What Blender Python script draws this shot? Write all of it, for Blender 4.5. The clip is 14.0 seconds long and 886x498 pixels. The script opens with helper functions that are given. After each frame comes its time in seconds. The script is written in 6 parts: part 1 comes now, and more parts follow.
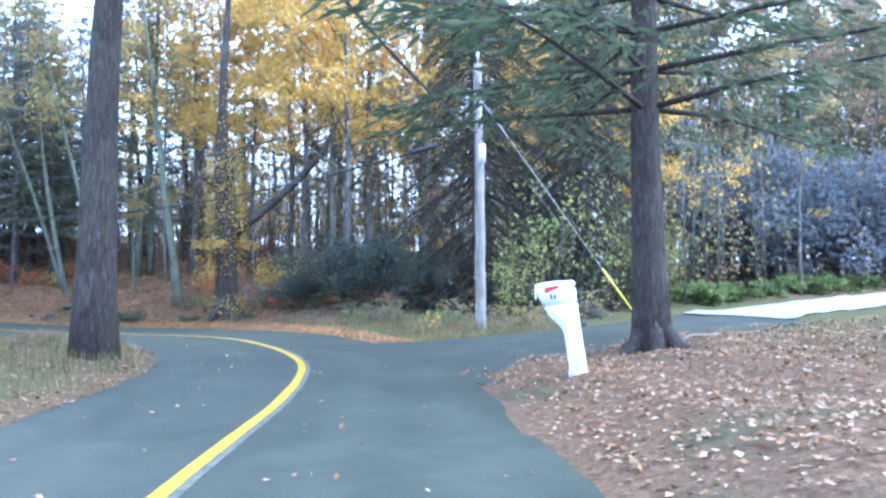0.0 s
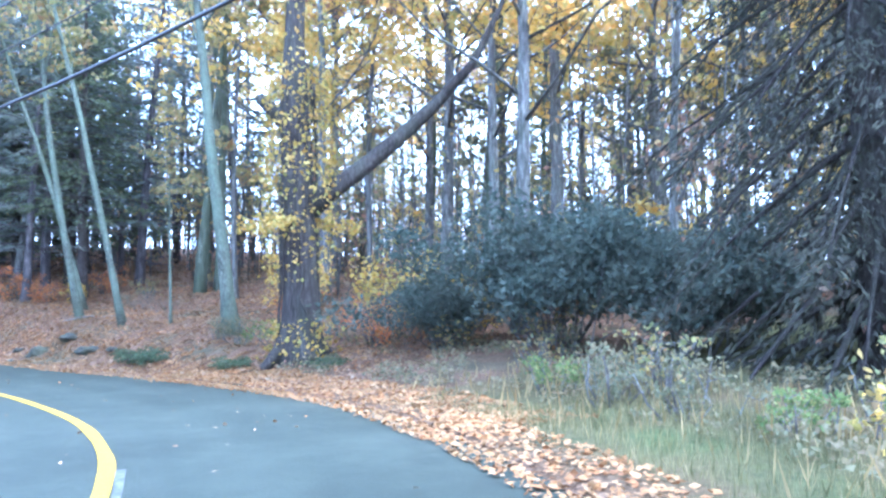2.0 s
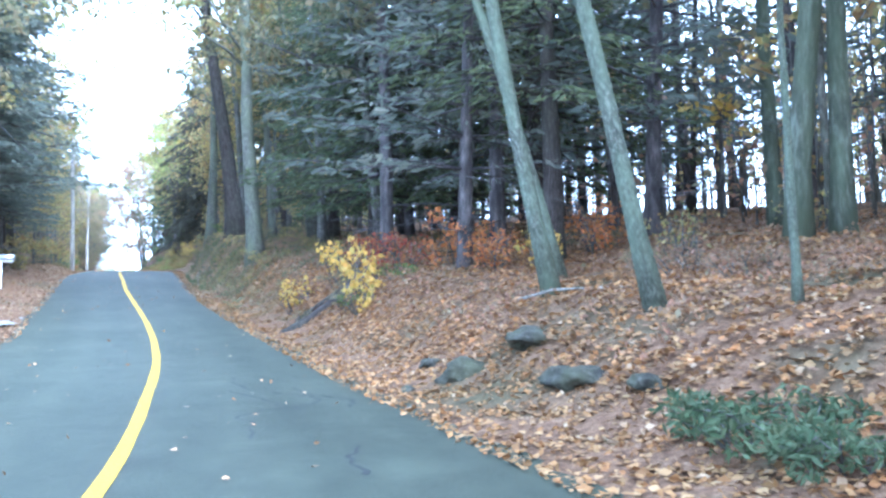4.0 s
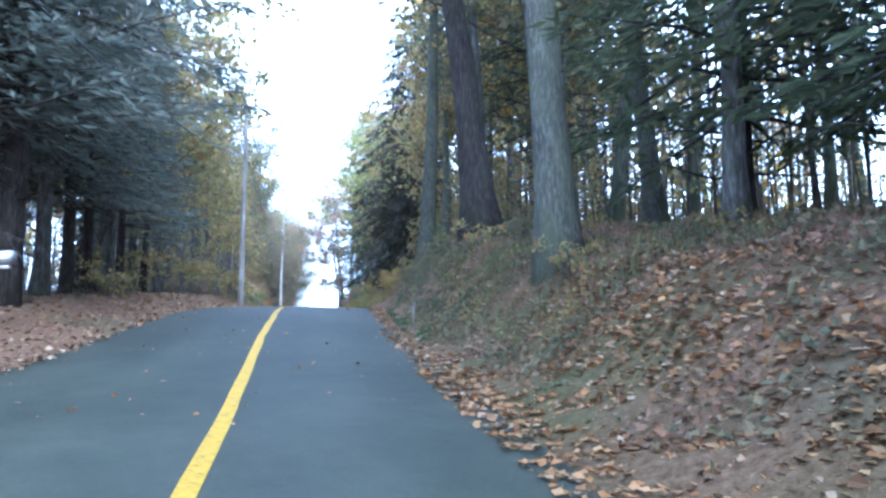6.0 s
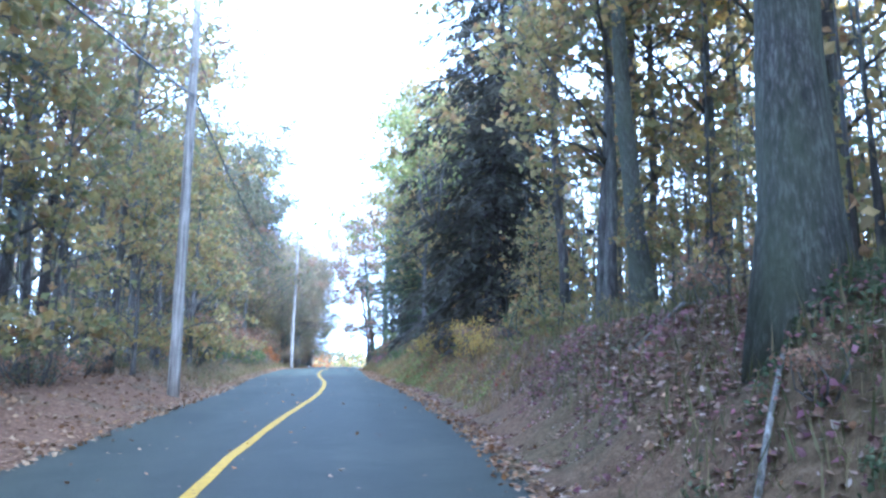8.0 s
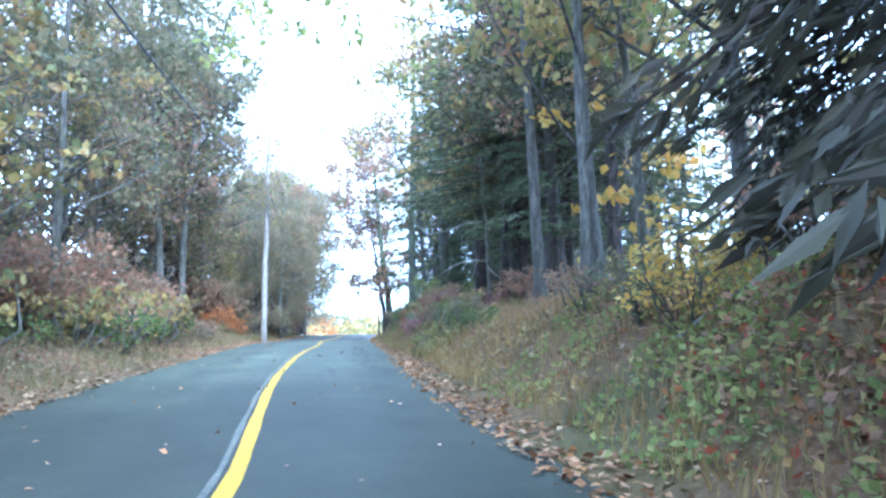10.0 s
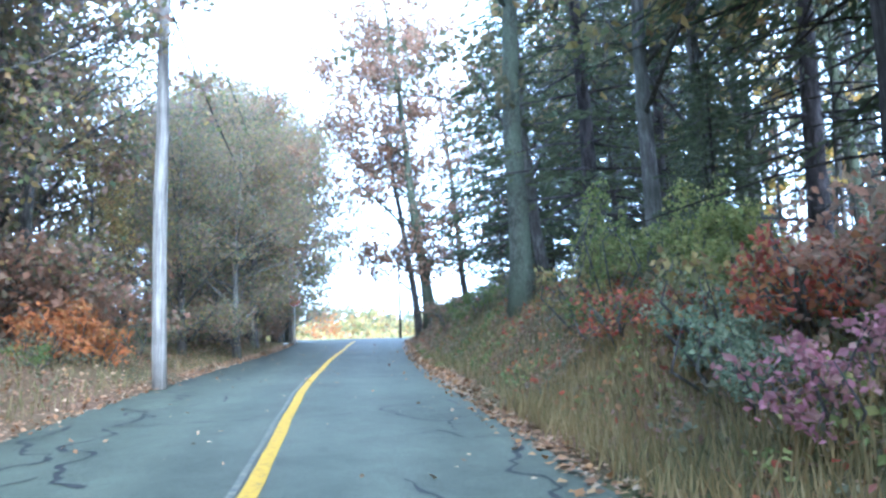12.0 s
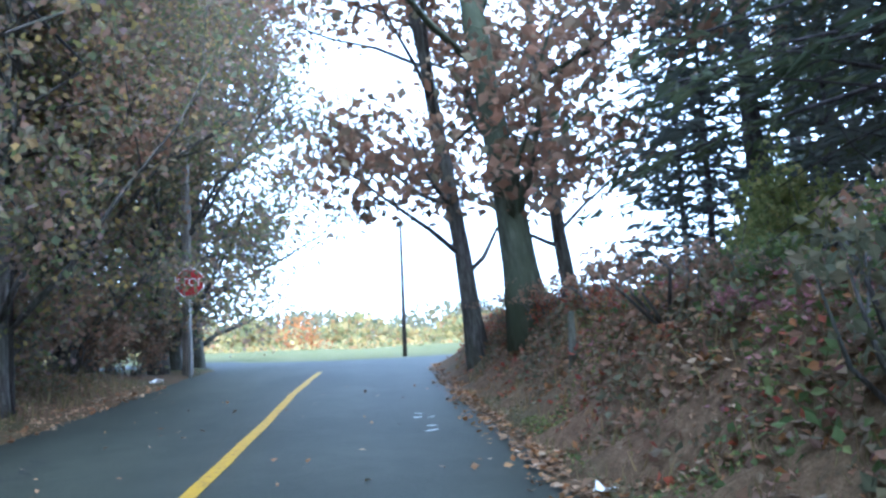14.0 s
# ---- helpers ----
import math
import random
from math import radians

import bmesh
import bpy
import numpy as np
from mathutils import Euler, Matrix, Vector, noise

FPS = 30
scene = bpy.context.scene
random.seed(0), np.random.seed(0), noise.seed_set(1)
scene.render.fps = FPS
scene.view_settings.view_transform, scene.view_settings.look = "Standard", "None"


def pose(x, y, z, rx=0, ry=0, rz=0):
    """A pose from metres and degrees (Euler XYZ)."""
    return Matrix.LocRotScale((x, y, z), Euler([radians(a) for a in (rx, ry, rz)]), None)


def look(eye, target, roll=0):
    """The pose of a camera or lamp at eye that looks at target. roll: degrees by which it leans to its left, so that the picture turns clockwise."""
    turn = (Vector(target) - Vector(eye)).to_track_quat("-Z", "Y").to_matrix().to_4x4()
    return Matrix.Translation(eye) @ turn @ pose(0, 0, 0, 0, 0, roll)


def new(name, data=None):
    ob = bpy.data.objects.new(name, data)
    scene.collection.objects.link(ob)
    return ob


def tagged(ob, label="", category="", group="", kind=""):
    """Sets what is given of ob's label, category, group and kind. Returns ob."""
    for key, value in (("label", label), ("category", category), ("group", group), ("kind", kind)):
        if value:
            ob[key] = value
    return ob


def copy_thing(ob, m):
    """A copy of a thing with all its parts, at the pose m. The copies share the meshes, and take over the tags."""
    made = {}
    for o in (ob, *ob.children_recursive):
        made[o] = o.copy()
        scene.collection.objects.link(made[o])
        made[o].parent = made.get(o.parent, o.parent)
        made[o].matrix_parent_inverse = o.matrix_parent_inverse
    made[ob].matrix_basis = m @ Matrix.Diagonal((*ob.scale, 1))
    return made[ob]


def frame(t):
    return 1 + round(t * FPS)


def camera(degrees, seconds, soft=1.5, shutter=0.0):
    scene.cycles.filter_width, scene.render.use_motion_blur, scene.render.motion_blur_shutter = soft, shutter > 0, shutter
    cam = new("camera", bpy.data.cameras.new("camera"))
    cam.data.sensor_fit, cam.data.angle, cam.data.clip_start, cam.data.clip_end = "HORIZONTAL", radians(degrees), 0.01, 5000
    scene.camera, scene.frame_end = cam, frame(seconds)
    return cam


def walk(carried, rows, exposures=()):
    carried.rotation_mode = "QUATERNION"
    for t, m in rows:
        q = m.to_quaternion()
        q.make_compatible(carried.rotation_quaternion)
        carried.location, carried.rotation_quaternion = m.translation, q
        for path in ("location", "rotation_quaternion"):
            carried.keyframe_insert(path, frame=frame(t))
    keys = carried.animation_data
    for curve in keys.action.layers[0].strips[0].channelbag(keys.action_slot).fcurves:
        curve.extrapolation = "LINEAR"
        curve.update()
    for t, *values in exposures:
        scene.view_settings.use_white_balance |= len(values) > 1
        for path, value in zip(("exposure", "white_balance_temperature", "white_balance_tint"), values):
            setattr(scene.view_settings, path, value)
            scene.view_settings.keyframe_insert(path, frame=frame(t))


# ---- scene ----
cam = camera(61.2, 14.0, soft=2.6)
PATH = [
    (0.0, (3.341, -7.075, 1.409), (3.317, 2.922, 1.625), -0.87),
    (0.5, (2.889, -2.514, 1.095), (3.106, 7.482, 1.285), -1.67),
    (1.0, (2.522, 1.817, 0.904), (2.595, 11.813, 1.201), -2.00),
    (1.5, (1.902, 6.452, 0.822), (1.128, 16.407, 1.374), -1.72),
    (2.0, (0.449, 11.031, 0.649), (-1.628, 20.791, 1.295), -0.72),
    (2.5, (-1.408, 15.123, 0.538), (-4.842, 24.498, 1.094), -1.23),
    (3.0, (-3.861, 18.873, 0.378), (-8.675, 27.626, 0.823), -1.21),
    (3.5, (-6.688, 22.098, 0.195), (-12.835, 29.963, 0.791), -0.37),
    (4.0, (-10.130, 24.804, 0.060), (-17.369, 31.673, 0.699), -1.19),
    (4.2, (-11.588, 25.913, 0.014), (-19.217, 32.339, 0.720), -1.78),
    (6.3, (-30.180, 33.549, 0.773), (-38.921, 38.220, 2.104), 0.01),
    (6.5, (-32.145, 34.261, 0.992), (-40.915, 38.857, 2.395), -0.45),
    (7.0, (-36.934, 35.916, 1.488), (-45.707, 40.416, 3.159), -0.83),
    (7.5, (-41.594, 37.766, 2.051), (-50.386, 42.213, 3.764), -0.97),
    (8.0, (-46.376, 39.586, 2.841), (-55.163, 44.018, 4.613), 0.60),
    (8.5, (-51.533, 41.481, 3.063), (-60.344, 45.913, 4.708), 0.84),
    (8.7, (-53.720, 42.365, 3.097), (-62.567, 46.820, 4.474), 1.66),
    (10.8, (-79.581, 51.011, 4.336), (-88.471, 55.402, 5.633), -1.47),
    (11.0, (-81.854, 51.739, 4.439), (-90.753, 56.121, 5.704), -1.53),
    (11.5, (-87.108, 53.498, 4.687), (-96.030, 57.892, 5.735), -1.74),
    (12.0, (-92.468, 55.401, 4.870), (-101.365, 59.821, 6.009), -2.08),
    (12.5, (-97.321, 56.979, 5.091), (-106.199, 61.479, 6.061), -1.42),
    (13.0, (-102.942, 59.182, 5.199), (-111.772, 63.737, 6.330), -2.45),
    (13.5, (-108.344, 61.230, 5.279), (-117.137, 65.846, 6.453), -2.37),
    (14.0, (-113.947, 63.554, 5.395), (-122.743, 68.160, 6.586), -2.53),
]
walk(cam, [(t, look(eye, target, roll)) for t, eye, target, roll in PATH],
     exposures=[(0.0, 3.17, 4480, 11), (1.0, 3.45, 4400, 12), (1.5, 3.6, 4330, 12), (2.0, 4.0, 4230, 11), (3.0, 3.86, 4340, 7), (4.2, 4.0, 4440, 5), (6.3, 3.32, 4330, 10), (7.0, 3.66, 4280, 12), (7.5, 3.6, 4220, 11), (8.5, 3.5, 4200, 9), (10.8, 3.8, 4380, 3), (12.0, 3.53, 4450, 5), (12.5, 3.28, 4480, 5), (13.0, 2.92, 4480, 6), (13.5, 3.03, 4450, 7), (14.0, 3.06, 4480, 6)])

# ---- world and sun: a bright overcast autumn sky ----
world = bpy.data.worlds.new("overcast_sky")
scene.world = world
world.use_nodes = True
wn = world.node_tree
sky = wn.nodes.new("ShaderNodeTexSky")
sky.sky_type = "NISHITA"
sky.sun_disc = False
sky.sun_elevation = radians(38)
sky.sun_rotation = radians(100)
sky.air_density = 1.0
sky.dust_density = 3.0
sky.ozone_density = 1.0
cloud = wn.nodes.new("ShaderNodeMix")
cloud.data_type = "RGBA"
cloud.inputs[0].default_value = 0.8
cloud.inputs[7].default_value = (3.85, 4.05, 4.4, 1)
wn.links.new(sky.outputs[0], cloud.inputs[6])
wn.links.new(cloud.outputs[2], wn.nodes["Background"].inputs[0])
wn.nodes["Background"].inputs[1].default_value = 0.15
sun_data = bpy.data.lights.new("sun", "SUN")
sun_data.energy, sun_data.angle, sun_data.color = 0.8, radians(25), (1.0, 0.95, 0.88)
sun = new("sun", sun_data)
sun.matrix_world = look((0, 0, 60), (0 + 60 * math.sin(radians(100)) * -1, 60 * math.cos(radians(100)) * -1, 60 - 47))


# ---- materials ----
def nodes_of(mat):
    return mat.node_tree.nodes, mat.node_tree.links


def principled(name, rough=0.8, spec=0.3):
    mat = bpy.data.materials.new(name)
    mat.use_nodes = True
    b = mat.node_tree.nodes["Principled BSDF"]
    b.inputs["Roughness"].default_value = rough
    b.inputs["Specular IOR Level"].default_value = spec
    return mat, b


def ramp(mat, fac, stops):
    n, l = nodes_of(mat)
    r = n.new("ShaderNodeValToRGB")
    els = r.color_ramp.elements
    while len(els) < len(stops):
        els.new(0.5)
    for e, (p, c) in zip(els, stops):
        e.position, e.color = p, (*c, 1)
    l.new(fac, r.inputs[0])
    return r.outputs[0]


def noise_of(mat, scale, detail=4, vec=None, rough=0.55):
    n, l = nodes_of(mat)
    t = n.new("ShaderNodeTexNoise")
    t.inputs["Scale"].default_value, t.inputs["Detail"].default_value, t.inputs["Roughness"].default_value = scale, detail, rough
    if vec is not None:
        l.new(vec, t.inputs["Vector"])
    return t.outputs[0]


def world_pos(mat, scale=(1, 1, 1)):
    n, l = nodes_of(mat)
    g = n.new("ShaderNodeNewGeometry")
    m = n.new("ShaderNodeMapping")
    m.inputs["Scale"].default_value = scale
    l.new(g.outputs["Position"], m.inputs["Vector"])
    return m.outputs[0]


def object_pos(mat, scale=(1, 1, 1)):
    n, l = nodes_of(mat)
    g = n.new("ShaderNodeTexCoord")
    m = n.new("ShaderNodeMapping")
    m.inputs["Scale"].default_value = scale
    l.new(g.outputs["Object"], m.inputs["Vector"])
    return m.outputs[0]


def mixed(mat, fac, a, b, mode="MIX"):
    n, l = nodes_of(mat)
    m = n.new("ShaderNodeMix")
    m.data_type, m.blend_type = "RGBA", mode
    for sock, v in ((m.inputs[0], fac), (m.inputs[6], a), (m.inputs[7], b)):
        if isinstance(v, (int, float)):
            sock.default_value = v
        elif isinstance(v, tuple):
            sock.default_value = (*v, 1)
        else:
            l.new(v, sock)
    return m.outputs[2]


def bumped(mat, b, height, strength=0.4, dist=0.02):
    n, l = nodes_of(mat)
    k = n.new("ShaderNodeBump")
    k.inputs["Strength"].default_value, k.inputs["Distance"].default_value = strength, dist
    l.new(height, k.inputs["Height"])
    l.new(k.outputs[0], b.inputs["Normal"])


def asphalt_material():
    mat, b = principled("aged_asphalt", 0.72, 0.22)
    p = world_pos(mat)
    big = ramp(mat, noise_of(mat, 0.35, 5, p), [(0.3, (0.037, 0.042, 0.029)), (0.52, (0.050, 0.056, 0.039)), (0.75, (0.068, 0.073, 0.052))])
    fine = ramp(mat, noise_of(mat, 60, 3, p, 0.7), [(0.3, (0.55, 0.55, 0.55)), (0.7, (1.25, 1.25, 1.25))])
    mid = ramp(mat, noise_of(mat, 2.2, 6, world_pos(mat, (1, 1, 1)), 0.7), [(0.35, (0.80, 0.80, 0.81)), (0.65, (1.12, 1.12, 1.12))])
    c = mixed(mat, 1.0, big, fine, "MULTIPLY")
    c = mixed(mat, 1.0, c, mid, "MULTIPLY")
    # tone set stretch by stretch along world x: darker on the climb, paler past it
    n, l = nodes_of(mat)
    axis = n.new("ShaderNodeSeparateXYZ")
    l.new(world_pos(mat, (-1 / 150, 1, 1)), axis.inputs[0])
    stretch_tone = ramp(mat, axis.outputs[0], [(0.0, (0.86, 0.86, 0.86)), (0.20, (0.86, 0.86, 0.86)), (0.27, (0.58, 0.58, 0.58)), (0.52, (0.62, 0.62, 0.62)), (0.58, (1.0, 1.0, 1.0)), (0.70, (1.0, 1.0, 1.0)), (0.78, (0.74, 0.74, 0.74)), (1.0, (0.74, 0.74, 0.74))])
    # half as bright again between about x -88 and -105
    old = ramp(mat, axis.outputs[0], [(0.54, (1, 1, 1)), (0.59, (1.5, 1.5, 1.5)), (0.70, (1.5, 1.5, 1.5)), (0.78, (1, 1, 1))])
    c = mixed(mat, 1.0, mixed(mat, 1.0, c, stretch_tone, "MULTIPLY"), old, "MULTIPLY")
    # wheel tracks and the dusty, worn strips between and beside them
    lane = n.new("ShaderNodeAttribute")
    lane.attribute_name = "across"
    wander = n.new("ShaderNodeMath")
    wander.operation = "MULTIPLY_ADD"
    wander.inputs[1].default_value = 0.10
    l.new(noise_of(mat, 0.5, 3, p), wander.inputs[0])
    l.new(lane.outputs["Fac"], wander.inputs[2])
    worn = ramp(mat, wander.outputs[0], [(0.04, (0.95, 0.95, 0.95)), (0.20, (0.90, 0.92, 0.90)), (0.33, (1.10, 1.10, 1.08)), (0.48, (0.92, 0.94, 0.92)), (0.62, (1.08, 1.08, 1.06)), (0.80, (0.92, 0.92, 0.90)), (0.95, (1.05, 1.02, 0.94))])
    c = mixed(mat, 1.0, c, worn, "MULTIPLY")
    l.new(c, b.inputs["Base Color"])
    bumped(mat, b, noise_of(mat, 90, 2, p, 0.7), 0.5, 0.006)
    return mat


def paint_material():
    mat, b = principled("worn_yellow_paint", 0.7, 0.18)
    p = world_pos(mat)
    wear = ramp(mat, noise_of(mat, 14, 6, p, 0.75), [(0.34, (0.15, 0.115, 0.04)), (0.46, (0.33, 0.205, 0.014)), (0.7, (0.42, 0.268, 0.02))])
    mat.node_tree.links.new(wear, b.inputs["Base Color"])
    bumped(mat, b, noise_of(mat, 90, 2, p, 0.7), 0.4, 0.004)
    return mat


def faded_paint_material():
    mat, b = principled("faded_pale_paint", 0.65, 0.3)
    p = world_pos(mat)
    wear = ramp(mat, noise_of(mat, 9, 6, p, 0.75), [(0.42, (0.05, 0.054, 0.046)), (0.66, (0.15, 0.14, 0.095))])
    mat.node_tree.links.new(wear, b.inputs["Base Color"])
    return mat


def tar_material():
    mat, b = principled("tar_seal", 0.75, 0.15)
    c = ramp(mat, noise_of(mat, 6, 4, world_pos(mat)), [(0.3, (0.018, 0.019, 0.019)), (0.7, (0.040, 0.042, 0.040))])
    mat.node_tree.links.new(c, b.inputs["Base Color"])
    return mat


def ground_material():
    mat, b = principled("leafy_forest_floor", 0.95, 0.1)
    p = world_pos(mat)
    leaf = ramp(mat, noise_of(mat, 11, 6, p, 0.8), [(0.28, (0.028, 0.018, 0.014)), (0.45, (0.108, 0.062, 0.037)), (0.58, (0.172, 0.108, 0.065)), (0.75, (0.262, 0.190, 0.132))])
    soil = ramp(mat, noise_of(mat, 3.0, 6, p, 0.7), [(0.3, (0.036, 0.032, 0.018)), (0.7, (0.128, 0.104, 0.060))])
    green = ramp(mat, noise_of(mat, 9, 5, p, 0.75), [(0.3, (0.024, 0.034, 0.010)), (0.7, (0.096, 0.112, 0.036))])
    c = mixed(mat, ramp(mat, noise_of(mat, 0.5, 5, p), [(0.52, (0, 0, 0)), (0.68, (1, 1, 1))]), leaf, soil)
    n, l = nodes_of(mat)
    at = n.new("ShaderNodeAttribute")
    at.attribute_name = "grass"
    c = mixed(mat, at.outputs["Fac"], c, green)
    meadow = ramp(mat, noise_of(mat, 0.6, 6, p, 0.7), [(0.3, (0.075, 0.085, 0.03)), (0.7, (0.14, 0.125, 0.05))])
    open_land = n.new("ShaderNodeAttribute")
    open_land.attribute_name = "meadow"
    c = mixed(mat, open_land.outputs["Fac"], c, meadow)
    l.new(c, b.inputs["Base Color"])
    bumped(mat, b, noise_of(mat, 18, 5, p, 0.7), 0.9, 0.05)
    return mat


def bark_material(name, dark, light, moss=0.0, scale=9.0, plates=0.18, growth=(0.095, 0.110, 0.068)):
    mat, b = principled(name, 0.92, 0.15)
    p = object_pos(mat, (1, 1, plates))
    ridge = noise_of(mat, scale, 7, p, 0.72)
    c = ramp(mat, ridge, [(0.34, tuple(v * 0.45 for v in dark)), (0.5, dark), (0.68, light)])
    blot = ramp(mat, noise_of(mat, 1.3, 4, object_pos(mat), 0.6), [(0.35, (0.75, 0.75, 0.75)), (0.65, (1.2, 1.2, 1.2))])
    c = mixed(mat, 1.0, c, blot, "MULTIPLY")
    if moss:
        m = ramp(mat, noise_of(mat, 1.7, 5, object_pos(mat, (1, 1, 0.35)), 0.65), [(0.5 - moss * 0.2, (0, 0, 0)), (0.62, (moss, moss, moss))])
        c = mixed(mat, m, c, growth)
    mat.node_tree.links.new(c, b.inputs["Base Color"])
    bumped(mat, b, ridge, 0.9, 0.05)
    return mat


def leaf_material(name, colours, translucency=0.35, rough=0.6):
    """Leaves whose colour changes from leaf to leaf."""
    mat = bpy.data.materials.new(name)
    mat.use_nodes = True
    n, l = nodes_of(mat)
    b = n["Principled BSDF"]
    b.inputs["Roughness"].default_value = rough
    b.inputs["Specular IOR Level"].default_value = 0.12
    g = n.new("ShaderNodeNewGeometry")
    steps = [(0.02 + 0.96 * i / (len(colours) - 1), c) for i, c in enumerate(colours)]
    c = ramp(mat, g.outputs["Random Per Island"], steps)
    o = n.new("ShaderNodeObjectInfo")
    tint = ramp(mat, o.outputs["Random"], [(0, (0.82, 0.86, 0.84)), (1, (1.12, 1.06, 1.0))])
    c = mixed(mat, 1.0, c, tint, "MULTIPLY")
    patch = ramp(mat, noise_of(mat, 0.8, 3, object_pos(mat)), [(0.35, (0.78, 0.82, 0.8)), (0.65, (1.15, 1.1, 1.05))])
    c = mixed(mat, 1.0, c, patch, "MULTIPLY")
    l.new(c, b.inputs["Base Color"])
    tr = n.new("ShaderNodeBsdfTranslucent")
    l.new(c, tr.inputs[0])
    mx = n.new("ShaderNodeMixShader")
    mx.inputs[0].default_value = translucency
    l.new(b.outputs[0], mx.inputs[1])
    l.new(tr.outputs[0], mx.inputs[2])
    l.new(mx.outputs[0], n["Material Output"].inputs[0])
    return mat


def plain_material(name, colour, rough=0.5, metal=0.0, vary=0.12, scale=6.0):
    mat, b = principled(name, rough, 0.4)
    b.inputs["Metallic"].default_value = metal
    lo, hi = tuple(v * (1 - vary) for v in colour), tuple(min(1, v * (1 + vary)) for v in colour)
    c = ramp(mat, noise_of(mat, scale, 5, object_pos(mat), 0.65), [(0.3, lo), (0.7, hi)])
    mat.node_tree.links.new(c, b.inputs["Base Color"])
    return mat


ASPHALT = asphalt_material()
PAINT = paint_material()
FADED = faded_paint_material()
TAR = tar_material()
GROUND = ground_material()
BARK_DARK = bark_material("dark_furrowed_bark", (0.046, 0.038, 0.034), (0.108, 0.092, 0.082), 0.35, 22, 0.16, (0.075, 0.078, 0.055))
BARK_PINE = bark_material("pine_bark", (0.075, 0.066, 0.066), (0.16, 0.14, 0.135), 0, 7, 0.25)
BARK_GREY = bark_material("grey_lichen_bark", (0.115, 0.107, 0.088), (0.25, 0.237, 0.20), 0.5, 12, 0.3)
BARK_LICHEN = bark_material("green_lichen_crusted_bark", (0.085, 0.088, 0.070), (0.23, 0.235, 0.19), 0.75, 24, 0.4, (0.155, 0.185, 0.125))
BARK_MOSS = bark_material("mossy_bark", (0.075, 0.078, 0.058), (0.19, 0.20, 0.155), 0.9, 10, 0.2)
BARK_THIN = bark_material("young_forest_bark", (0.115, 0.106, 0.098), (0.26, 0.247, 0.225), 0.4, 12, 0.2)
LEAF_GOLD = leaf_material("golden_leaves", [(0.509, 0.350, 0.080), (0.615, 0.424, 0.106), (0.594, 0.350, 0.095), (0.424, 0.371, 0.117), (0.678, 0.498, 0.180)], 0.5)
LEAF_MIX = leaf_material("turning_leaves", [(0.20, 0.21, 0.10), (0.29, 0.26, 0.11), (0.40, 0.30, 0.11), (0.32, 0.19, 0.10), (0.25, 0.25, 0.13), (0.46, 0.35, 0.16)], 0.5)
LEAF_RUST = leaf_material("rust_leaves", [(0.242, 0.149, 0.116), (0.330, 0.193, 0.127), (0.209, 0.171, 0.132), (0.363, 0.209, 0.143), (0.242, 0.220, 0.149)], 0.5)
LEAF_RED = leaf_material("red_leaves", [(0.27, 0.065, 0.055), (0.38, 0.11, 0.06), (0.22, 0.09, 0.08), (0.40, 0.19, 0.08), (0.24, 0.15, 0.08)], 0.45)
LEAF_FERN = leaf_material("fern_leaves", [(0.06, 0.085, 0.045), (0.085, 0.115, 0.06), (0.12, 0.145, 0.085), (0.10, 0.11, 0.06)], 0.35)
LEAF_VINE = leaf_material("ochre_vine_leaves", [(0.44, 0.28, 0.06), (0.52, 0.36, 0.09), (0.30, 0.27, 0.09), (0.48, 0.27, 0.07), (0.58, 0.43, 0.15)], 0.4)
LEAF_PURPLE = leaf_material("purple_red_leaves", [(0.32, 0.15, 0.20), (0.42, 0.20, 0.24), (0.26, 0.14, 0.16), (0.38, 0.23, 0.20)], 0.45)
LEAF_SAGE = leaf_material("pale_sage_leaves", [(0.16, 0.20, 0.13), (0.22, 0.26, 0.17), (0.28, 0.31, 0.20), (0.20, 0.22, 0.14)], 0.45)
LEAF_GREEN = leaf_material("green_leaves", [(0.085, 0.12, 0.045), (0.14, 0.18, 0.065), (0.20, 0.24, 0.09), (0.11, 0.155, 0.06), (0.30, 0.30, 0.11)], 0.45)
LEAF_LIME = leaf_material("yellow_green_leaves", [(0.17, 0.21, 0.075), (0.25, 0.28, 0.10), (0.34, 0.34, 0.13), (0.20, 0.24, 0.085), (0.42, 0.38, 0.15)], 0.5)
LEAF_DUSK = leaf_material("dull_green_leaves", [(0.135, 0.138, 0.092), (0.185, 0.178, 0.108), (0.22, 0.178, 0.112), (0.158, 0.160, 0.102), (0.255, 0.208, 0.12)], 0.5)
LEAF_FADED = leaf_material("faded_grey_brown_leaves", [(0.165, 0.195, 0.115), (0.235, 0.205, 0.165), (0.320, 0.195, 0.150), (0.175, 0.215, 0.120), (0.300, 0.235, 0.145), (0.235, 0.175, 0.185), (0.420, 0.310, 0.120), (0.185, 0.230, 0.100), (0.260, 0.190, 0.190)], 0.55)
LEAF_DARK = leaf_material("dark_evergreen_leaves", [(0.065, 0.080, 0.068), (0.095, 0.110, 0.090), (0.125, 0.138, 0.112), (0.080, 0.095, 0.082)], 0.35, 0.45)
NEEDLES_BLUE = leaf_material("blue_green_needles", [(0.16, 0.17, 0.205), (0.19, 0.20, 0.235), (0.22, 0.23, 0.26), (0.14, 0.15, 0.18)], 0.5)
LEAF_ORANGE = leaf_material("orange_sumac_leaves", [(0.42, 0.15, 0.06), (0.50, 0.22, 0.08), (0.36, 0.14, 0.07), (0.46, 0.27, 0.10)], 0.5)
NEEDLES = leaf_material("dark_needles", [(0.069, 0.086, 0.052), (0.098, 0.121, 0.067), (0.138, 0.155, 0.086), (0.086, 0.103, 0.069)], 0.45)
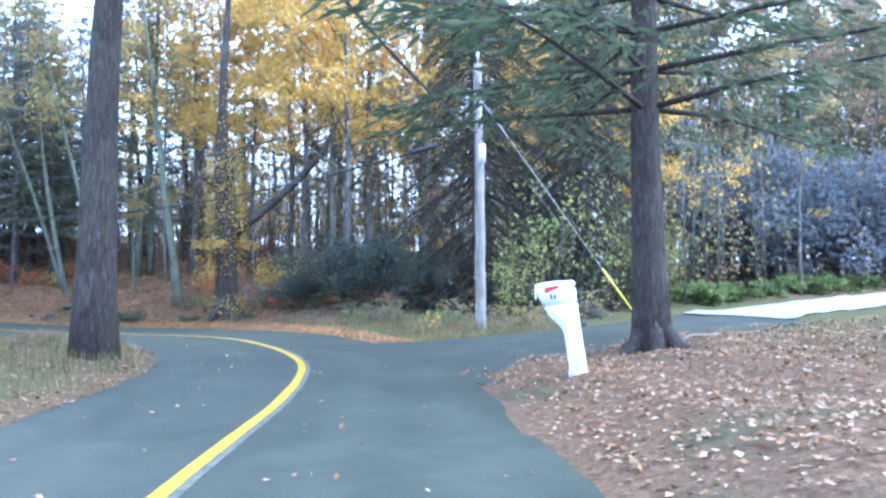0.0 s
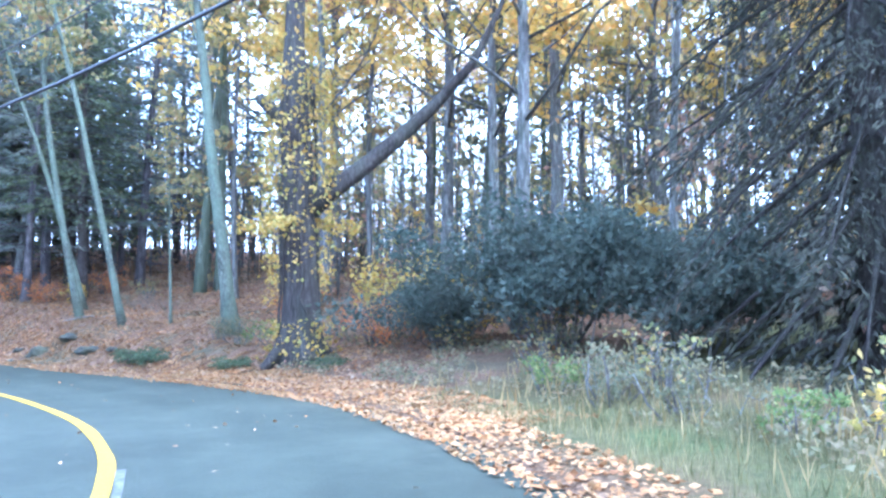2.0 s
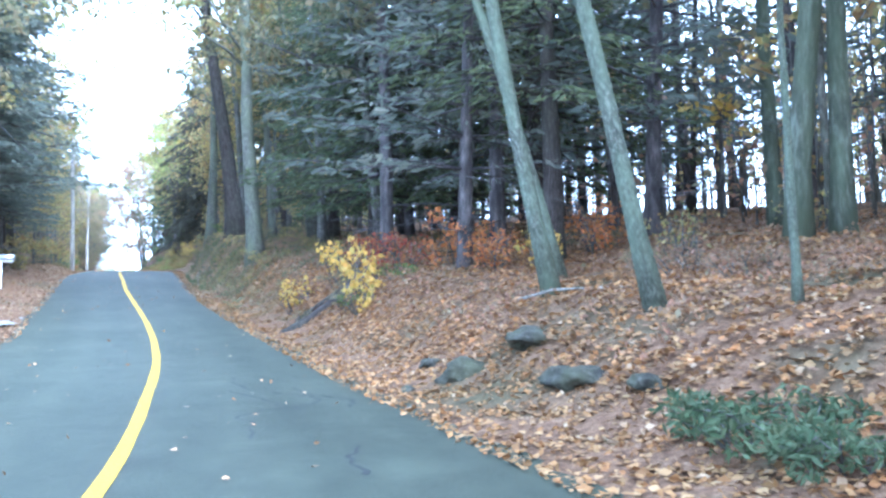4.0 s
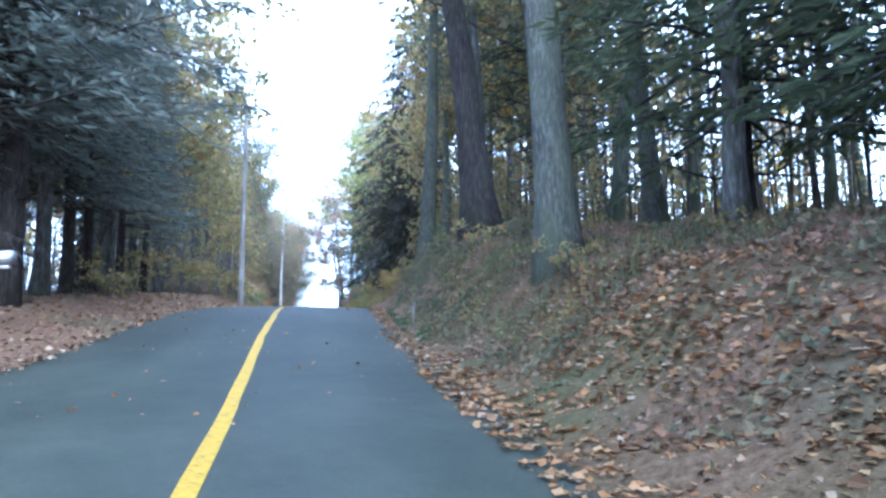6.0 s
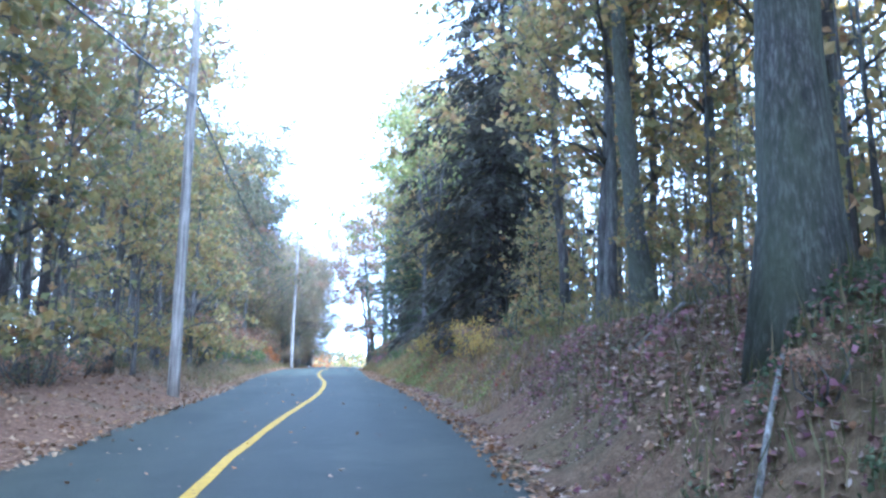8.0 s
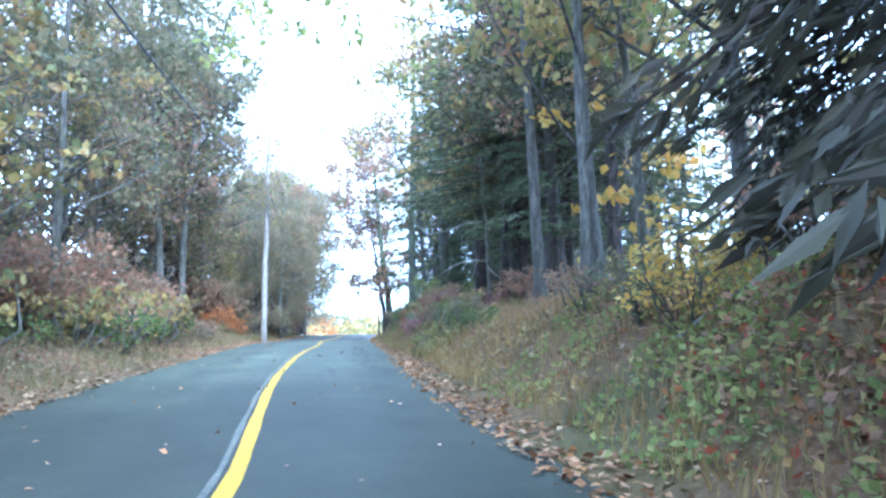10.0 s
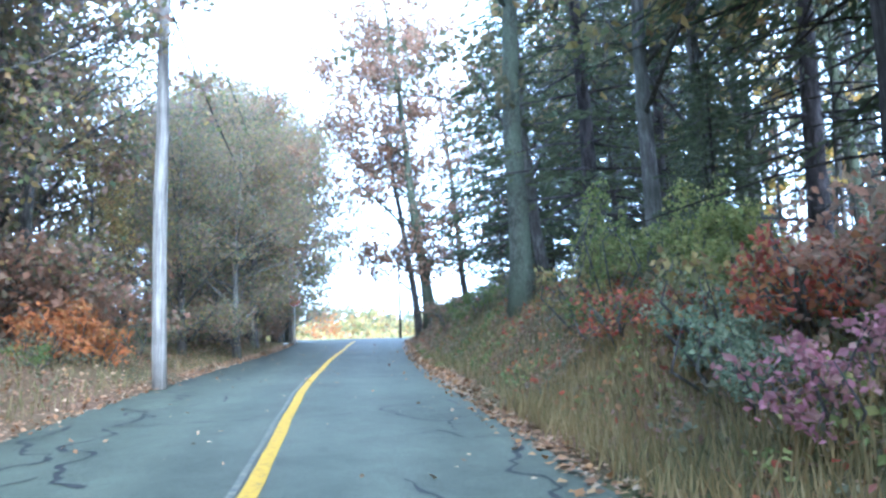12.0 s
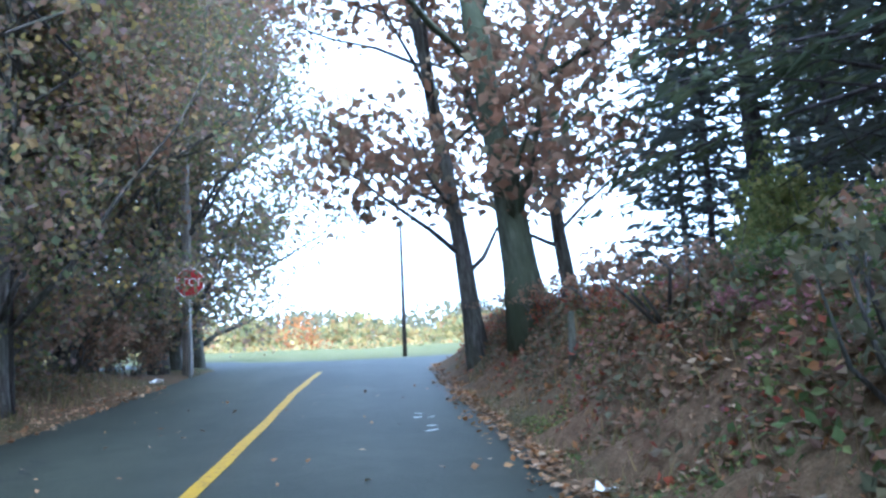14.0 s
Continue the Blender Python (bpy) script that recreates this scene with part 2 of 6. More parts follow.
NEEDLES_DEEP = leaf_material("deep_dark_needles", [(0.048, 0.046, 0.038), (0.06, 0.058, 0.044), (0.08, 0.08, 0.056), (0.05, 0.044, 0.04)], 0.3)
NEEDLES_SOFT = leaf_material("grey_green_needles", [(0.115, 0.130, 0.120), (0.145, 0.162, 0.140), (0.175, 0.185, 0.160), (0.128, 0.142, 0.130)], 0.5)
LITTER = leaf_material("fallen_leaves", [(0.112, 0.060, 0.032), (0.224, 0.128, 0.068), (0.320, 0.216, 0.136), (0.160, 0.080, 0.040), (0.400, 0.304, 0.216), (0.272, 0.144, 0.064)], 0.1)
LITTER_ORANGE = leaf_material("orange_fallen_leaves", [(0.224, 0.108, 0.045), (0.306, 0.161, 0.067), (0.359, 0.224, 0.113), (0.180, 0.090, 0.041)], 0.12)
GRASS = leaf_material("autumn_grass", [(0.074, 0.078, 0.035), (0.117, 0.117, 0.051), (0.179, 0.156, 0.078), (0.234, 0.195, 0.109), (0.094, 0.101, 0.043)], 0.3)
LITTER_PURPLE = leaf_material("purple_brown_fallen_leaves", [(0.15, 0.085, 0.075), (0.24, 0.15, 0.12), (0.34, 0.24, 0.19), (0.12, 0.06, 0.055), (0.42, 0.34, 0.29), (0.26, 0.13, 0.085)], 0.1)
DRY_GRASS = leaf_material("dry_grass", [(0.22, 0.16, 0.07), (0.32, 0.24, 0.12), (0.17, 0.14, 0.06), (0.28, 0.18, 0.08)], 0.3)
BARK_PALE = bark_material("bare_bleached_wood", (0.22, 0.205, 0.18), (0.40, 0.38, 0.34), 0, 20, 0.1)
POLE_WOOD = bark_material("weathered_pole_wood", (0.26, 0.24, 0.215), (0.42, 0.395, 0.36), 0, 20, 0.04)
PALE_PAINT = plain_material("worn_white_paint", (0.42, 0.44, 0.42), 0.7, 0, 0.3, 30.0)
WHITE_PLASTIC = plain_material("white_plastic", (0.82, 0.83, 0.84), 0.35, 0, 0.03)
GREY_METAL = plain_material("galvanised_metal", (0.45, 0.46, 0.47), 0.45, 0.7)
BLACK_RUBBER = plain_material("black_cable_sheath", (0.02, 0.02, 0.022), 0.5)
RED_PAINT = plain_material("red_sign_paint", (0.36, 0.022, 0.025), 0.6)
YELLOW_GUARD = plain_material("yellow_plastic_guard", (0.75, 0.62, 0.10), 0.4)
BARK_OAK = bark_material("pale_lichened_oak_bark", (0.085, 0.08, 0.07), (0.235, 0.225, 0.195), 0.7, 26, 0.22, (0.125, 0.138, 0.085))
ROCK = bark_material("mossy_rock", (0.05, 0.047, 0.04), (0.14, 0.13, 0.115), 0.6, 14, 1.0, (0.075, 0.078, 0.04))
CONCRETE = plain_material("pale_concrete", (0.27, 0.29, 0.28), 0.8, 0, 0.15, 2.0)
GRAVEL = plain_material("gravel_drive", (0.20, 0.195, 0.18), 0.9, 0, 0.4, 30.0)


# ---- mesh helpers ----
def mesh_of(name, verts, faces, material):
    me = bpy.data.meshes.new(name)
    me.from_pydata([tuple(v) for v in verts] if not isinstance(verts, np.ndarray) else verts.tolist(), [], faces if not isinstance(faces, np.ndarray) else faces.tolist())
    me.materials.append(material)
    return me


def part(name, me, parent, label=""):
    ob = new(name, me)
    ob.parent = parent
    if label:
        ob["label"] = label
    return ob


def smooth(me):
    me.polygons.foreach_set("use_smooth", [True] * len(me.polygons))
    return me


def tube_arrays(paths, sides=6):
    """Tapered tubes along paths of (x, y, z, radius)."""
    vs, fs, base = [], [], 0
    for path in paths:
        pts = np.array(path, float)
        c, r = pts[:, :3], pts[:, 3]
        tan = np.gradient(c, axis=0)
        tan /= np.linalg.norm(tan, axis=1)[:, None] + 1e-9
        ref = np.array([1.0, 0, 0]) if abs(tan[0, 0]) < 0.8 else np.array([0, 1.0, 0])
        a = np.cross(tan, ref)
        a /= np.linalg.norm(a, axis=1)[:, None] + 1e-9
        b = np.cross(tan, a)
        ang = np.linspace(0, 2 * np.pi, sides, endpoint=False)
        ring = c[:, None] + r[:, None, None] * (np.cos(ang)[None, :, None] * a[:, None] + np.sin(ang)[None, :, None] * b[:, None])
        vs.append(ring.reshape(-1, 3))
        n = len(pts)
        for i in range(n - 1):
            for k in range(sides):
                k2 = (k + 1) % sides
                fs.append((base + i * sides + k, base + i * sides + k2, base + (i + 1) * sides + k2, base + (i + 1) * sides + k))
        fs.append(tuple(base + (n - 1) * sides + k for k in range(sides)))
        fs.append(tuple(base + k for k in reversed(range(sides))))
        base += n * sides
    return np.concatenate(vs), fs


def tubes(name, paths, material, sides=6):
    v, f = tube_arrays(paths, sides)
    return smooth(mesh_of(name, v, f, material))


def leaf_mesh(name, centres, sizes, material, rng, droop=0.0, long=1.5, flat=0.0, dirs=None, oval=False):
    """A kite-shaped, slightly folded blade at each centre."""
    n = len(centres)
    c = np.asarray(centres, float)
    s = np.broadcast_to(np.asarray(sizes, float), (n,))
    d = rng.normal(size=(n, 3)) if dirs is None else np.asarray(dirs, float) + rng.normal(size=(n, 3)) * 0.35
    d[:, 2] = d[:, 2] * (1 - flat) - droop
    d /= np.linalg.norm(d, axis=1)[:, None] + 1e-9
    w = rng.normal(size=(n, 3))
    w[:, 2] *= 1 - flat
    w -= (w * d).sum(1)[:, None] * d
    w /= np.linalg.norm(w, axis=1)[:, None] + 1e-9
    up = np.cross(d, w)
    L, W = (s * long * 0.5)[:, None], (s * 0.5)[:, None]
    p0, p2 = c - d * L, c + d * L
    p1 = c + w * W - d * L * 0.15 + up * W * 0.25
    p3 = c - w * W - d * L * 0.15 + up * W * 0.25
    if oval:
        lift = up * W * 0.22
        ring = [p0, c + w * W * 0.85 - d * L * 0.45 + lift, c + w * W * 0.8 + d * L * 0.3 + lift, p2, c - w * W * 0.8 + d * L * 0.3 + lift, c - w * W * 0.85 - d * L * 0.45 + lift]
        v = np.stack(ring, 1)
        a = np.arange(6 * n).reshape(-1, 6)
        return mesh_of(name, v.reshape(-1, 3), np.concatenate([a[:, [0, 1, 2, 3]], a[:, [0, 3, 4, 5]]]), material)
    v = np.stack([p0, p1, p2, p3], 1).reshape(-1, 3)
    f = np.arange(4 * n).reshape(-1, 4)
    return mesh_of(name, v, f, material)


# ---- the road's line: centre of the road and its level ----
ROAD = [(4.4, -46.0, 3.2), (3.4, -28.0, 1.65), (2.65, -16.36, 0.79), (1.75, -7.23, 0.16), (1.22, -1.77, -0.16), (0.99, 3.49, -0.37), (0.44, 8.02, -0.50), (-1.12, 12.33, -0.63),
        (-3.19, 16.03, -0.77), (-5.83, 19.32, -0.94), (-8.84, 22.10, -1.10), (-12.38, 24.80, -1.24), (-16.20, 26.87, -1.27), (-20.31, 28.76, -1.14), (-25.65, 31.02, -0.83),
        (-31.43, 33.14, -0.36), (-39.16, 35.74, 0.44), (-46.83, 38.36, 1.34), (-57.62, 42.46, 2.04), (-70.02, 47.08, 2.62), (-82.11, 50.96, 3.17), (-92.72, 54.65, 3.60),
        (-103.30, 58.25, 3.94), (-114.50, 62.21, 4.14), (-125.46, 66.64, 4.45), (-134.0, 70.0, 4.74), (-139.6, 72.3, 4.84)]


def spline(points, step=0.4):
    p = np.array(points, float)
    k = np.r_[0, np.cumsum(np.linalg.norm(np.diff(p[:, :2], axis=0), axis=1))]
    v = np.gradient(p, k, axis=0)
    s = np.arange(0, k[-1], step)
    i = np.clip(np.searchsorted(k, s, side="right") - 1, 0, len(k) - 2)
    h = (k[i + 1] - k[i])[:, None]
    u = (s - k[i])[:, None] / h
    return s, (2 * u**3 - 3 * u**2 + 1) * p[i] + (u**3 - 2 * u**2 + u) * h * v[i] + (-2 * u**3 + 3 * u**2) * p[i + 1] + (u**3 - u**2) * h * v[i + 1]


S, LINE = spline(ROAD)
S = S - 40.3                 # station 0 lies 40.3 m along
TAN = np.gradient(LINE[:, :2], axis=0)
TAN /= np.linalg.norm(TAN, axis=1)[:, None]
LEFT = np.stack([-TAN[:, 1], TAN[:, 0]], 1)


def table(s, *pairs):
    return np.interp(s, [p[0] for p in pairs], [p[1] for p in pairs])


def line_offset(s):
    """How far the painted line wanders off the middle."""
    return table(s, (0, -0.13), (10, -0.08), (15, 0.08), (19, 0.12), (24, 0.0), (35, 0.05), (41, -0.09), (47, -0.2), (55, -0.15), (62, -0.05), (66, 0.02), (70, 0.0), (75, 0.08), (82, 0.26),
                 (87, 0.15), (93, -0.05), (103, -0.2), (112, 0.1), (118, 0.2), (122, 0.15), (127, -0.1), (135, -0.02), (142, -0.1), (150, -0.05), (158, 0.0), (164, -0.2))


def right_width(s):
    return table(s, (-40, 3.2), (4, 3.2), (9, 2.95), (14, 2.7), (18, 2.9), (23, 3.35), (27, 3.9), (31, 4.02), (34, 4.0), (37, 3.7), (40, 3.45), (44, 3.1), (50, 2.75), (57, 2.55),
                 (65, 2.5), (73, 2.8), (84, 3.2), (94, 3.0), (103, 2.75), (110, 2.6), (133, 2.7), (145, 2.95), (158, 2.95), (165, 3.1), (169, 6.0))


def left_width(s):
    return table(s, (-40, 2.6), (6, 2.9), (14, 3.0), (22, 2.9), (33, 2.5), (39, 2.5), (50, 2.8), (57, 2.95), (73, 2.6), (84, 2.6), (98, 3.0), (133, 3.2), (156, 3.2), (168, 3.3), (170, 4.0))


def bank_right(s):
    return table(s, (-40, 0.28), (8, 0.28), (12, 0.2), (15, 0.02), (30, 0.0), (34, 0.05), (37, 0.6), (40, 0.95), (44, 1.0), (50, 1.25), (57, 1.4), (62, 1.5), (70, 1.75), (74, 1.8), (80, 1.85), (92, 1.35), (104, 1.5),
                 (116, 1.0), (125, 1.1), (133, 1.5), (140, 1.55), (150, 1.5), (154, 1.3), (158, 1.3), (163, 1.1), (167, 0.05))


def bank_left(s):
    return table(s, (0, 0.2), (20, 0.25), (30, 0.2), (60, 0.25), (75, 0.35), (92, 0.55), (115, 0.5), (140, 0.5), (152, 0.6), (161, 0.5), (166, 0.0))


def slope_right(s):
    return table(s, (-40, 0.05), (10, 0.06), (16, 0.03), (24, 0.05), (29, 0.14), (34, 0.22), (58, 0.22), (75, 0.14), (90, 0.12), (115, 0.10), (140, 0.08), (160, 0.05), (167, 0.0))


def near_line(x, y):
    """Station and offset (to the left) of places."""
    x, y = np.atleast_1d(np.asarray(x, float)), np.atleast_1d(np.asarray(y, float))
    s, d, z = np.empty(len(x)), np.empty(len(x)), np.empty(len(x))
    for a in range(0, len(x), 4000):
        q = np.stack([x[a:a + 4000], y[a:a + 4000]], 1)
        k = ((q[:, None] - LINE[None, :, :2]) ** 2).sum(-1).argmin(1)
        o = q - LINE[k, :2]
        side = np.sign((o * LEFT[k]).sum(1))
        inner = (k > 0) & (k < len(LINE) - 1)
        d[a:a + 4000] = np.where(inner, side * np.linalg.norm(o, axis=1), (o * LEFT[k]).sum(1))
        s[a:a + 4000], z[a:a + 4000] = S[k], LINE[k, 2]
    return s, d, z


def step01(v):
    v = np.clip(v, 0, 1)
    return v * v * (3 - 2 * v)


def waves(x, y):
    return (np.sin(0.9 * x + 0.4 * y) * np.cos(0.7 * y - 0.3 * x) * 0.5 + np.sin(2.3 * x - 1.1 * y + 1) * np.cos(1.9 * y + 0.8 * x) * 0.3
            + np.sin(5.1 * x + 2.0 * y) * np.sin(4.3 * y - 1.2 * x) * 0.2)


def ground_z(x, y):
    x, y = np.atleast_1d(np.asarray(x, float)), np.atleast_1d(np.asarray(y, float))
    s, d, z = near_line(x, y)
    u = np.where(d < 0, -d - right_width(s), d - left_width(s))
    width = np.where(d < 0, table(s, (13.9, 1.2), (14, 2.2), (62, 2.2), (67, 1.55), (90, 1.55), (100, 2.2), (142, 2.2), (152, 1.1)), 2.0)
    bank = np.where(d < 0, bank_right(s), bank_left(s)) * step01((u - 0.25) / width)
    far = np.maximum(u - 2.0, 0)
    slope = np.where(d < 0, slope_right(s), table(s, (0, 0.02), (60, 0.02), (75, 0.0), (140, 0.02), (167, 0.0)))
    rise = slope * 16 * (1 - np.exp(-far / 16))
    fall = -0.03 * np.maximum(far - 30, 0)
    rough = waves(x, y) * np.clip(u, 0, 3) / 3 * np.where(d < 0, 0.16, 0.08)
    h = z + np.where(u < 0, -0.10 - 0.05 * np.clip(-u, 0, 1), bank + rise + fall + rough - 0.03 + 0.02 * step01(u / 0.4))
    out = np.hypot(x + 60, y - 30)
    return np.where(out > 250, h * np.exp(-(out - 250) / 200), h)


def gz(x, y):
    return float(ground_z([x], [y])[0])


def place(s, d):
    """World x and y of a station and an offset to the left."""
    k = int(np.clip(round((s - S[0]) / 0.4), 0, len(S) - 1))
    q = LINE[k, :2] + LEFT[k] * d
    return float(q[0]), float(q[1])


# ---- ground: one sheet to the horizon ----
def axis_marks(lo, hi, step, far):
    inner = np.arange(lo, hi + step / 2, step)
    grow, k, out = step, 0.0, []
    while k < far:
        grow *= 1.22
        k += grow
        out.append(k)
    out = np.array(out)
    return np.r_[(lo - out)[::-1], inner, hi + out]


def build_ground():
    gx, gy = axis_marks(-152, 26, 0.55, 1800), axis_marks(-12, 92, 0.55, 1800)
    X, Y = np.meshgrid(gx, gy)
    x, y = X.ravel(), Y.ravel()
    z = ground_z(x, y)
    nx, ny = len(gx), len(gy)
    idx = np.arange(nx * ny).reshape(ny, nx)
    f = np.stack([idx[:-1, :-1], idx[:-1, 1:], idx[1:, 1:], idx[1:, :-1]], -1).reshape(-1, 4)
    me = mesh_of("ground", np.stack([x, y, z], 1), f, GROUND)
    s, d, _ = near_line(x, y)
    u = np.where(d < 0, -d - right_width(s), d - left_width(s))
    mottled = np.clip(0.5 + waves(x * 0.7, y * 0.7) * 0.9, 0, 1)
    lawn = np.where((d < 0) & (s < 15), 0.45 * np.clip((u - 5) / 6, 0, 1) + 0.25 * mottled, 0)
    verge = np.where((d < 0) & (s > 15) & (s < 28), np.maximum(np.clip(1.2 - u / 6, 0, 1) * np.clip(u / 1.5, 0, 1) * (0.5 + 0.5 * mottled), 0.7 * np.clip((u - 4) / 2, 0, 1) * np.clip((25 - u) / 8, 0, 1)), 0)
    bank = np.where((d < 0) & (s > 55), table(s, (110, 0.5), (122, 0.9), (138, 0.8), (146, 0.25)) * mottled * np.clip(1.4 - u / 7, 0, 1), 0)
    left = np.where((d > 0) & (s < 25), 0.7 * mottled, np.where((d > 0) & (s > 95), 0.35 * mottled, 0))
    field = np.clip((s - 167) / 2, 0, 1) * 0.6
    grass = np.clip(np.maximum.reduce([lawn, verge, bank, left, field]), 0, 1)
    me.attributes.new("meadow", "FLOAT", "POINT").data.foreach_set("value", np.clip((s - 167) / 2, 0, 1).astype(np.float32))
    me.attributes.new("grass", "FLOAT", "POINT").data.foreach_set("value", grass.astype(np.float32))
    smooth(me)
    return tagged(new("ground", me), "leaf-covered forest floor and grassy roadside banks", "ground", kind="structure")


ground = build_ground()


# ---- road ----
def strip(name, s0, s1, off0, off1, lift, material, cols=2, step=0.4, edge=0.0):
    """A ribbon along the road between two offsets (functions of the station)."""
    st = np.arange(s0, s1, step)
    k = np.clip(np.round((st - S[0]) / 0.4).astype(int), 0, len(S) - 1)
    a, b = off0(st), off1(st)
    if edge:
        a = a + edge * waves(st * 2.1, st * 0.7)
        b = b + edge * waves(st * 1.7 + 9, st * 1.1)
    v = []
    for c in range(cols):
        o = a + (b - a) * c / (cols - 1)
        crown = -0.018 * np.abs(o)
        v.append(np.concatenate([LINE[k, :2] + LEFT[k] * o[:, None], (LINE[k, 2] + crown + lift)[:, None]], 1))
    v = np.stack(v, 1).reshape(-1, 3)
    n = len(st)
    f = [(i * cols + c, (i + 1) * cols + c, (i + 1) * cols + c + 1, i * cols + c + 1) for i in range(n - 1) for c in range(cols - 1)]
    return mesh_of(name, v, f, material)


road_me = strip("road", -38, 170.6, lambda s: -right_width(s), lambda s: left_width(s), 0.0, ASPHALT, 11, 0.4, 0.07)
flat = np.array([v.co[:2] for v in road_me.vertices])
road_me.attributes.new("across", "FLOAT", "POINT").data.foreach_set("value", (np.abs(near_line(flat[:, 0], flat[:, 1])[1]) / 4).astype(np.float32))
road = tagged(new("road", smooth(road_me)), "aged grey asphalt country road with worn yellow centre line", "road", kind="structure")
part("centre_line", strip("centre_line", -38, 164, lambda s: line_offset(s) - 0.068, lambda s: line_offset(s) + 0.068, 0.006, PAINT, 3, 0.4, 0.012), road, "worn yellow painted line")
part("old_line", strip("old_line", -38, 24, lambda s: line_offset(s) - 0.15, lambda s: line_offset(s) - 0.072, 0.005, FADED, 2, 0.4, 0.012), road, "faded remnant of an older line")
part("old_line", strip("old_line", 100, 140, lambda s: line_offset(s) + 0.10, lambda s: line_offset(s) + 0.155, 0.005, FADED, 2, 0.4, 0.02), road, "faded remnant of an older line")


def crack(s0, d0, length, heading, width, seed):
    """A wandering sealed crack on the road."""
    rng = np.random.default_rng(seed)
    n = max(5, int(length / 0.14))
    s, d, h, pts = s0, d0, heading, []
    for i in range(n):
        pts.append((s, d))
        h += rng.normal() * 0.55 - 0.55 * (h - heading)
        s, d = s + 0.15 * math.cos(h), d + 0.15 * math.sin(h)
    v, f = [], []
    for i, (s, d) in enumerate(pts):
        j = min(i + 1, n - 1)
        i0 = max(i - 1, 0)
        t = np.array([pts[j][0] - pts[i0][0], pts[j][1] - pts[i0][1]])
        t /= np.linalg.norm(t) + 1e-9
        w = width * (0.25 + 1.2 * rng.random()) * 0.5
        for side in (-1, 1):
            ss, dd = s - side * t[1] * w, d + side * t[0] * w
            k = (ss - S[0]) / 0.4
            k0 = int(np.clip(k, 0, len(S) - 2))
            q = LINE[k0] + (LINE[k0 + 1] - LINE[k0]) * (k - k0)
            p = q[:2] + LEFT[k0] * dd
            v.append((p[0], p[1], q[2] - 0.018 * abs(dd) + 0.005))
        if i:
            f.append((2 * i - 2, 2 * i - 1, 2 * i + 1, 2 * i))
    return v, f


def cracks():
    vs, fs = [], []
    rng = np.random.default_rng(5)
    rows = [(41, -1.2, 4, -0.2, 0.035), (42.5, -1.9, 2.0, 0.2, 0.04), (37.2, -1.7, 1.3, 0.9, 0.035), (35.6, -1.9, 1.0, 1.4, 0.03), (62, 1.6, 4, 0.1, 0.04), (70, 1.2, 5, 0.1, 0.04), (86, 1.5, 5, -0.1, 0.04),
            (111.5, -0.7, 8, 0.02, 0.05), (120, -0.8, 5, -0.02, 0.05), (112, -1.9, 5, -0.04, 0.06), (117.6, -2.1, 5, 0.03, 0.05), 
            (124.5, -1.9, 3, 0.06, 0.05), (112, 1.5, 7, 0.05, 0.05), (119, 1.9, 6, -0.03, 0.05), (118, 2.2, 4, -0.2, 0.04), (121, 1.6, 2.4, 0.5, 0.05), (129, 1.7, 4, 0.05, 0.06), (132.5, 2.3, 3, -0.3, 0.05),
            (42.5, -2.5, 3.7, 0.08, 0.05), (39.3, -1.97, 1.3, -0.15, 0.05), (35.6, 0.5, 2.6, -0.07, 0.05), (18.9, -0.4, 1.4, -2.2, 0.05), (121.2, -1.27, 5.4, -0.01, 0.08), (122.1, -1.4, 1.2, -1.57, 0.05),
            (124.4, 1.9, 4, 0.14, 0.06), (128.4, 2.3, 3.8, -0.06, 0.07), (132, 2.1, 13, 0.015, 0.05), (127.6, 1.25, 1.8, 0.12, 0.07), (144.8, 2.3, 9, 0.01, 0.06), (131, 0.3, 2.2, 1.5, 0.035), (131.6, -1.9, 2.0, 1.5, 0.03), (139, 1.7, 8, 0.05, 0.05), (146.5, 2.2, 4, -0.1, 0.05), (126, -2.2, 3, -0.1, 0.05), (130, -2.0, 2.5, 0.2, 0.05)]
    for _ in range(26):            # the worn right lane before the junction
        rows.append((rng.uniform(111, 122), rng.uniform(-2.7, -1.2), rng.uniform(0.7, 2.6), rng.choice([0.1, -0.15, 0.9, -1.0, 1.4]), rng.uniform(0.02, 0.035)))
    for _ in range(10):
        rows.append((rng.uniform(112, 124), rng.uniform(1.0, 2.6), rng.uniform(1.0, 3.5), rng.choice([0.08, -0.1, 0.4]), rng.uniform(0.02, 0.035)))
    for s0, s1, d0, d1, cell, chance in ((116.5, 125.5, -2.65, -1.35, 0.42, 0.6), (120, 128, 1.5, 2.9, 0.6, 0.4), (129, 133, -2.5, -1.7, 0.5, 0.5)):
        for a in np.arange(s0, s1, cell):          # crazed patches where the surface has broken up
            for b in np.arange(d0, d1, cell):
                for turn in (0.0, 1.57):
                    if rng.random() < chance:
                        rows.append((a + rng.normal() * 0.06, b + rng.normal() * 0.06, cell * 1.1, turn + rng.normal() * 0.3, rng.uniform(0.018, 0.04)))
    for i, r in enumerate(rows):
        v, f = crack(*r, i)
        b = len(vs)
        vs += v
        fs += [tuple(b + k for k in q) for q in f]
    return mesh_of("crack_seal", vs, fs, TAR)


tagged(part("crack_seal", cracks(), road, "dark tar sealing the cracks"), kind="stuff")


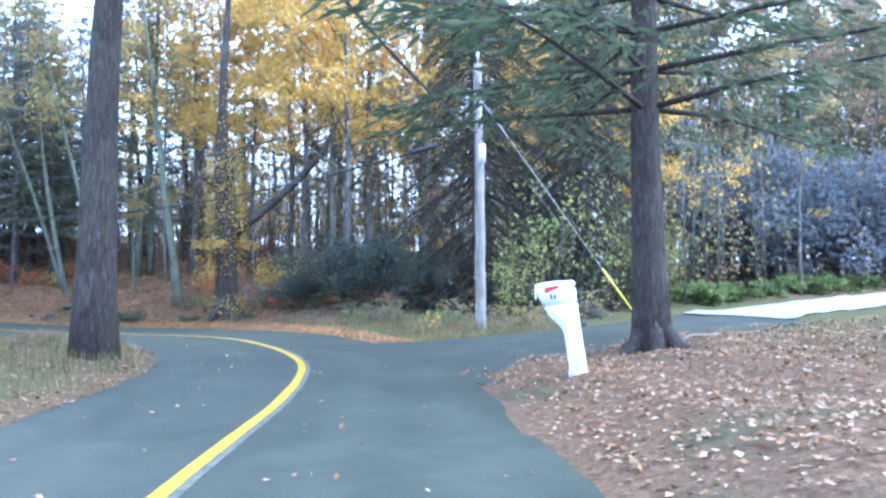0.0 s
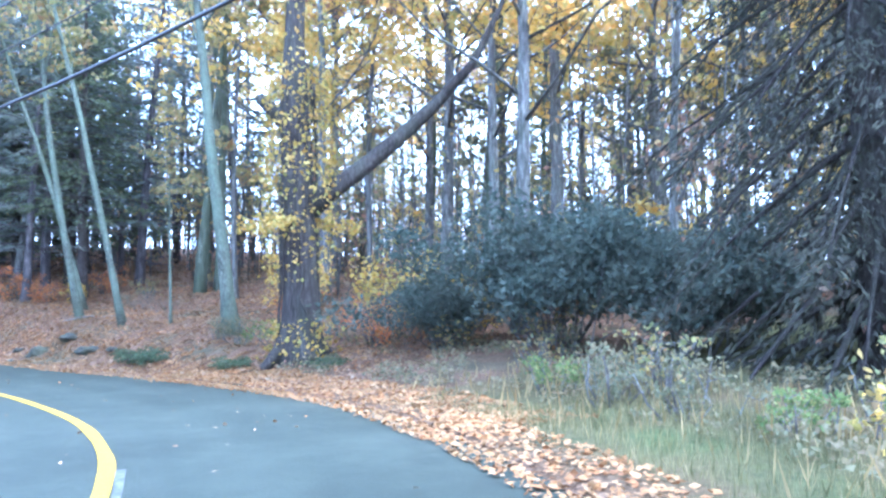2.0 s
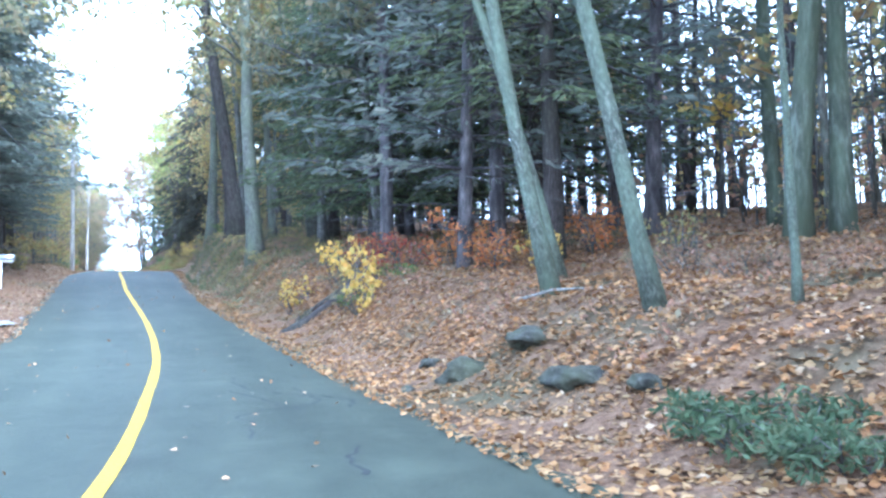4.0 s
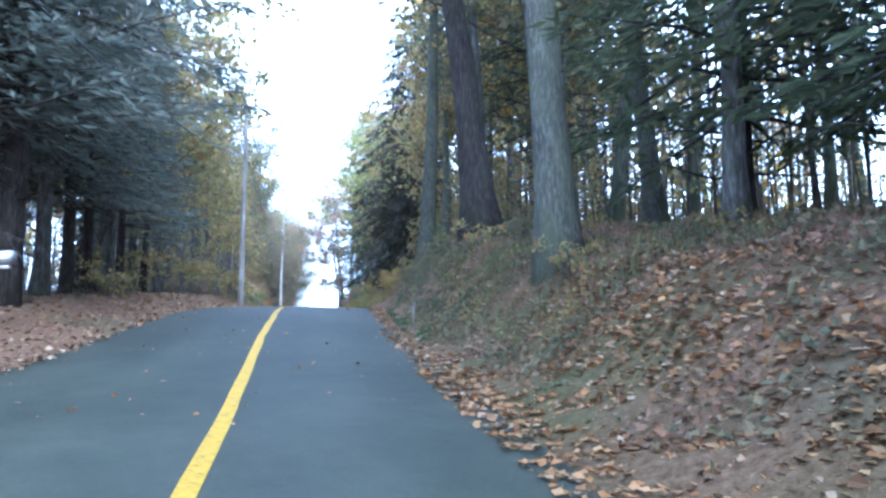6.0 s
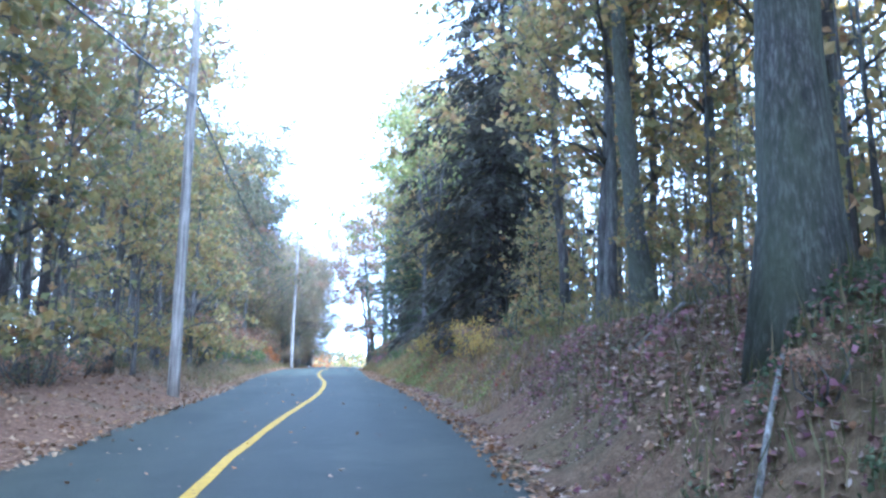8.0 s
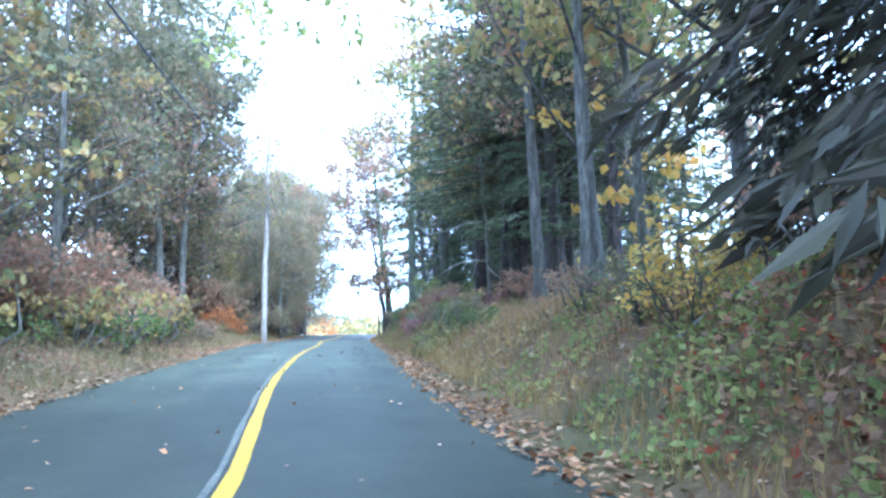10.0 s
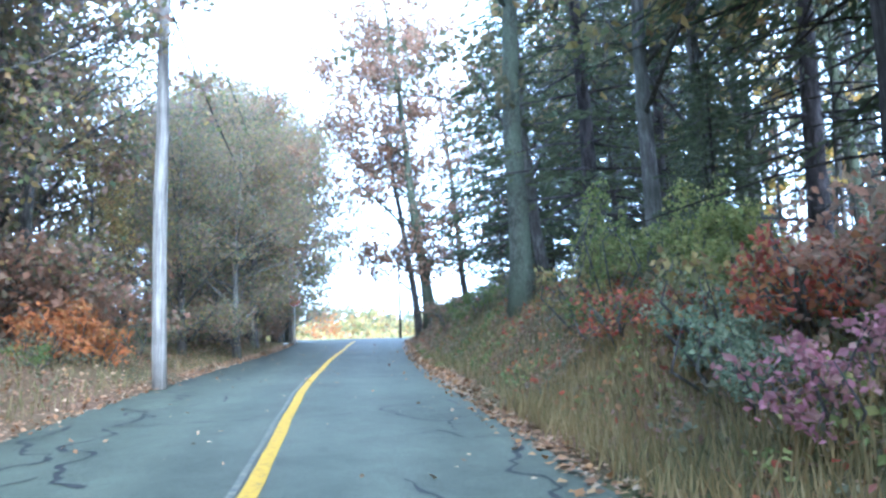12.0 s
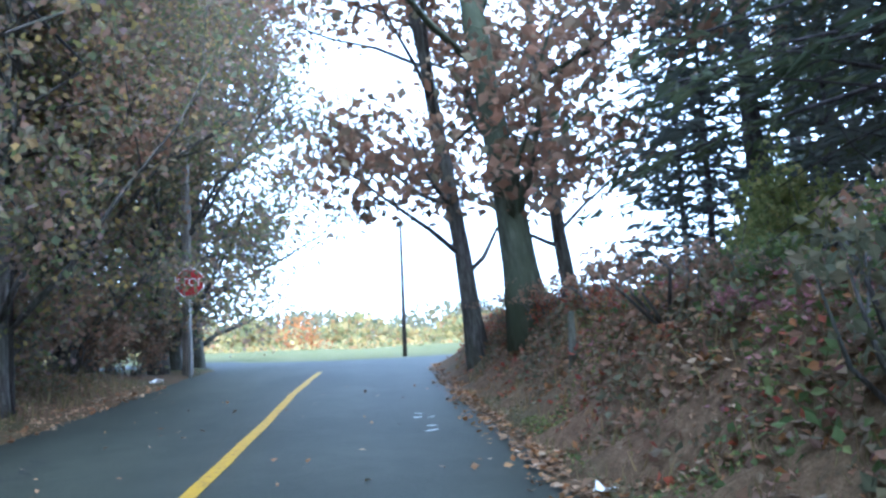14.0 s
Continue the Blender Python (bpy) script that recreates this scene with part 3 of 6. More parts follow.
def path_strip(name, points, width, material, lift=0.05, label="", category="", cols=5, flare=0.0):
    """A drive or side road that lies on the ground along a few points."""
    p = np.array(points, float)
    k = np.r_[0, np.cumsum(np.linalg.norm(np.diff(p, axis=0), axis=1))]
    s = np.arange(0, k[-1], 0.6)
    c = np.stack([np.interp(s, k, p[:, 0]), np.interp(s, k, p[:, 1])], 1)
    ker = np.ones(7) / 7
    c = np.stack([np.convolve(np.pad(c[:, i], 3, "edge"), ker, "valid") for i in (0, 1)], 1)
    t = np.gradient(c, axis=0)
    t /= np.linalg.norm(t, axis=1)[:, None]
    nrm = np.stack([-t[:, 1], t[:, 0]], 1)
    zc = ground_z(c[:, 0], c[:, 1])
    zc = np.convolve(np.pad(zc, 5, "edge"), np.ones(11) / 11, "valid")
    v = []
    for j in range(cols):
        o = (j / (cols - 1) - 0.5) * (width + flare * np.exp(-(s / 3.2) ** 2))[:, None]
        q = c + nrm * o
        z = np.maximum(zc, ground_z(q[:, 0], q[:, 1])) + lift - 0.02 * np.abs(o[:, 0])
        v.append(np.concatenate([q, z[:, None]], 1))
    v = np.stack(v, 1).reshape(-1, 3)
    f = [(i * cols + j + 1, (i + 1) * cols + j + 1, (i + 1) * cols + j, i * cols + j) for i in range(len(s) - 1) for j in range(cols - 1)]
    return tagged(new(name, smooth(mesh_of(name, v, f, material))), label, category, kind="structure")


path_strip("driveway", [(1.4, 7.6), (4.6, 9.6), (9.3, 12.6), (13.2, 16.2)], 4.9, ASPHALT, 0.06, "grey asphalt mouth of a driveway", "driveway", 9, 5.0)
path_strip("driveway_slab", [(11.8, 15.9), (16.8, 19.9), (23.3, 25.0), (42, 39)], 3.4, CONCRETE, 0.07, "pale concrete driveway climbing past the lawn", "driveway")
path_strip("gravel_drive", [(-31.0, 30.2), (-33.2, 26.0), (-36.0, 18.0), (-38, 6)], 7.0, GRAVEL, 0.02, "pale gravel mouth of a drive beside the road", "driveway")
path_strip("side_road", [(-97.5, 184), (-119.4, 128), (-133.8, 91), (-142.0, 72.3), (-149.1, 53.9), (-162.5, 16.7), (-186.5, -45)], 6.6, ASPHALT, 0.06, "grey asphalt cross road at the junction", "road")


# ---- trees ----
def wobble_path(start, direction, length, r0, r1, rng, n=7, bend=0.15, lift=0.0):
    p, d = np.array(start, float), np.array(direction, float)
    d /= np.linalg.norm(d)
    out = []
    for i in range(n):
        f = i / (n - 1)
        out.append((*p, r0 + (r1 - r0) * f))
        d = d + rng.normal(size=3) * bend + np.array([0, 0, lift])
        d /= np.linalg.norm(d)
        p = p + d * length / (n - 1)
    return out


def at_path(path, f):
    q = np.array(path)
    k = f * (len(q) - 1)
    i = int(min(k, len(q) - 2))
    return q[i] + (q[i + 1] - q[i]) * (k - i)


def trunk_path(H, r, rng, n=12, flare=1.5, wander=0.035):
    out, x, y, dx, dy = [], 0.0, 0.0, 0.0, 0.0
    for i in range(n):
        f = i / (n - 1)
        z = H * f ** 1.15
        fl = 1 + (flare - 1) * math.exp(-z / (2.2 * r + 0.15))
        out.append((x, y, z - (0.25 if i == 0 else 0), max(0.015, r * fl * (1 - 0.86 * f ** 1.3))))
        dx, dy = dx + rng.normal() * wander, dy + rng.normal() * wander
        dx, dy = dx * 0.8, dy * 0.8
        x, y = x + dx * H / n, y + dy * H / n
    return out


def broadleaf(H, r, seed, bark, leaf, leaves=1600, size=0.15, base=0.45, spread=2.6, limbs=12, up=0.7, flare=1.5, name="tree", label="", category="tree", group="", sides=8, low=0, split=False, twigs=4, clump=15):
    rng = np.random.default_rng(seed)
    tree = tagged(new(name), label, category, group)
    tp = trunk_path(H, r, rng, flare=flare)
    part("trunk", tubes("trunk", [tp], bark, sides), tree)
    paths, tips = [], []
    for i in range(limbs + low):
        f = base + (0.97 - base) * (i + rng.random()) / limbs if i < limbs else base * (0.35 + 0.6 * rng.random())
        q = at_path(tp, f ** (1 / 1.15))
        a = rng.random() * 6.283
        L = spread * (1.1 - 0.55 * max(0, (f - base) / (1 - base))) * (0.6 + 0.6 * rng.random()) * (1 if i < limbs else 0.6)
        lp = wobble_path(q[:3], (math.cos(a), math.sin(a), up + 0.5 * rng.random()), L * 1.25, max(0.02, q[3] * 0.42), 0.012, rng, 5, 0.16, 0.03)
        paths.append(lp)
        for j in range(twigs):
            g = 0.35 + 0.6 * rng.random()
            c = at_path(lp, g)
            b = rng.random() * 6.283
            tw = wobble_path(c[:3], (math.cos(b), math.sin(b), 0.25 + 0.5 * rng.random()), L * 0.5 * (0.5 + rng.random()), max(0.01, c[3] * 0.6), 0.006, rng, 3, 0.2)
            paths.append(tw)
            tips.append(tw)
        tips.append(lp[2:])
    if split:
        for lp in paths[::5]:
            part("limb", tubes("limb", [lp], bark, 6), tree)
        paths = [p for i, p in enumerate(paths) if i % 5]
    tagged(part("branchwork", tubes("branchwork", paths, bark, 3), tree), kind="stuff")
    if leaves:
        tufts = []
        for _ in range(max(12, leaves // clump)):
            q = at_path(tips[rng.integers(len(tips))], rng.random() ** 0.6)
            tufts.append(q[:3] + rng.normal(size=3) * (0.12 + 0.06 * spread))
        tufts = np.array(tufts)
        wide = (0.17 + 0.03 * spread) * (clump / 15) ** 0.33 * (0.6 + 0.8 * rng.random((len(tufts), 1)))
        pick = rng.integers(len(tufts), size=leaves)
        c = tufts[pick] + np.clip(rng.normal(size=(leaves, 3)), -1.6, 1.6) * wide[pick] * np.array((1.0, 1.0, 0.45 if clump < 20 else 0.7))
        part("crown", leaf_mesh("crown", c, size * (0.6 + 0.8 * rng.random(leaves)), leaf, rng, 0.25, 1.4), tree)
    return tree


def conifer(H, r, seed, bark, needle, base=0.15, spread=3.0, whorls=26, per=5, blades=26, size=0.11, long=3.2, droop=0.35, tip=0.75, name="pine_tree", label="", category="tree", group="", dead=0, skirt=1.0, split=False):
    rng = np.random.default_rng(seed)
    tree = tagged(new(name), label, category, group)
    tp = trunk_path(H, r, rng, flare=1.35, wander=0.015)
    part("trunk", tubes("trunk", [tp], bark, 9), tree)
    paths, c, dirs = [], [], []
    for w in range(whorls):
        f = base + (0.99 - base) * w / (whorls - 1)
        q = at_path(tp, f ** (1 / 1.15))
        g = (f - base) / (1 - base)
        L0 = spread * (1 - g) ** tip * (skirt if w < 3 else 1) + 0.25
        for k in range(per):
            a = 6.283 * (k + rng.random() * 0.8) / per + w * 1.3
            L = L0 * (0.65 + 0.5 * rng.random())
            d0 = np.array((math.cos(a), math.sin(a), 0.25 - droop * 0.6))
            lp = wobble_path(q[:3], d0, L, max(0.018, q[3] * 0.24), 0.008, rng, 4, 0.07, -droop * 0.2)
            paths.append(lp)
            n = int(blades * (0.4 + L / spread))
            for _ in range(n):
                e = 0.18 + 0.82 * rng.random()
                m = at_path(lp, e)
                side = (1 if rng.random() < 0.5 else -1) * rng.random() * 0.34 * L * (1.15 - e)
                out = np.array((-math.sin(a), math.cos(a), 0.0))
                fwd = np.array((math.cos(a), math.sin(a), 0.0))
                c.append(m[:3] + out * side + fwd * abs(side) * 0.5 + np.array((0, 0, -abs(side) * droop * 0.8)) + rng.normal(size=3) * 0.06)
                dirs.append(fwd + out * np.sign(side) * 0.9 + np.array((0, 0, -droop)))
    for _ in range(dead):
        f = base * (0.3 + 0.7 * rng.random())
        q = at_path(tp, f ** (1 / 1.15))
        a = rng.random() * 6.283
        paths.append(wobble_path(q[:3], (math.cos(a), math.sin(a), -0.05), spread * (0.35 + 0.5 * rng.random()), 0.028, 0.006, rng, 5, 0.14, -0.02))
    if split:
        for lp in paths:
            part("limb", tubes("limb", [lp], bark, 6), tree)
    else:
        tagged(part("branchwork", tubes("branchwork", paths, bark, 3), tree), kind="stuff")
    part("crown", leaf_mesh("crown", c, size * (0.7 + 0.6 * rng.random(len(c))), needle, rng, 0.1, long, 0.0, dirs), tree)
    return tree


def shrub(wx, wy, h, seed, leaf, leaves=1500, size=0.10, stems=9, name="shrub", label="", category="shrub", group="", bark=None, hollow=0.45, long=1.5, twigs=3):
    """A many-stemmed bush with lobes of foliage."""
    rng = np.random.default_rng(seed)
    bush = tagged(new(name), label, category, group)
    paths, lobes = [], []
    for i in range(stems):
        a, e = 6.283 * (i + rng.random()) / stems, 0.3 + 0.7 * rng.random()
        top = np.array((math.cos(a) * wx * 0.5 * e, math.sin(a) * wy * 0.5 * e, h * (0.45 + 0.5 * rng.random() * (1.2 - 0.6 * e))))
        foot = np.array((top[0] * 0.25, top[1] * 0.25, -0.15))
        mid = (foot + top) / 2 + rng.normal(size=3) * 0.12 * h
        paths.append([(*foot, 0.03), (*mid, 0.02), (*top, 0.008)])
        for _ in range(twigs):
            g = 0.45 + 0.55 * rng.random()
            b = foot + (top - foot) * g
            tip = b + rng.normal(size=3) * np.array((wx, wy, h * 0.7)) * 0.14
            paths.append([(*b, 0.012), (*((b + tip) / 2 + rng.normal(size=3) * 0.05), 0.009), (*tip, 0.004)])
            lobes.append(tip)
        lobes.append(top)
    tagged(part("stemwork", tubes("stemwork", paths, bark or BARK_THIN, 3), bush), kind="stuff")
    lobes = np.array(lobes)
    pick = lobes[rng.integers(len(lobes), size=leaves)]
    rad = np.array((wx, wy, h)) * 0.13
    dirn = rng.normal(size=(leaves, 3))
    dirn /= np.linalg.norm(dirn, axis=1)[:, None]
    c = pick + dirn * rad * (hollow + (1 - hollow) * rng.random((leaves, 1)) ** 0.5) * (0.6 + 0.7 * rng.random((leaves, 1)))
    c[:, 2] = np.maximum(c[:, 2], 0.03)
    part("foliage", leaf_mesh("foliage", c, size * (0.6 + 0.8 * rng.random(leaves)), leaf, rng, 0.15, long), bush)
    return bush


def stand(tree, x, y, turn=0.0, scale=1.0, lean=(0, 0), sink=0.05):
    tree.matrix_basis = pose(x, y, gz(x, y) - sink, lean[0], lean[1]) @ pose(0, 0, 0, 0, 0, turn) @ Matrix.Scale(scale, 4)
    return tree


def again(tree, x, y, turn=0.0, scale=1.0, lean=(0, 0), sink=0.05, label=""):
    c = copy_thing(tree, Matrix())
    c.matrix_basis = pose(x, y, gz(x, y) - sink, lean[0], lean[1]) @ pose(0, 0, 0, 0, 0, turn) @ Matrix.Scale(scale, 4)
    if label:
        c["label"] = label
    return c


TAKEN = []


def free(x, y, gap):
    return all((x - a) ** 2 + (y - b) ** 2 > max(gap, g) ** 2 for a, b, g in TAKEN)


def claim(x, y, gap=1.2):
    TAKEN.append((x, y, gap))
    return x, y


def off_road(x, y, least):
    s, d, _ = near_line([x], [y])
    u = -d[0] - right_width(s)[0] if d[0] < 0 else d[0] - left_width(s)[0]
    if y > 9 and x > 2 and abs((y - 12.5) - 0.78 * (x - 6.5)) < 3.4:
        return False
    return u > least


# ---- trees that stand by the road, first bend ----
big_left = broadleaf(20, 0.41, 11, BARK_DARK, LEAF_GOLD, 4200, 0.15, 0.42, 5.6, 16, 0.4, 1.35, "oak_tree", "tall dark-barked oak with golden leaves on the verge", sides=14, split=True)
stand(big_left, *claim(-4.15, 8.9, 2), 40, 1.0, (0.5, 1.2))
lawn_pine = conifer(21, 0.31, 12, BARK_DARK, NEEDLES, 0.215, 7.0, 24, 5, 130, 0.075, 4.6, 0.28, 0.5, "pine_tree", "tall dark pine with long sweeping limbs beside the mailbox", split=True)
roots = [(0.1, 0.75), (1.15, 0.5), (2.2, 0.6), (3.3, 0.55), (4.3, 0.85), (5.3, 0.7)]
for a, reach in roots:
    u = np.array((math.cos(a), math.sin(a)))
    path = [(*(u * 0.12), 0.95, 0.12), (*(u * 0.22), 0.45, 0.17), (*(u * (0.2 + 0.35 * reach)), 0.16, 0.14), (*(u * (0.25 + 0.7 * reach)), 0.02, 0.10), (*(u * (0.3 + reach)), -0.1, 0.05)]
    part("root", tubes("root", [path], BARK_DARK, 9), lawn_pine, "flaring root")
stand(lawn_pine, *claim(7.12, 6.66, 2), 75)


def vine_oak():
    rng = np.random.default_rng(21)
    tree = tagged(new("oak_tree"), "old broken oak wrapped in yellow climbing vines", "tree")
    tp = [(0, 0, -0.3, 0.62), (0, 0, 0.15, 0.50), (0.0, 0.02, 0.6, 0.40), (0.03, 0.0, 1.5, 0.36), (0.0, -0.03, 2.8, 0.34), (-0.04, 0.0, 4.0, 0.33), (-0.1, 0.04, 5.1, 0.32), (-0.12, 0.05, 6.6, 0.22), (-0.05, 0.1, 9.0, 0.16), (0.2, 0.2, 13.0, 0.09)]
    part("trunk", tubes("trunk", [tp], BARK_DARK, 14), tree)
    limb = [(0.05, 0, 3.0, 0.23), (0.6, 0.12, 3.5, 0.21), (1.3, 0.25, 4.05, 0.19), (2.0, 0.4, 4.65, 0.17), (2.8, 0.5, 5.4, 0.14), (3.7, 0.6, 6.4, 0.10), (4.4, 0.6, 7.8, 0.05)]
    stub = [(-0.1, 0, 4.7, 0.20), (-0.5, -0.08, 5.2, 0.16), (-0.85, -0.1, 5.5, 0.11)]
    part("limb", tubes("limb", [limb], BARK_DARK, 9), tree)
    part("limb", tubes("limb", [stub], BARK_DARK, 9), tree, "broken stub of a limb")
    roots = []
    for a in (0.3, 1.4, 2.6, 3.9, 5.1):
        roots.append([(0.2 * math.cos(a), 0.2 * math.sin(a), 0.75, 0.16), (0.45 * math.cos(a), 0.45 * math.sin(a), 0.25, 0.15), (0.85 * math.cos(a), 0.85 * math.sin(a), -0.12, 0.09)])
    part("root_flare", tubes("root_flare", roots, BARK_DARK, 7), tree)
    stems, c, sz = [], [], []
    for i in range(9):
        a0, z, path = rng.random() * 6.283, -0.1, []
        while z < 5.2 + rng.random() * 3:
            rad = float(np.interp(z, [0, 0.6, 1.5, 5, 9], [0.52, 0.44, 0.39, 0.35, 0.2]))
            path.append((rad * math.cos(a0), rad * math.sin(a0), z, 0.018 + 0.015 * rng.random()))
            a0, z = a0 + rng.normal() * 0.22, z + 0.35
        stems.append(path)
    part("vine_stem", tubes("vine_stem", stems, BARK_DARK, 4), tree)
    for k in range(2900):
        z = rng.choice([rng.uniform(0.0, 0.9), rng.uniform(1.6, 3.3), rng.uniform(3.3, 6.0), rng.uniform(6, 9)], p=[0.12, 0.16, 0.56, 0.16])
        a, rad = rng.random() * 6.283, float(np.interp(z, [0, 0.6, 2.4, 3.4, 5, 9], [0.6, 0.46, 0.55, 0.62, 0.6, 0.4])) + abs(rng.normal()) * 0.14
        c.append((rad * math.cos(a), rad * math.sin(a), z))
    for k in range(800):          # sprays that reach out sideways
        a, L = rng.choice([0.2, 3.3, 4.4]) + rng.normal() * 0.25, rng.random() * 1.3
        c.append((L * math.cos(a), L * math.sin(a), 2.9 + 0.1 * rng.normal() - 0.12 * L))
    part("vine_foliage", leaf_mesh("vine_foliage", c, 0.062 * (0.6 + 0.9 * rng.random(len(c))), LEAF_VINE, rng, 0.4, 1.4, oval=True), tree, "yellow climbing vine leaves")
    return tree


stand(vine_oak(), *claim(-7.37, 29.55, 2.2), 12, 1.27)
GREY_LABEL = "slender grey-green lichened trunk leaning over the leafy bank"
b1 = broadleaf(18, 0.125, 31, BARK_LICHEN, LEAF_MIX, 1700, 0.14, 0.42, 2.8, 12, name="tree", label=GREY_LABEL, sides=10)
stand(b1, *claim(-17.49, 34.13), 20, 1.0, (7.5, -7.5))
again(b1, *claim(-15.0, 33.0), 140, 0.95, (8.5, -8))
again(b1, *claim(-18.7, 35.9), 220, 0.9, (9.5, -10))
again(b1, *claim(-13.4, 33.2, 0.8), 300, 0.42, (1, 0), label="thin young lichened trunk on the leafy slope")
b3 = broadleaf(20, 0.21, 33, BARK_LICHEN, LEAF_MIX, 2000, 0.15, 0.42, 3.2, 13, name="tree", label="tall grey-green mossy trunk on the leafy slope", sides=12, flare=1.7)
stand(b3, *claim(-10.6, 32.0), 0, 0.95, (3.5, -5.5))
claim(-20.0, 37.4, 1.2)
t3 = broadleaf(21, 0.21, 34, BARK_MOSS, LEAF_MIX, 2000, 0.15, 0.42, 3.4, 13, name="tree", label="twin brown mossy trunk among the leaf litter", sides=12, flare=1.4)
stand(t3, *claim(-15.35, 38.4), 0, 1.0, (0, 3.0))
again(t3, *claim(-14.8, 38.9), 100, 0.9, (1, -0.5))
thin_tall = broadleaf(21, 0.24, 35, BARK_THIN, LEAF_GOLD, 5600, 0.17, 0.28, 5.0, 19, 0.35, name="maple_tree", label="tall maple with golden and orange autumn leaves", clump=22, sides=10)
stand(thin_tall, *claim(-0.9, 36.1, 1.5), 30)
again(thin_tall, *claim(1.8, 44.7, 1.5), 170, 0.95)
again(thin_tall, *claim(-6.7, 41.5, 1.5), 260, 0.85)
again(thin_tall, *claim(12.6, 25.6, 1.5), 310, 0.5, label="small yellow maple at the edge of the lawn")
again(thin_tall, *claim(9.1, 36.3, 1.5), 60, 0.9)
again(thin_tall, *claim(-4.2, 47.0, 1.5), 10, 1.05)
for x, y, k, a in [(-2.6, 33.0, 0.8, 40), (2.6, 38.5, 0.95, 120), (-9.4, 36.6, 0.85, 200), (-5.0, 37.0, 1.0, 280), (-12.6, 40.5, 0.9, 330), (5.6, 34.5, 0.85, 20)]:
    again(thin_tall, *claim(x, y, 1.5), a, k)
again(thin_tall, *claim(-11.5, 44.0, 1.5), 90, 0.9)

spruce = conifer(21, 0.38, 41, BARK_DARK, NEEDLES_DEEP, 0.05, 5.4, 34, 8, 270, 0.03, 6.0, 1.0, 0.7, "spruce_tree", "broad dark green spruce with drooping boughs to the ground")
stand(spruce, *claim(5.0, 24.6, 2.5), 10)
again(spruce, *claim(9.0, 23.8, 2.0), 120, 0.85)

rhodo = shrub(5.9, 4.6, 3.7, 51, LEAF_DARK, 13000, 0.075, 20, "rhododendron", "dark evergreen rhododendron thicket at the wood's edge", "shrub", long=2.2)
stand(rhodo, *claim(-0.6, 28.5, 2.0), 0)
again(rhodo, *claim(2.2, 26.3, 1.6), 130, 0.8)
again(rhodo, *claim(-3.5, 29.5, 1.2), 230, 0.55)

gold_bush = shrub(2.8, 2.4, 3.0, 59, LEAF_GOLD, 900, 0.09, 12, "young_tree", "orange-yellow young tree in the wood's edge", "tree")
for i, (x, y, k) in enumerate([(-5.4, 31.6, 1.0), (-4.0, 33.2, 0.9), (-9.4, 34.6, 0.8), (-3.0, 31.4, 0.7)]):
    (again if i else stand)(gold_bush, x, y, 90.0 * i, k)
orange_bush = shrub(2.4, 2.0, 1.9, 60, LEAF_ORANGE, 620, 0.085, 12, "shrub", "orange-leaved shrub among the leaf litter", "shrub")
for i, (x, y, k) in enumerate([(-5.6, 30.6, 0.8), (-4.2, 31.0, 0.9), (-9.2, 33.4, 0.7), (-20.8, 36.4, 0.6), (-22.6, 37.2, 0.8), (-19.6, 38.4, 0.7)]):
    (again if i else stand)(orange_bush, x, y, 75.0 * i, k)
vine_heap = shrub(5.2, 4.4, 5.6, 52, LEAF_LIME, 1000, 0.12, 16, "vine_thicket", "tall heap of green and yellow vines over the spruce", "shrub")
stand(vine_heap, *claim(7.6, 21.6, 1.8), 0)
again(vine_heap, *claim(10.2, 23.6, 1.8), 150, 0.8)
again(vine_heap, *claim(5.9, 20.7, 1.0), 80, 0.55)
again(vine_heap, *claim(12.4, 24.4, 1.8), 250, 0.65)
juniper = shrub(9.0, 7.0, 8.2, 53, NEEDLES_BLUE, 16000, 0.15, 26, "yew_bush", "large rounded blue-green evergreen bush on the lawn", "shrub", long=2.2, hollow=0.55)
stand(juniper, *claim(19.8, 32.4, 3), 0)
again(juniper, *claim(26.5, 34.4, 3), 140, 1.0)
again(juniper, *claim(32.5, 36.0, 3), 240, 1.0)
hedge = shrub(3.4, 2.1, 1.0, 54, LEAF_GREEN, 1800, 0.11, 10, "low_bush", "low green bush along the driveway", "shrub")
for i, (x, y) in enumerate([(15.2, 25.0), (18.3, 26.8), (20.8, 28.9), (23.9, 30.6), (13.6, 23.0)]):
    (again if i else stand)(hedge, x, y, 70.0 * i, 1.0)
yellow_sprig = shrub(1.2, 1.0, 1.1, 55, LEAF_GOLD, 170, 0.09, 7, "sapling", "small bright yellow sapling in the verge", "shrub")
for i, (x, y, k) in enumerate([(2.9, 18.0, 0.6), (-19.6, 36.6, 0.8), (-23.0, 34.6, 0.9), (-23.9, 35.3, 1.1), (-25.9, 36.3, 1.1), (-27.2, 35.6, 0.9)]):
    (again if i else stand)(yellow_sprig, x, y, 50.0 * i, k)
brown_brush = shrub(2.0, 1.6, 1.3, 56, LEAF_MIX, 190, 0.08, 16, "brush", "tangled dull brown roadside brush", "shrub")
for i, (x, y, k) in enumerate([(3.6, 19.4, 0.8), (1.2, 22.0, 0.8), (5.1, 18.6, 0.6), (-0.8, 25.4, 0.6)]):
    (again if i else stand)(brown_brush, x, y, 65.0 * i, k)
fern = shrub(2.0, 1.6, 0.65, 57, LEAF_FERN, 1300, 0.045, 16, "fern", "green fern clump on the leafy verge", "fern", long=3.2)
for i, (x, y, k) in enumerate([(-12.6, 30.3, 0.7), (-11.9, 30.0, 0.6), (-9.0, 29.0, 0.55), (-6.2, 28.6, 0.5)]):
    (again if i else stand)(fern, x, y, 80.0 * i, k)
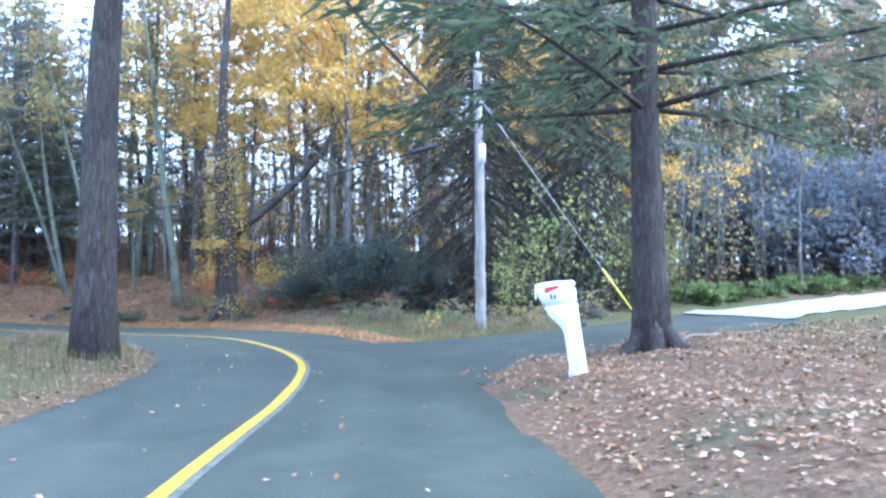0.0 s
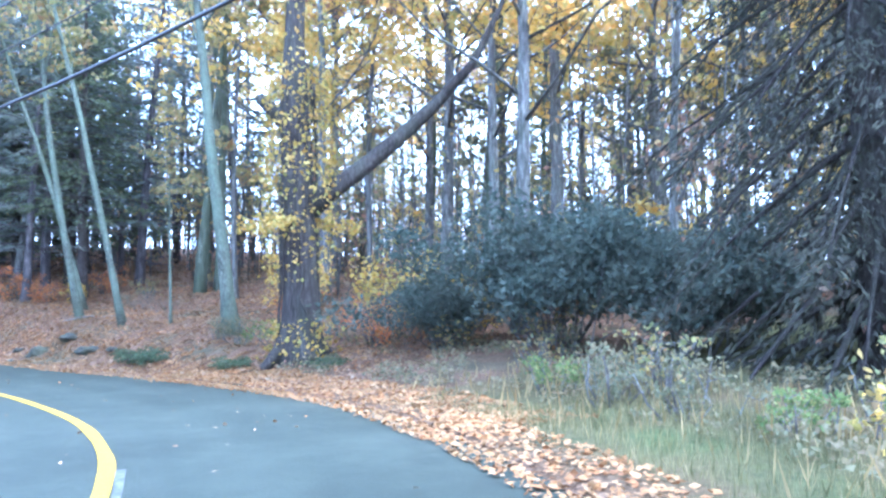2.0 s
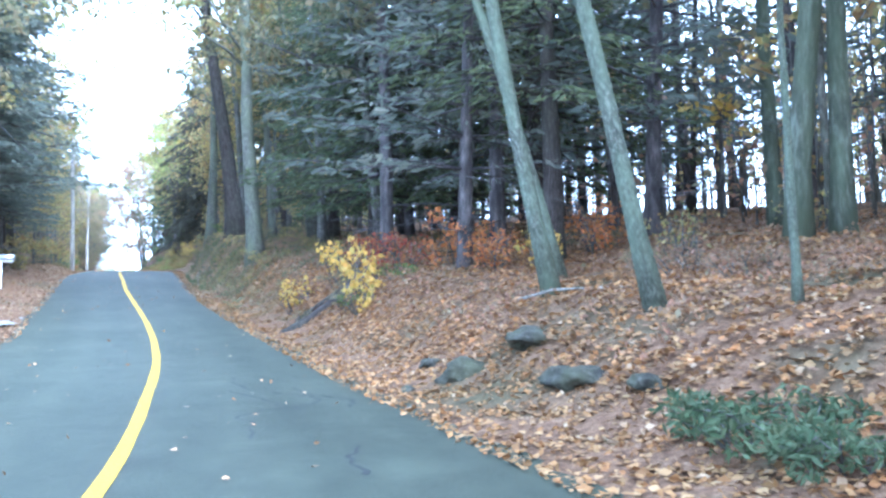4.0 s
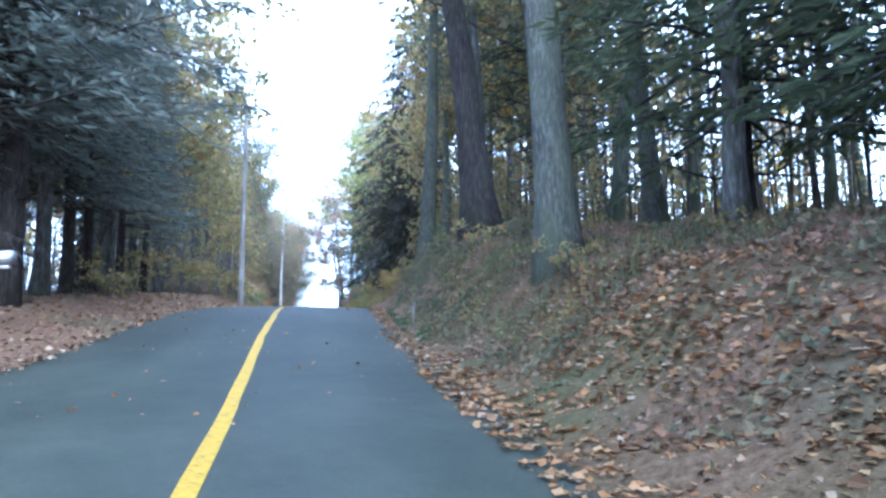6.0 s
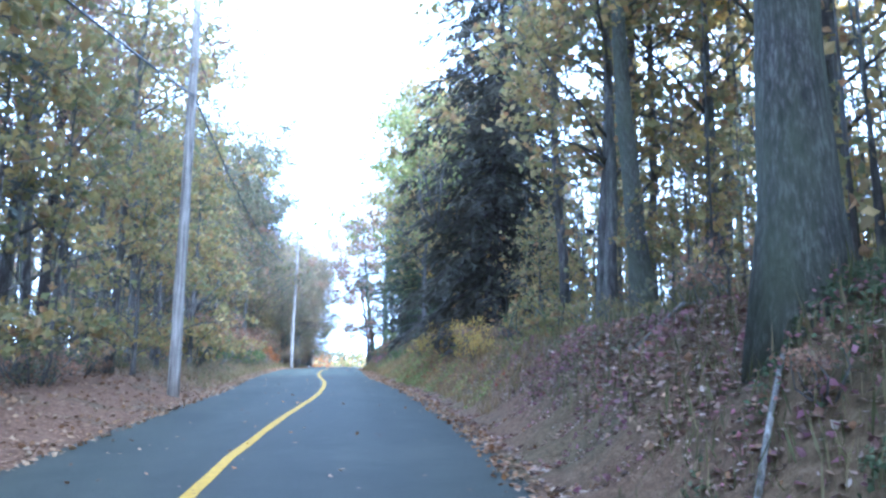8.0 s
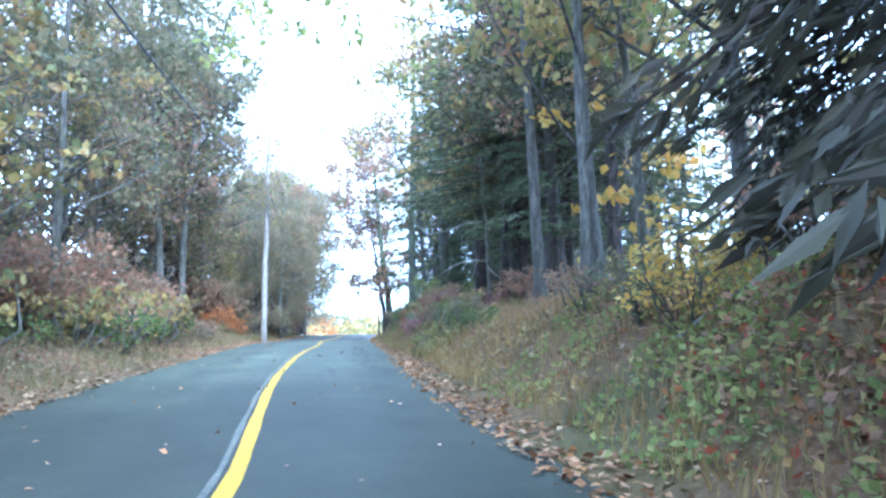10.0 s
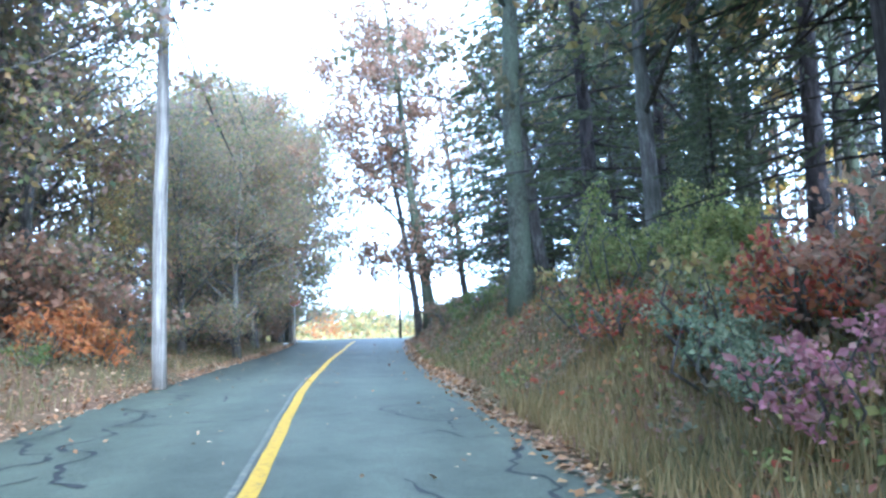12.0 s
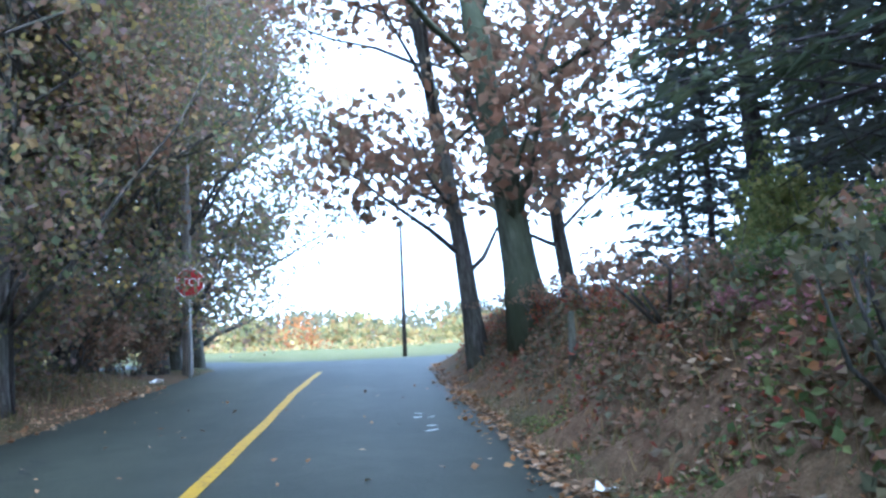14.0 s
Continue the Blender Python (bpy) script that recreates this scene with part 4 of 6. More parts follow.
red_brush = shrub(2.2, 1.8, 1.5, 58, LEAF_RED, 520, 0.075, 12, "brush", "orange-red brush on the leafy slope", "shrub")
for i, (x, y, k) in enumerate([(-24.5, 37.0, 0.8), (-26.6, 37.6, 0.8)]):
    (again if i else stand)(red_brush, x, y, 110.0 * i, k)

# ---- trees along the climb ----
pa = broadleaf(19, 0.30, 61, BARK_OAK, LEAF_MIX, 3000, 0.155, 0.4, 4.6, 15, name="oak_tree", label="thick grey-green mossy oak on top of the bank", sides=14, flare=1.7)
stand(pa, *claim(-36.3, 39.6, 1.5), 0, 1.0, (0, -2), 0.42)
pb = broadleaf(20, 0.36, 62, BARK_DARK, LEAF_MIX, 3000, 0.155, 0.4, 4.8, 15, name="oak_tree", label="massive dark oak with flaring roots on the bank", sides=14, flare=2.0)
stand(pb, *claim(-43.0, 42.4, 1.8), 0, 1.05, (2.5, -1.2))
again(pa, *claim(-50.15, 44.5, 1.5), 200, 0.92, (0, 0), 0.4, label="grey-green straight oak on the bank")
road_spruce = conifer(15.5, 0.28, 63, BARK_DARK, NEEDLES_DEEP, 0.10, 3.5, 30, 8, 110, 0.065, 4.2, 0.8, 0.32, "spruce_tree", "dense dark spruce with yellow vine leaves beside the road")
stand(road_spruce, *claim(*place(100.3, -6.3), 3), 0, 1.2)
again(road_spruce, *claim(*place(105.5, -8.2), 2.5), 140, 0.85)
vine_top = shrub(2.4, 2.0, 3.2, 64, LEAF_LIME, 150, 0.11, 10, "climbing_vine", "yellow vine leaves climbing the spruce", "vine")
x0, y0 = place(98.6, -3.9)
stand(vine_top, x0, y0, 0, 1.0)
vine_top.location.z += 5.6
AIRY = []
left_pine = conifer(17, 0.25, 65, BARK_DARK, NEEDLES_SOFT, 0.24, 4.4, 20, 5, 80, 0.075, 4.6, 0.25, 0.5, "pine_tree", "dark pine with dense grey-green boughs", dead=10)
for i, (x, y, k, a) in enumerate([(-50.3, 33.4, 0.72, 0), (-52.4, 34.0, 0.66, 100), (-49.2, 31.6, 0.75, 200), (-55.2, 35.2, 0.6, 300), (-53.6, 31.4, 0.7, 50), (-58.6, 36.4, 0.55, 150), (-46.0, 29.4, 1.1, 20), (-43.4, 31.0, 0.9, 70), (-44.6, 32.1, 1.05, 160), (*place(66.5, 5.3), 0.9, 40)]):
    claim(x, y, 1.5)
    (again if i else stand)(left_pine, x, y, a, k)
for i, (x, y, k) in enumerate([(-51.4, 32.2, 1.05), (-54.4, 33.6, 1.1), (-57.2, 34.6, 1.0), (-60.0, 36.0, 1.0), (-62.6, 37.4, 1.05), (-47.6, 31.0, 1.1), (-56.4, 32.0, 1.1)]):
    AIRY.append((*claim(x, y, 1.2), k, 77.0 * i))
wiry = broadleaf(15, 0.12, 66, BARK_THIN, LEAF_MIX, 800, 0.13, 0.35, 2.4, 12, 1.1, name="tree", label="slender half-bare tree with thinning leaves", low=2)
for i, (s, d, k, a) in enumerate([(92, 7.0, 1.0, 0), (95, 5.8, 1.05, 120), (98, 7.5, 0.95, 220), (89, 8.6, 1.0, 300), (104, 6.6, 0.9, 80)]):
    x, y = claim(*place(s, d), 1.2)
    (again if i else stand)(wiry, x, y, a, k)
for x, y, k, a in AIRY:
    again(wiry, x, y, a, k)
gold_small = broadleaf(7.5, 0.08, 67, BARK_THIN, LEAF_MIX, 1900, 0.13, 0.12, 2.2, 16, 0.5, name="young_tree", label="young roadside tree with green and yellow leaves", low=3)
for i, (s, d, k, a) in enumerate([(86, 5.2, 0.9, 0), (90, 5.6, 1.0, 70), (94, 4.9, 0.8, 140), (99, 5.4, 1.0, 210), (103, 5.0, 1.1, 280), (108, 5.8, 1.1, 30), (83, 6.6, 1.0, 330), (112, 6.8, 1.1, 190), (79, 7.0, 0.9, 20)]):
    x, y = claim(*place(s, d), 1.2)
    (again if i else stand)(gold_small, x, y, a, k)

for x, y, k, a, lean in [(-57.7, 49.8, 0.74, 250, (3, -2)), (-41.8, 43.6, 0.6, 220, (4, -2)), (-38.3, 43.6, 0.7, 120, (7, -3))]:
    again(pa, *claim(x, y, 1.2), a, k, lean, label="grey mossy oak standing back on the bank")
again(wiry, *claim(-44.5, 45.3, 1.2), 80, 0.9)
again(wiry, *claim(-62.0, 51.0, 1.2), 10, 1.1)
again(wiry, *claim(-61.0, 53.0, 1.2), 200, 1.15)
again(wiry, *claim(-59.8, 50.4, 1.2), 160, 1.2)
for st, d, k, a in [(86.5, -7.6, 0.5, 0), (90.2, -7.4, 0.55, 120), (91.6, -5.9, 0.45, 200), (93.2, -7.0, 0.5, 260), (88.8, -9.2, 0.6, 310), (84.8, -8.8, 0.5, 20), (70.8, -7.6, 0.35, 90), (76.5, -6.2, 0.4, 150)]:
    again(gold_small, *claim(*place(st, d), 0.8), a, k, label="leafy sapling with turning leaves behind the bank")
for s, d, k in [(97, -4.7, 0.5), (93.5, -4.5, 0.42), (100.5, -4.6, 0.55), (104, -4.4, 0.5)]:
    again(gold_bush, *place(s, d), 37.0 * s, k)

# ---- trees of the last stretch ----
lean_pine = conifer(15, 0.22, 71, BARK_DARK, LEAF_DUSK, 0.25, 4.4, 15, 3, 26, 0.11, 1.6, 0.15, 0.5, "tree", "dark tree leaning towards the road with wiry limbs", dead=8)
stand(lean_pine, *claim(-110.2, 53.5, 1.5), 0, 1.0, (20, -9))
big_right = broadleaf(18, 0.245, 72, BARK_LICHEN, LEAF_MIX, 3200, 0.15, 0.32, 4.6, 16, name="oak_tree", label="straight grey-green lichened oak on the grassy bank", sides=14, flare=1.5)
stand(big_right, *claim(-107.1, 64.65, 1.5), 0, 1.0, (-2, 1))
again(big_right, *claim(-118.4, 72.4, 1.2), 130, 0.75, (0, -2.5))
oak_a = broadleaf(16, 0.19, 73, BARK_THIN, LEAF_RUST, 7600, 0.15, 0.24, 4.4, 18, 0.25, name="oak_tree", label="slim dark oak with russet leaves at the junction", sides=10, low=4, clump=30)
stand(oak_a, *claim(-127.0, 71.1, 1.0), 0, 1.0, (5.5, -3))
oak_b = broadleaf(17, 0.27, 74, BARK_MOSS, LEAF_RUST, 7600, 0.15, 0.26, 4.5, 18, 0.25, name="oak_tree", label="stout dark oak with russet leaves at the junction", sides=12, low=4, flare=1.7, clump=30)
stand(oak_b, *claim(-124.0, 70.35, 1.0), 0, 0.95, (6.5, -3.5))
again(oak_a, *claim(-128.9, 75.0, 1.0), 150, 1.0, (5.5, -3))
junction_tree = broadleaf(13.5, 0.24, 75, BARK_THIN, LEAF_FADED, 15000, 0.115, 0.1, 5.2, 26, 0.35, name="maple_tree", label="broad dull green maple with dense foliage by the road", sides=10, low=4, clump=60)
for i, (x, y, k, a) in enumerate([(-124.0, 60.6, 0.7, 0), (-133.2, 62.2, 0.85, 90), (-127.0, 62.8, 0.7, 30), (-118.2, 58.6, 0.55, 200), (-129.0, 60.6, 0.8, 300), (-137.4, 64.2, 0.82, 150), (-132.2, 63.8, 0.82, 210), (-121.0, 60.9, 0.6, 110)]):
    claim(x, y, 2)
    (again if i else stand)(junction_tree, x, y, a, k)
dark_grove = conifer(16, 0.24, 76, BARK_PINE, NEEDLES, 0.17, 4.2, 20, 5, 40, 0.085, 4.0, 0.4, 0.5, "pine_tree", "dark pine in the grove above the bank", dead=8)
for i, (s, d, k, a) in enumerate([(123, -8.8, 1.0, 160), (120, -10.5, 1.0, 320), (136, -11, 1.0, 40), (148, -10.5, 0.9, 280), (152, -13, 0.95, 20), (117, -8.5, 0.9, 130), (148.6, -7.0, 0.9, 30), (151.8, -7.4, 0.8, 240)]):
    x, y = claim(*place(s, d), 1.4)
    (again if i else stand)(dark_grove, x, y, a, k)
dense_pine = conifer(16, 0.23, 79, BARK_DARK, NEEDLES, 0.12, 4.0, 24, 6, 60, 0.075, 4.0, 0.42, 0.55, "pine_tree", "dense dark pine with heavy boughs above the bank", dead=8)
for i, (st, d, k, a) in enumerate([(57.5, -7.4, 0.95, 0), (60.2, -8.8, 1.05, 130), (55.0, -9.6, 0.9, 250), (63.2, -7.8, 1.0, 40), (53.5, -12.0, 1.0, 300)]):
    x, y = claim(*place(st, d), 1.8)
    (again if i else stand)(dense_pine, x, y, a, k)
high_pine = conifer(17, 0.27, 80, BARK_DARK, NEEDLES, 0.27, 4.2, 20, 6, 55, 0.07, 4.0, 0.45, 0.5, "pine_tree", "tall dark pine with a heavy crown high above the bank", dead=10)
for i, (st, d, k, a) in enumerate([(75.2, -8.2, 0.85, 110), (128.3, -6.9, 1.0, 60), (125.3, -7.8, 1.05, 170), (122.4, -8.8, 1.0, 280), (131.0, -9.0, 1.0, 140),
                                   (146.3, -12.0, 0.95, 120)]):
    x, y = claim(*place(st, d), 1.6)
    (again if i else stand)(high_pine, x, y, a, k)
again(high_pine, -20.0, 37.4, 60, 0.8, label="straight dark pine with dead lower limbs on the leafy slope")
again(high_pine, *claim(-23.4, 41.0), 160, 0.85, label="straight dark pine with dead lower limbs on the leafy slope")
sapling_pine = conifer(6.5, 0.07, 77, BARK_PINE, NEEDLES_SOFT, 0.12, 1.5, 16, 5, 16, 0.09, 3.4, 0.2, 0.7, "pine_sapling", "young pine against the sky by the junction")
for i, (s, d, k, a) in enumerate([(157, -7.5, 1.0, 0), (155.5, -9, 0.9, 100), (160, -8.5, 1.1, 200), (153, -8.2, 0.8, 300)]):
    x, y = claim(*place(s, d), 0.8)
    (again if i else stand)(sapling_pine, x, y, a, k)

# ---- woods behind ----
wood = [broadleaf(h, r, 100 + i, bark, leaf, n, 0.18, base, sp, 10, 0.6, 1.3, "forest_tree", lab, sides=6, group="trees of the wood", low=3, twigs=2)
        for i, (h, r, bark, leaf, n, base, sp, lab) in enumerate([
            (19, 0.12, BARK_THIN, LEAF_MIX, 850, 0.38, 2.8, "slim brown forest tree with thinning leaves"),
            (21, 0.16, BARK_THIN, LEAF_RUST, 850, 0.40, 3.2, "slim forest tree with rusty leaves"),
            (17, 0.10, BARK_GREY, LEAF_MIX, 750, 0.34, 2.5, "thin grey forest tree"),
            (20, 0.19, BARK_MOSS, LEAF_DUSK, 850, 0.40, 3.4, "mossy forest tree with dull leaves"),
            (15, 0.08, BARK_THIN, LEAF_GOLD, 750, 0.25, 2.4, "thin young tree with yellow leaves"),
            (18, 0.11, BARK_DARK, LEAF_DUSK, 750, 0.30, 2.8, "dark thin forest tree")])]
for i, w in enumerate(wood):
    stand(w, *claim(*place(38 + 3.1 * i, -14 - 1.7 * (i % 3)), 1.5), 60.0 * i)
wood_pine = conifer(18, 0.18, 78, BARK_PINE, NEEDLES_SOFT, 0.14, 3.4, 20, 5, 24, 0.09, 4.2, 0.25, 0.5, "pine_tree", "dark pine in the wood", group="pines of the wood", dead=8)
stand(wood_pine, *claim(*place(58, -9), 2))


def more(templates, n, s_range, d_range, gap, seed, scale=(0.8, 1.2), tilt=2.5, margin=3.0):
    """Copies of trees, spread over a stretch beside the road."""
    rng = np.random.default_rng(seed)
    made = tries = 0
    while made < n and tries < n * 40:
        tries += 1
        x, y = place(rng.uniform(*s_range), rng.uniform(*d_range))
        if off_road(x, y, margin) and free(x, y, gap):
            claim(x, y, gap)
            again(templates[int(rng.integers(len(templates)))], x, y, rng.uniform(0, 360), rng.uniform(*scale), (rng.normal() * tilt, rng.normal() * tilt))
            made += 1


more(wood, 66, (20, 62), (-40, -9), 1.9, 1, margin=4.5)
more([wood_pine], 20, (47, 64), (-26, -6), 1.9, 2, margin=3.0)
more(wood, 42, (60, 118), (-28, -6), 1.9, 3)
more(wood, 22, (118, 158), (-30, -11), 2.0, 4)
more(wood + [left_pine], 40, (62, 118), (6.0, 24), 2.0, 5)
more(wood + [gold_small], 24, (112, 150), (9, 26), 2.1, 6)
more(wood, 12, (34, 58), (8, 26), 2.4, 7, margin=5)
more(wood + [wood_pine, wood_pine], 36, (-12, 14), (-60, -30), 2.2, 8)
more(wood, 14, (0, 24), (16, 40), 2.4, 9)


def grove(templates, n, xr, yr, gap, seed, scale=(0.85, 1.15)):
    """Trees of the corner wood, right of the junction."""
    rng = np.random.default_rng(seed)
    made = tries = 0
    while made < n and tries < n * 60:
        tries += 1
        x, y = rng.uniform(*xr), rng.uniform(*yr)
        if y > 71.5 - 1.094 * (x + 118) and off_road(x, y, 3.2) and free(x, y, gap):
            claim(x, y, gap)
            again(templates[int(rng.integers(len(templates)))], x, y, rng.uniform(0, 360), rng.uniform(*scale), (rng.normal() * 2, rng.normal() * 2))
            made += 1


grove([dark_grove, wood_pine, wood_pine], 9, (-133, -104), (66, 94), 2.0, 11)
for x, y, k, a in [(-118.6, 75.6, 1.05, 20), (-121.6, 77.4, 1.0, 130), (-124.4, 76.4, 0.95, 250), (-116.2, 78.4, 1.05, 310)]:
    again(dark_grove, *claim(x, y, 1.4), a, k)
grove(wood, 18, (-133, -104), (66, 100), 2.0, 12)
# tall trees that close the sky over the road
rust_oak = broadleaf(18, 0.20, 91, BARK_DARK, LEAF_RUST, 3700, 0.165, 0.24, 5.0, 18, 0.4, name="oak_tree", label="tall russet oak reaching over the road", group="roadside oaks", sides=10, clump=26)
dusk_oak = broadleaf(17, 0.18, 92, BARK_THIN, LEAF_DUSK, 3700, 0.17, 0.2, 4.6, 18, 0.45, name="oak_tree", label="dull green roadside oak with a full crown", group="roadside oaks", sides=10, clump=26)
gold_oak = broadleaf(16, 0.18, 93, BARK_THIN, LEAF_MIX, 4000, 0.17, 0.2, 4.6, 18, 0.4, name="oak_tree", label="roadside oak turning yellow and green", group="roadside oaks", sides=10, clump=26)
ROADSIDE = [rust_oak, dusk_oak, gold_oak]
spots = [(85, 7.0, 2, 1.12), (91, 7.2, 2, 0.95), (97, 8.4, 0, 0.9), (102, 7.0, 2, 0.9), (107, 8.2, 1, 0.95), (132, 9.4, 0, 0.6), (141, 8.6, 1, 0.66),
         (114, 8.6, 1, 0.95), (119, 9.2, 2, 0.9), (125, 9.0, 1, 0.9), (116, -9.0, 1, 0.95), (121, -8.2, 1, 0.9), (126, -10.5, 1, 0.95), (131, -9.5, 0, 0.8), (133, -5.9, 2, 0.82), (139.5, -5.8, 1, 0.84), (127, -7.6, 2, 0.85), (130, -8.4, 0, 0.85), (134.5, -7.8, 2, 0.8), (124.5, -7.0, 0, 0.75), (75, -8.5, 2, 0.9), (88, -8.8, 2, 0.9), (83, -9.6, 1, 1.05), (56.5, 8.2, 1, 1.0), (61, 9.2, 1, 1.0), (65.5, 8.4, 2, 1.0), (88.2, -6.5, 2, 0.8), (108, -7.4, 2, 0.9), (113, -6.6, 2, 0.95), (118, -7.0, 0, 0.85), (57, -7.5, 1, 1.0), (62, -7.0, 1, 0.95), (53, -8.5, 1, 1.0), (78, -9.0, 2, 1.0), (91, -8.2, 2, 1.0), (69.5, 8.6, 1, 1.0), (75, 8.8, 2, 1.0), (118, 6.6, 1, 0.75), (78.0, -11.5, 1, 0.95), (86.0, -10.6, 2, 1.0), (72.0, -7.4, 1, 1.0), (81.5, -11.0, 1, 1.1), (92.0, -11.0, 1, 1.1), (133.0, 8.6, 0, 0.9), (139.0, 9.2, 1, 0.95), (143.6, 8.4, 0, 0.8)]
verge_oak = broadleaf(14.5, 0.15, 95, BARK_THIN, LEAF_LIME, 3000, 0.16, 0.34, 4.9, 18, 0.35, name="oak_tree", label="light oak with yellow-green leaves hanging over the road", group="roadside oaks", sides=10, clump=22)
for i, (s, d, a, k) in enumerate([(108.5, -4.9, 130, 0.8), (114, -5.6, 250, 0.95)]):
    x, y = claim(*place(s, d), 1.4)
    (again if i else stand)(verge_oak, x, y, a, k)
used = set()
for i, (s, d, k, sc) in enumerate(spots):
    x, y = claim(*place(s, d), 1.4)
    (again if k in used else stand)(ROADSIDE[k], x, y, 73.0 * i, sc)
    used.add(k)


def thicket(n, s_range, d_range, seed, leaf, label, leaves=26, tall=(4, 10)):
    """Countless thin stems deep in the wood, with a few leaves each."""
    rng = np.random.default_rng(seed)
    k = rng.uniform(*s_range, n)
    d = rng.uniform(*d_range, n)
    xy = np.array([place(a, b) for a, b in zip(k, d)])
    z = ground_z(xy[:, 0], xy[:, 1])
    paths, c = [], []
    for (x, y), g in zip(xy, z):
        if not off_road(x, y, 3.5):
            continue
        h, r = rng.uniform(*tall), rng.uniform(0.018, 0.05)
        a, b = rng.normal() * 0.05 * h, rng.normal() * 0.05 * h
        paths.append([(x, y, g - 0.2, r), (x + a * 0.4, y + b * 0.4, g + h * 0.5, r * 0.8), (x + a, y + b, g + h, r * 0.3)])
        for _ in range(leaves):
            f = rng.uniform(0.15, 1.0)
            c.append((x + a * f + rng.normal() * 0.5, y + b * f + rng.normal() * 0.5, g + h * f + rng.normal() * 0.2))
    tagged(new("undergrowth", tubes("undergrowth", paths, BARK_THIN, 4)), label, "undergrowth", kind="stuff")
    tagged(new("undergrowth", leaf_mesh("undergrowth", c, 0.14 * (0.6 + 0.8 * rng.random(len(c))), leaf, rng, 0.2, 1.4)), label, "undergrowth", kind="stuff")


thicket(420, (16, 62), (-58, -12), 21, LEAF_MIX, "thin saplings crowding the wood")
thicket(260, (24, 60), (-50, -10), 22, LEAF_RUST, "thin saplings with rusty leaves in the wood", 30, (1.5, 5))
thicket(260, (60, 118), (-36, -8), 23, LEAF_MIX, "thin saplings with turning leaves in the wood")
thicket(200, (62, 116), (8, 26), 24, LEAF_DUSK, "thin saplings in the roadside wood")
thicket(140, (110, 150), (8, 26), 25, LEAF_DUSK, "thin saplings in the roadside wood")
thicket(150, (66, 92), (-26, -9), 33, LEAF_MIX, "thin leafy saplings on top of the bank", 40, (4, 11))
thicket(130, (80, 102), (-17, -6.5), 34, LEAF_MIX, "thin leafy saplings on the bank", 60, (2.5, 8))
thicket(110, (113, 134), (9, 22), 35, LEAF_FADED, "thin leafy saplings beside the road", 70, (3, 10))
thicket(120, (78, 101), (-22, -8.5), 37, LEAF_MIX, "thin leafy saplings behind the bank", 75, (2, 6.5))
thicket(120, (118, 158), (-34, -9), 26, LEAF_DUSK, "thin saplings under the dark grove")
thicket(160, (-12, 14), (-66, -28), 27, LEAF_DUSK, "thin saplings behind the lawn")
thicket(260, (22, 75), (-80, -36), 29, LEAF_DUSK, "thin leafy saplings far back in the wood", 44, (3, 10))
thicket(160, (56, 100), (-60, -24), 30, LEAF_MIX, "thin leafy saplings far back in the wood", 40, (3, 10))
thicket(150, (18, 66), (-84, -42), 36, LEAF_MIX, "tall thin trees far back in the wood", 70, (9, 17))
thicket(150, (18, 50), (-44, -16), 38, LEAF_DUSK, "slim leafy trees filling the wood", 75, (7, 14))
thicket(120, (20, 62), (-50, -20), 39, LEAF_MIX, "slim leafy trees filling the wood", 75, (7, 14))
thicket(150, (18, 60), (-46, -15), 40, LEAF_MIX, "slim leafy trees filling the wood", 90, (5, 12))
thicket(120, (18, 60), (-52, -18), 41, LEAF_GOLD, "slim yellow trees filling the wood", 80, (4, 12))
thicket(170, (16, 64), (-78, -40), 42, LEAF_DUSK, "slim leafy trees far back in the wood", 110, (6, 15))
thicket(90, (18, 60), (-44, -20), 43, LEAF_DUSK, "young leafy trees under the wood", 110, (2.5, 6))
thicket(70, (0, 26), (14, 36), 28, LEAF_RUST, "thin saplings inside the bend")


def plot(templates, n, xr, yr, gap, seed, scale=(0.85, 1.15)):
    """Trees over a rectangle of ground away from the road."""
    rng = np.random.default_rng(seed)
    made = tries = 0
    while made < n and tries < n * 40:
        tries += 1
        x, y = rng.uniform(*xr), rng.uniform(*yr)
        if off_road(x, y, 4) and free(x, y, gap):
            claim(x, y, gap)
            again(templates[int(rng.integers(len(templates)))], x, y, rng.uniform(0, 360), rng.uniform(*scale), (rng.normal() * 2, rng.normal() * 2))
            made += 1


for i, (x, y, a, k) in enumerate([(-122.5, 57.2, 30, 0.5), (-127.0, 57.4, 140, 0.55), (-131.5, 59.0, 250, 0.6), (-117.4, 56.0, 300, 0.45), (-124.8, 54.6, 80, 0.55), (-120.2, 54.2, 200, 0.5), (-133.8, 63.2, 90, 0.78), (-127.2, 62.9, 30, 0.62), (-130.6, 62.8, 10, 0.66), (-135.6, 60.4, 70, 0.7), (-138.0, 61.6, 160, 0.7), (-137.6, 64.6, 20, 0.78), (-140.6, 66.3, 120, 0.8), (-136.4, 62.8, 210, 0.8), (-134.6, 64.3, 330, 0.62)]):
    again(ROADSIDE[(i + 2) % 3], *claim(x, y), a, k)
for x, y, a, k in [(-120.2, 74.6, 40, 0.85), (-122.8, 79.4, 200, 0.95)]:
    again(rust_oak, *claim(x, y), a, k)
for s, d, a, k in [(126, -8.9, 40, 0.95), (129.5, -10.5, 160, 1.0)]:
    again(dark_grove, *place(s, d), a, k)
corner_maple = broadleaf(13.5, 0.25, 96, BARK_THIN, LEAF_FADED, 20000, 0.13, 0.1, 6.0, 32, 0.4, name="maple_tree", label="dense broad maple leaning out over the road corner", sides=10, low=4, twigs=5, clump=50)
stand(corner_maple, *claim(-138.8, 66.9), 40, 1.08)
again(corner_maple, *claim(-136.0, 62.6), 160, 0.9)
